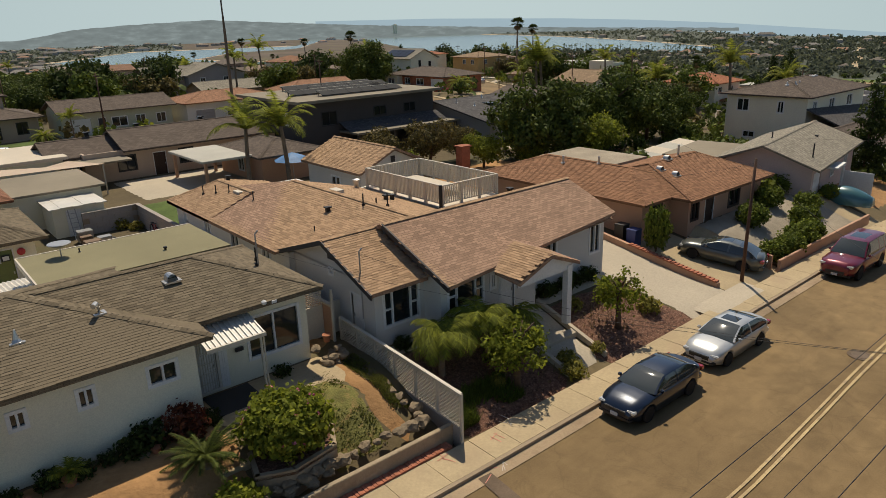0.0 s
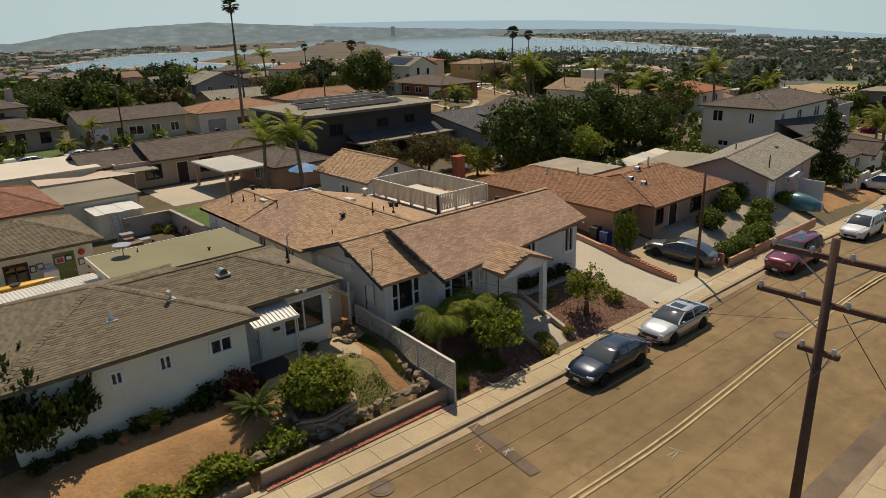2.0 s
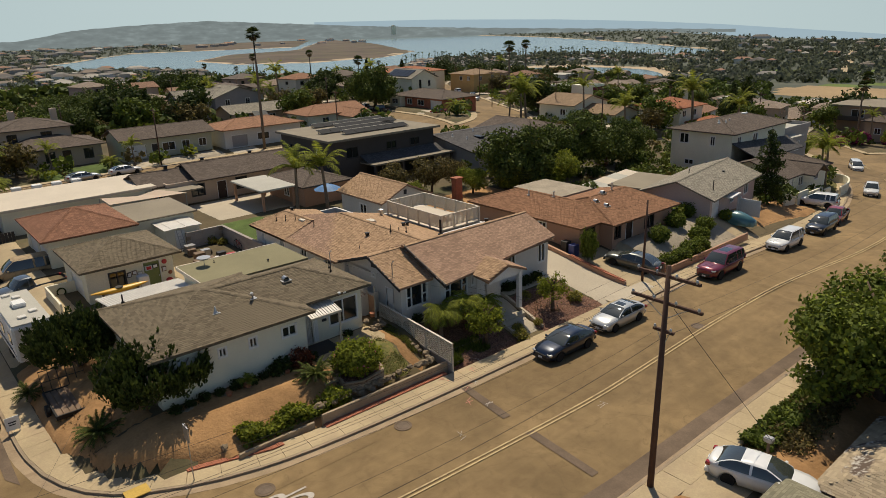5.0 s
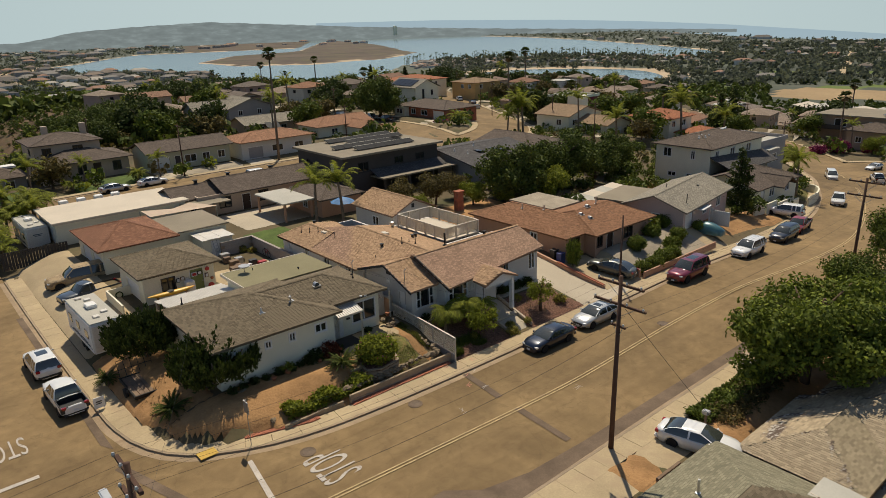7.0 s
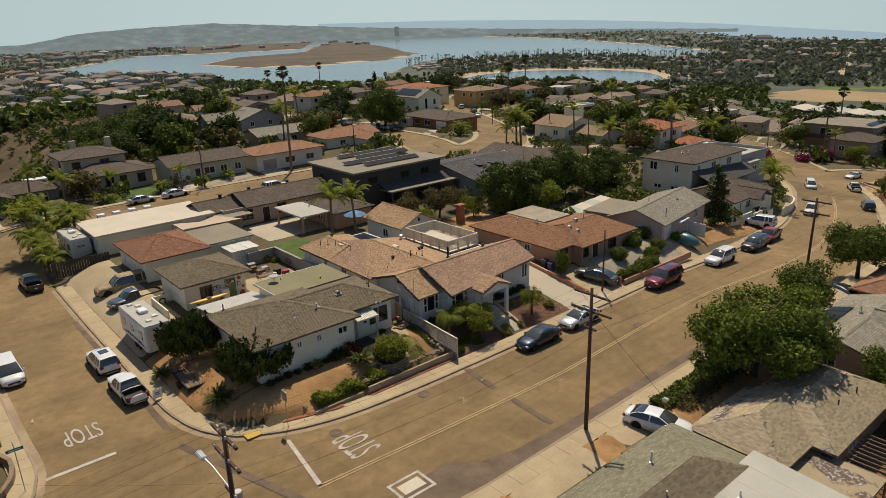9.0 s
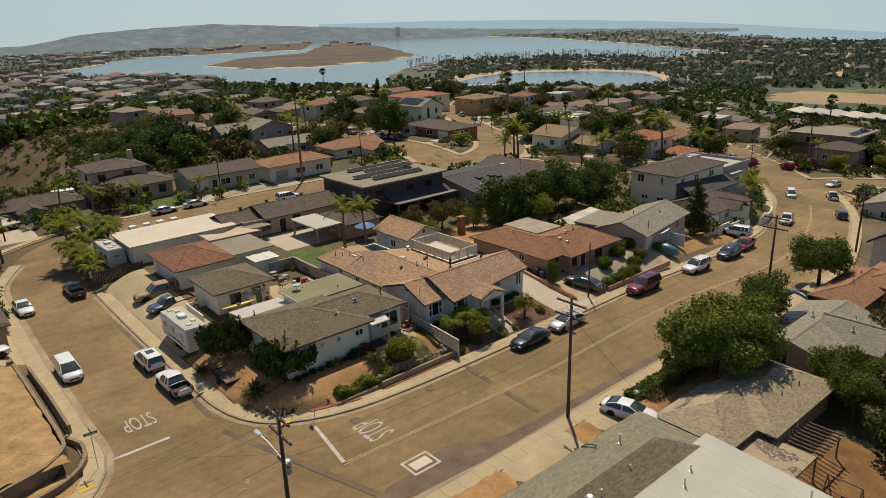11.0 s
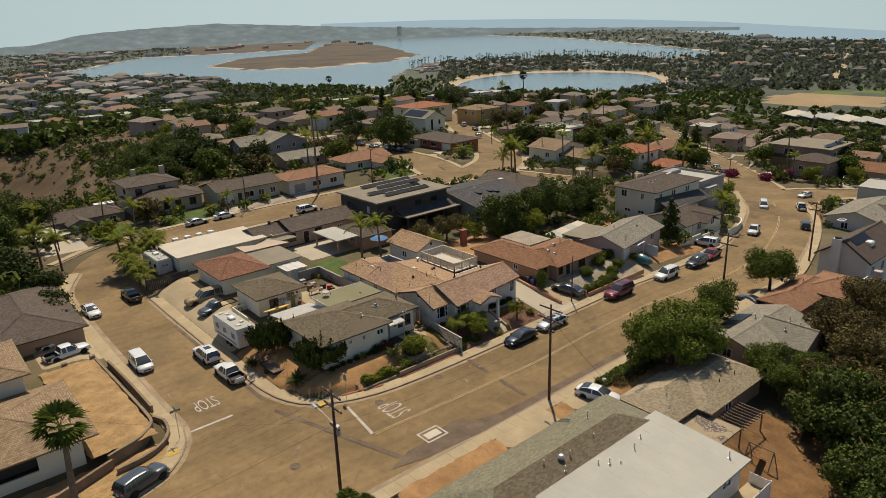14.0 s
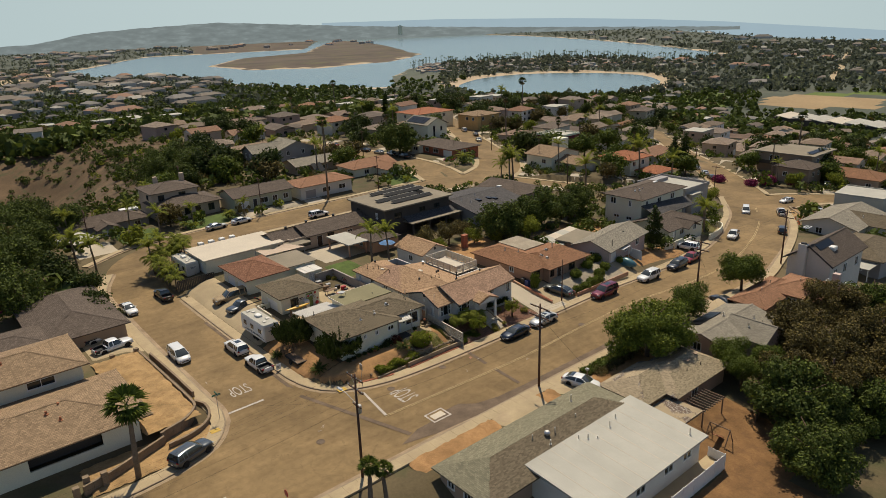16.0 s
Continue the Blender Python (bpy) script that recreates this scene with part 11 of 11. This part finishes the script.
palm_mid = make_palm("garden_palm", 76, 7.0, 14, 2.6, "leaf_palm", "feather palm between houses", droop=1.1, leaflets=9, width=0.6)
fan_mid = make_fan_palm("fan_palm", 78, 13.0, "tall fan palm among houses", 1.7, True)
TR = random.Random(5)
first = {}
cand = []
for i in range(2600):
    d = 55 + 410 * TR.random() ** 0.75
    a = radians(TR.uniform(13, 90))
    x, y = -42 + d * math.cos(a), -49 + d * math.sin(a)
    if -9 < x < 112 and -40 < y < 101:
        continue
    if x < -8 and y < 102:
        continue
    cand.append((x, y, TR.random(), TR.uniform(0, 6.28), TR.uniform(0.8, 1.5)))
cg = street_gap(np.array([c[0] for c in cand]), np.array([c[1] for c in cand]))
ch = open_land(np.array([c[0] for c in cand]), np.array([c[1] for c in cand]))
count = 0
for (x, y, k, turn, s), g_, z_ in zip(cand, cg, ch):
    canyon = x < 62 and 126 < y < 345 and z_ < -1.8
    if canyon and (k > 0.5 or (x > -14 and y > 165 and not (x > 22 and y < 215))):
        continue
    if g_ < 2.6 or count > 300 or any(abs(x - a) < r_ + 1.2 and abs(y - b) < r_ * 0.75 + 1.0 for a, b, r_ in taken):
        continue
    ob = mids[0] if k < 0.26 else mids[1] if k < 0.46 else mids[2] if k < 0.62 else mids[3] if k < 0.83 else mids[4] if k < 0.88 else palm_mid if k < 0.955 else fan_mid
    if canyon and ob in (palm_mid, fan_mid, mids[4]):
        ob = mids[2]
    if ob.name in first:
        again(ob, x, y, z_ - 0.1, turn, s)
    else:
        at(ob, x, y, z_ - 0.1, turn, s)
        first[ob.name] = 1
    count += 1
for ob, x, y in ((mids[0], 150, 300), (mids[1], 160, 310), (mids[2], 140, 320), (mids[3], 130, 330), (mids[4], 170, 290), (palm_mid, 155, 325), (fan_mid, 165, 335)):
    if ob.name not in first:
        at(ob, x, y)
# named trees farther off
denf = make_tree("garden_tree", 85, 8.6, 5.6, "leaf_tree", 9000, 0.28, "broad dark green tree past the side street", crown_base=0.1, blobs=14)
at(denf, -31, 71, None, 0.4, 0.85)
again(dense, 95.2, 139.0, -0.2, 0.4, 1.42)
for x, y, s in ((-27, 93, 0.9), (-22.5, 103, 0.85), (-30, 106, 1.0), (-23, 118, 0.9), (-13, 121, 0.8), (-33, 84, 1.0), (-27, 132, 1.0), (-18, 140, 0.9), (-37, 96, 1.1), (-40, 80, 1.1)):
    again(denf, x, y, None, x, s)
for x, y, s in ((24, 176, 1.0), (27, 158, 0.8), (38, 153, 0.75), (34, 166, 0.9), (31, 186, 1.05), (38, 178, 0.9), (40, 192, 1.0), (33, 200, 0.8), (46, 165, 0.75), (16, 150, 0.74), (-34, 150, 1.1), (-40, 162, 1.2), (-30, 170, 1.0), (-36, 180, 1.2), (-28, 192, 1.1), (-20, 152, 0.9), (-24, 164, 1.0), (-42, 140, 1.2), (-34, 120, 1.1)):
    again(denf if s > 0.72 else mids[2], x, y, None, x, s * 1.3 if s < 0.72 else s)
for x, y, s in ((-21.0, 62.5, 0.55), (-20.6, 66.5, 0.6), (-20.2, 73.6, 0.75), (-22.4, 84, 0.9), (-20.4, 58.4, 0.45)):
    again(mids[1], x, y, 0.3, x, s)
for x, y, h_ in ((161, 125, 9), (163, 127, 10), (98, 150, 12), (172, 98, 10), (176, 101, 11)):
    again(fan_mid, x, y, None, x, h_ / 13)
again(cy, 150, 68, None, 1, 1.15)
again(cy, 153, 66, None, 2, 1.3)
for x, y in ((116.4, 40.5), (119.0, 43.0), (118.4, 38.4), (168, 38), (178, 30)):
    again(lem, x, y, None, x, 1.1)
bo = make_shrub("bougainvillea", 81, 2.0, 2.0, "flower_magenta", 1400, 0.2, "magenta bougainvillea against a garden wall")
at(bo, 164.5, 44.5, None, 0, 1.5)
again(bo, 160.5, 47.5, None, 1, 1.1)
again(bo, 171, 40, None, 2, 0.9)
again(bo, 157, 56, None, 3, 1.2)
again(bo, -33, 76, 0.5, 1, 1.0)
# more poles among the houses
for x, y, h_ in ((-13, 101.5, 9.5), (25.6, 101.8, 9.5), (60, 101.8, 9.5), (86, 148, 9), (118, 96, 9.5), (96, 66, 9), (128, 128, 10), (146, 152, 10), (164, 184, 10), (132, 44, 9), (160, 66, 9), (20, 140, 9), (110, 170, 9), (60, 190, 9), (180, 130, 9), (210, 180, 10)):
    z_ = height1(x, y)
    pole(x, y, z_, h_, ((h_ - 0.4, 2.4, 0),), "wooden utility pole among houses", 0.0, 0.13)

# ---- far slopes, flats and shores: woods and roofs past counting ----
fr = np.random.default_rng(91)


def scatter(n, r0, r1, a0, a1, power=1.0):
    r = r0 + (r1 - r0) * fr.random(n) ** power
    a = np.radians(a0 + (a1 - a0) * fr.random(n))
    return r * np.cos(a), r * np.sin(a)


def stuff_trees(name, x, y, z, size, leaves, material, label, fine=1.0):
    n = len(x)
    c = np.stack([x, y, z + size * 0.8], 1)
    d = fr.normal(size=(n, leaves, 3))
    d /= np.linalg.norm(d, axis=2)[:, :, None]
    p = (c[:, None, :] + d * (size[:, None, None] * np.array([1, 1, 0.72])) * (0.5 + 0.5 * fr.random((n, leaves, 1)))).reshape(-1, 3)
    nrm = (d * 0.7 + fr.normal(size=d.shape) * 0.5).reshape(-1, 3)
    nrm /= np.linalg.norm(nrm, axis=1)[:, None]
    t = np.cross(nrm, fr.normal(size=nrm.shape))
    t /= np.linalg.norm(t, axis=1)[:, None]
    s = np.cross(nrm, t)
    a = fine * np.repeat(size, leaves)[:, None] * (0.3 + 0.25 * fr.random((n * leaves, 1)))
    v = np.stack([p - t * a, p + s * a, p + t * a, p - s * a], 1).reshape(-1, 3)
    ob = raw_part(name, v, np.arange(len(v)).reshape(-1, 4), material)
    return tagged(ob, label, "trees", kind="stuff")


def dry(x, y, margin=12):
    z = height(x, y)
    r = np.hypot(x, y)
    return (np.where(r > 650, bay(x, y), 99.0) > margin) & (z > SEA - 1)


for nm, n, r0, r1, a0, a1, s0, s1, m_, lv in (("slope_trees", 3000, 380, 950, 14, 88, 2.2, 4.8, "leaf_tree", 24), ("slope_trees", 1500, 400, 950, 14, 88, 2.0, 3.8, "leaf_mid", 20), ("slope_trees", 700, 380, 900, 14, 88, 1.6, 3.0, "leaf_olive", 18), ("slope_trees", 3000, 300, 1300, 58, 91, 2.2, 5.0, "leaf_tree", 22), ("flat_trees", 4400, 900, 2300, 10, 50, 3.0, 7.0, "leaf_far_haze", 13), ("flat_trees", 2200, 950, 2600, 64, 88, 3.0, 6.0, "leaf_far_haze", 12), ("shore_trees", 500, 900, 1250, 44, 72, 3.0, 5.5, "leaf_tree", 16), ("far_trees", 4200, 2300, 4600, 10, 84, 4.0, 8.0, "leaf_far_haze", 7)):
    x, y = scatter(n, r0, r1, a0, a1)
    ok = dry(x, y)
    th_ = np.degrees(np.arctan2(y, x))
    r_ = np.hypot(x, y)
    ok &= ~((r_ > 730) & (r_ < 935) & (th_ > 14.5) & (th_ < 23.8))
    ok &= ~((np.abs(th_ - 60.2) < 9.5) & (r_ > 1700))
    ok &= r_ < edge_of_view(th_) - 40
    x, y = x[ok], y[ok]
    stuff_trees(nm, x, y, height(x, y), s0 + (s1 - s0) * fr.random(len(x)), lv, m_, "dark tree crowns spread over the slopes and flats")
# hedges and shrubs between the houses
for m_, n, lo, hi in (("leaf_mid", 900, 0.8, 2.4), ("leaf_tree", 1100, 1.0, 3.0), ("leaf_bright", 450, 0.7, 1.8), ("leaf_olive", 400, 0.7, 2.0)):
    d_, a_ = 60 + 400 * fr.random(n * 3) ** 0.8, np.radians(fr.uniform(12, 91, n * 3))
    x, y = -42 + d_ * np.cos(a_), -49 + d_ * np.sin(a_)
    ok = (street_gap(x, y) > 2.0) & ~((x > -20) & (x < 112) & (y > -40) & (y < 101)) & ~((x < -8) & (y < 60)) & ~((x < 22) & (x > -14) & (y > 165) & (y < 320))
    for tx, ty, tr in taken:
        ok &= ~((np.abs(x - tx) < tr + 0.6) & (np.abs(y - ty) < tr * 0.8 + 0.6))
    x, y = x[ok][:n], y[ok][:n]
    stuff_trees("garden_shrubs", x, y, open_land(x, y), lo + (hi - lo) * fr.random(len(x)) ** 2, 40, m_, "mixed green hedges and shrubs between the houses", 0.55)
# shrubs in the yards up the street
for m_, n, lo, hi in (("leaf_mid", 150, 0.5, 1.5), ("leaf_tree", 170, 0.6, 2.0), ("leaf_bright", 80, 0.4, 1.1), ("leaf_olive", 60, 0.4, 1.2)):
    x, y = 46 + 68 * fr.random(n * 3), 19 + 82 * fr.random(n * 3)
    ok = street_gap(x, y) > 1.9
    for tx, ty, tr in [((a + c) / 2, (b + d) / 2, (c - a, d - b)) for a, b, c, d in OCC]:
        ok &= ~((np.abs(x - tx) < tr[0] / 2 + 0.9) & (np.abs(y - ty) < tr[1] / 2 + 0.9))
    x, y = x[ok][:n], y[ok][:n]
    stuff_trees("yard_shrubs", x, y, height(x, y), lo + (hi - lo) * fr.random(len(x)) ** 2, 80, m_, "mixed green shrubs in the yards up the street", 0.42)
# shrubs in the canyon
x, y = -60 + 120 * fr.random(2600), 128 + 220 * fr.random(2600)
z = open_land(x, y)
ok = (z < -2.0) & (np.sin(x * 0.09) + np.cos(y * 0.07 + x * 0.03) > 0.1) & ((x < -12) | (x > 24) | (fr.random(2600) < 0.35))
stuff_trees("canyon_scrub", x[ok], y[ok], z[ok], 0.5 + 1.7 * fr.random(ok.sum()) ** 2, 70, "leaf_tree", "green scrub on the canyon slope", 0.45)

# shore palms
V, F = [], []
for i in range(230):
    b_ = fr.uniform(27, 53)
    r0 = float(np.interp(b_, [27, 31, 35, 40, 46, 51, 53], [1700, 1610, 1720, 1850, 1770, 1720, 1560])) - fr.uniform(4, 60)
    x, y = r0 * math.cos(radians(b_)), r0 * math.sin(radians(b_))
    z = SEA + 1
    h_ = fr.uniform(9, 19)
    o = len(V)
    V += [(x - 0.28, y + 0.28, z), (x + 0.28, y - 0.28, z), (x + 0.22, y - 0.22, z + h_), (x - 0.22, y + 0.22, z + h_)]
    F.append((o, o + 1, o + 2, o + 3))
    for k in range(10):
        a, e = k * 0.63, fr.uniform(-0.6, 1.0)
        o = len(V)
        d = np.array([math.cos(a) * math.cos(e), math.sin(a) * math.cos(e), math.sin(e)]) * 2.9
        s = np.array([-math.sin(a), math.cos(a), 0.3]) * 1.0
        c = np.array([x, y, z + h_])
        V += [tuple(c), tuple(c + d * 0.5 + s), tuple(c + d), tuple(c + d * 0.5 - s)]
        F.append((o, o + 1, o + 2, o + 3))
tagged(raw_part("shore_palms", V, F, "leaf_dark"), "rows of palms along the bay shore", "palms", kind="stuff")


def town(name, x, y, z, w, d, h_, wall, roof_m, label):
    """Many small far houses in one mesh: walls, and a second for roofs."""
    wv_, wf_, rv_, rf_ = [], [], [], []
    for i in range(len(x)):
        a = (0 if fr.random() < 0.6 else math.pi / 2) + 0.2
        c, s = math.cos(a), math.sin(a)
        P = lambda u, v, q: (x[i] + u * c - v * s, y[i] + u * s + v * c, z[i] + q)
        o = len(wv_)
        W, D, H_ = w[i] / 2, d[i] / 2, h_[i]
        wv_ += [P(-W, -D, -2), P(W, -D, -2), P(W, D, -2), P(-W, D, -2), P(-W, -D, H_), P(W, -D, H_), P(W, D, H_), P(-W, D, H_)]
        wf_ += [(o, o + 1, o + 5, o + 4), (o + 1, o + 2, o + 6, o + 5), (o + 2, o + 3, o + 7, o + 6), (o + 3, o, o + 4, o + 7)]
        o = len(rv_)
        e = 0.4
        rv_ += [P(-W - e, -D - e, H_), P(W + e, -D - e, H_), P(W + e, D + e, H_), P(-W - e, D + e, H_), P(-W + D * 0.6, 0, H_ + D * 0.38), P(W - D * 0.6, 0, H_ + D * 0.38)]
        rf_ += [(o, o + 1, o + 5, o + 4), (o + 2, o + 3, o + 4, o + 5), (o + 3, o, o + 4), (o + 1, o + 2, o + 5)]
    t = thing(name, float(np.mean(x)), float(np.mean(y)), float(np.mean(z)), label, "houses", kind="stuff")
    raw_part("far_walls", wv_, wf_, wall, t, kind="stuff")
    raw_part("far_roofs", rv_, rf_, roof_m, t, kind="stuff")


def island_mat(name, cols):
    k = Nodes(name)
    r = k.ramp(k.island(), *[(i / len(cols), c) for i, c in enumerate(cols)])
    r.node.color_ramp.interpolation = "CONSTANT"
    k.color(r)
    return k.set(0.9, 0, 0.2)


M["far_wall"] = island_mat("far_wall", [(0.60, 0.57, 0.52), (0.38, 0.33, 0.28), (0.55, 0.53, 0.5), (0.34, 0.31, 0.29), (0.45, 0.38, 0.32)])
M["far_roof"] = island_mat("far_roof", [(0.20, 0.165, 0.13), (0.28, 0.165, 0.11), (0.22, 0.20, 0.175), (0.13, 0.115, 0.10), (0.38, 0.34, 0.28), (0.22, 0.17, 0.13)])
# single houses on the upper slope
fp_ = [make_plain_house(11, 13, 9, 3.2, "hip", "small far stucco house on the slope", True), make_plain_house(12, 12, 9, 5.4, "gable", "small far two-storey house on the slope", True)]
x, y = scatter(420, 440, 640, 15, 88)
keep = []
for i in range(len(x)):
    th_ = math.degrees(math.atan2(y[i], x[i]))
    r_ = math.hypot(x[i], y[i])
    if 14 < th_ < 25 and r_ > 540 or th_ < 44 and i % 3 or th_ > 60 and i % 5 < 3:
        continue
    if all(abs(x[i] - x[j]) + abs(y[i] - y[j]) > 24 for j in keep):
        keep.append(i)
for n_, i in enumerate(keep[:90]):
    z_ = height1(x[i], y[i])
    (at if n_ < 2 else again)(fp_[n_ % 2], float(x[i]), float(y[i]), z_ + 0.5, 0.2 + math.pi / 2 * (n_ % 3) + 0.5 * math.sin(7.3 * n_))
for nm, n, r0, r1, a0, a1, w0, w1, h0, h1 in (("slope_houses", 110, 600, 930, 15, 88, 10, 16, 3, 6), ("flat_houses", 140, 1000, 2300, 14, 33, 12, 34, 4, 8), ("spit_houses", 420, 1380, 1680, 28, 52, 8, 16, 3, 4), ("left_houses", 200, 950, 2500, 68, 86, 12, 40, 4, 9), ("far_houses", 150, 2300, 4600, 16, 82, 20, 60, 5, 12)):
    x, y = scatter(n, r0, r1, a0, a1)
    ok = dry(x, y, 25)
    th_, r_ = np.degrees(np.arctan2(y, x)), np.hypot(x, y)
    ok &= ~((r_ > 730) & (r_ < 935) & (th_ > 14.5) & (th_ < 23.8)) & ~((np.abs(th_ - 60.2) < 9.5) & (r_ > 1700) & (r_ < 3600))
    ok &= (r_ < edge_of_view(th_) - 60) & ((th_ > 44) | (fr.random(len(x)) < 0.45))
    x, y = x[ok], y[ok]
    n = len(x)
    w = w0 + (w1 - w0) * fr.random(n)
    town(nm, x, y, height(x, y), w, w * (0.5 + 0.3 * fr.random(n)), h0 + (h1 - h0) * fr.random(n), "far_wall", "far_roof", "far houses spread over the flats by the bay")
# long low commercial sheds with saw-tooth pale roofs
cs = thing("warehouse", 600, 185, -58, "long low warehouse with pale saw-tooth roof", "warehouse")
for i in range(7):
    x0, y0 = 588 - i * 2.6, 222 - i * 15.5
    part("wall", boxes((x0, y0, -66, x0 + 30, y0 + 15.4, -52)), "stucco_dark", cs)
    bm = bmesh.new()
    prism(bm, [(x0 - 0.5, y0, -52), (x0 + 30, y0, -52), (x0 + 30, y0 + 12.4, -50.0), (x0 - 0.5, y0 + 12.4, -50.0)], 0.4)
    part("roof", bm, "roll_white" if i % 3 else "roll_cream", cs)
tw = thing("tower_block", 2760, 3578, -30, "tall tower block far across the bay, painted pale for haze", "tower")
# white stucco here stands in for haze paling the distant tower
part("wall", boxes((2694, 3618, -40, 2716, 3636, 14)), "stucco_white", tw)
part("roof", boxes((2698, 3622, 14, 2712, 3632, 17)), "stucco_white", tw)

# the freeway on the flats, and a straight avenue by the coast
for nm, pts_, wd in (("freeway", ((215, 1450), (228, 1551), (296, 2067), (355, 2565)), 13), ("freeway", ((185, 1500), (199, 1604), (273, 2243), (300, 2500)), 13), ("freeway", ((262, 1520), (284, 1642), (352, 2026), (442, 2530)), 8), ("avenue", ((1010, 352), (1041, 364), (1205, 417), (1703, 587)), 6)):
    c_ = spline([(x, y, 0) for x, y in pts_], 30.0)
    a_, b_ = ribbon(c_, np.full(len(c_), wd), np.full(len(c_), -wd), 0)
    n = len(c_)
    vv = np.concatenate([np.column_stack([q_, height(q_[:, 0], q_[:, 1]) + 1.5]) for q_ in (a_, b_)])
    tagged(raw_part(nm, vv, [(i, n + i, n + i + 1, i + 1) for i in range(n - 1)], "concrete"), "pale concrete road across the flats", "road", kind="structure")

# patio and white fence behind the long house, dug earth below them
tagged(part("patio", boxes((2.0, -20.3, -3.6, 18.5, -18.42, -2.3)), "concrete"), "raised pale concrete patio behind the long house", "patio", kind="structure")
yard("yard_soil", 2.0, -30.0, 22.0, -20.5, "soil_dark", "dug reddish earth below the patio fence", dz=0.07)
pf = thing("patio_fence", 18, -20.4, -3.3, "white solid panel fence round the patio", "fence")
for i in range(8):
    x = 2.5 + i * 2.0
    part("panel", soft_box(x + 0.07, -20.43, -3.4, x + 1.93, -20.37, -1.2, 0.01), "white_paint", pf)
    part("post", soft_box(x - 0.06, -20.46, -3.5, x + 0.06, -20.34, -1.1, 0.015), "white_paint", pf)
part("panel", soft_box(18.53, -20.33, -3.4, 18.59, -18.45, -1.2, 0.01), "white_paint", pf)
part("post", soft_box(18.48, -20.46, -3.5, 18.62, -20.34, -1.1, 0.015), "white_paint", pf)

# white enclosure beside the garage, ornaments on its wall, more of the yard's clutter
ew = thing("yard_wall", -2.2, 43, 0.5, "white rendered yard wall beside the garage", "wall")
part("wall", boxes((-2.95, 39.9, 0.3, -2.8, 44.8, 2.4)), "stucco_white", ew)
part("return_wall", boxes((-2.8, 44.65, 0.3, -0.82, 44.8, 2.4)), "stucco_white", ew)
wr = thing("wreath", -1.9, 44.6, 1.8, "dark round wreath hung on the white yard wall", "wreath")
rg = bmesh.new()
tube(rg, [(-1.9 + 0.3 * math.cos(a), 44.58, 1.75 + 0.3 * math.sin(a)) for a in [2 * math.pi * k / 16 for k in range(17)]], 0.06, 6, cap=False)
part("ring", rg, "leaf_dark", wr)
for x, z, w, hh, m_ in ((2.25, 3.15, 0.16, 0.2, "dark_paint"), (2.65, 3.25, 0.18, 0.16, "wood_old"), (3.05, 3.0, 0.2, 0.26, "trim_cream"), (3.75, 3.35, 0.26, 0.18, "plate"), (4.25, 3.4, 0.2, 0.16, "dark_paint"), (4.9, 3.0, 0.16, 0.2, "wood_old")):
    orn = thing("picture_frame", x, 40.57, z, "small framed sign hung on the garage wall", "frame", "garage wall signs")
    part("frame", boxes((x - w, 40.47, z - hh, x + w, 40.59, z + hh)), m_, orn)
    part("inset", boxes((x - w * 0.72, 40.455, z - hh * 0.7, x + w * 0.72, 40.468, z + hh * 0.7)), "white_paint" if m_ != "plate" else "sign_red", orn)
for x, z, r, m_ in ((5.0, 3.6, 0.2, "red_plastic"), (5.35, 2.6, 0.16, "terracotta"), (5.2, 1.9, 0.3, "red_plastic")):
    bm = lathe(bmesh.new(), 0, 0, [(0.02, 0.05), (r * 0.5, 0.06), (r, 0.02), (r, -0.02), (0.02, -0.03)], 14)
    bmesh.ops.rotate(bm, verts=bm.verts, cent=(0, 0, 0), matrix=Matrix.Rotation(radians(90), 3, "X"))
    bmesh.ops.translate(bm, verts=bm.verts, vec=(x, 40.52, z))
    orn = thing("wall_plaque", x, 40.55, z, "round painted plaque on the garage wall", "plaque", "garage wall plaques")
    part("disc", bm, m_, orn)
ld = thing("ladder", 9.4, 49.2, 1.5, "aluminium step ladder leaning beside the shed", "ladder")
for dx in (-0.22, 0.22):
    part("rail", tube(bmesh.new(), [(9.4 + dx, 48.4, 1.5), (9.4 + dx, 49.3, 3.4)], 0.035, 6), "metal_grey", ld)
for k in range(6):
    u = (k + 0.7) / 6.6
    part("rung", tube(bmesh.new(), [(9.18, 48.4 + 0.9 * u, 1.5 + 1.9 * u), (9.62, 48.4 + 0.9 * u, 1.5 + 1.9 * u)], 0.022, 5), "metal_grey", ld)
for x, y, sz in ((12.2, 49.0, 1.1), (12.9, 48.0, 0.9), (11.6, 50.0, 0.8)):
    again(sh_yard, x, y, 1.5, x, sz)
bk = thing("bicycle", 13.0, 45.4, 1.5, "dark bicycle leaning on the yard wall", "bicycle")
for y in (44.9, 45.95):
    part("wheel", tube(bmesh.new(), [(13.3, y + 0.33 * math.cos(a), 1.9 + 0.33 * math.sin(a)) for a in [2 * math.pi * k / 18 for k in range(19)]], 0.025, 6, cap=False), "tyre", bk)
part("frame", tube(bmesh.new(), [(13.3, 44.9, 1.9), (13.3, 45.1, 2.35), (13.3, 45.7, 2.3), (13.3, 45.45, 1.9), (13.3, 45.1, 2.35)], 0.025, 6), "red_plastic", bk)
part("saddle", soft_box(13.22, 45.62, 2.36, 13.38, 45.86, 2.42, 0.02), "car_trim", bk)
part("handlebar", tube(bmesh.new(), [(13.05, 45.05, 2.5), (13.3, 45.1, 2.45), (13.55, 45.05, 2.5)], 0.018, 5), "car_trim", bk)
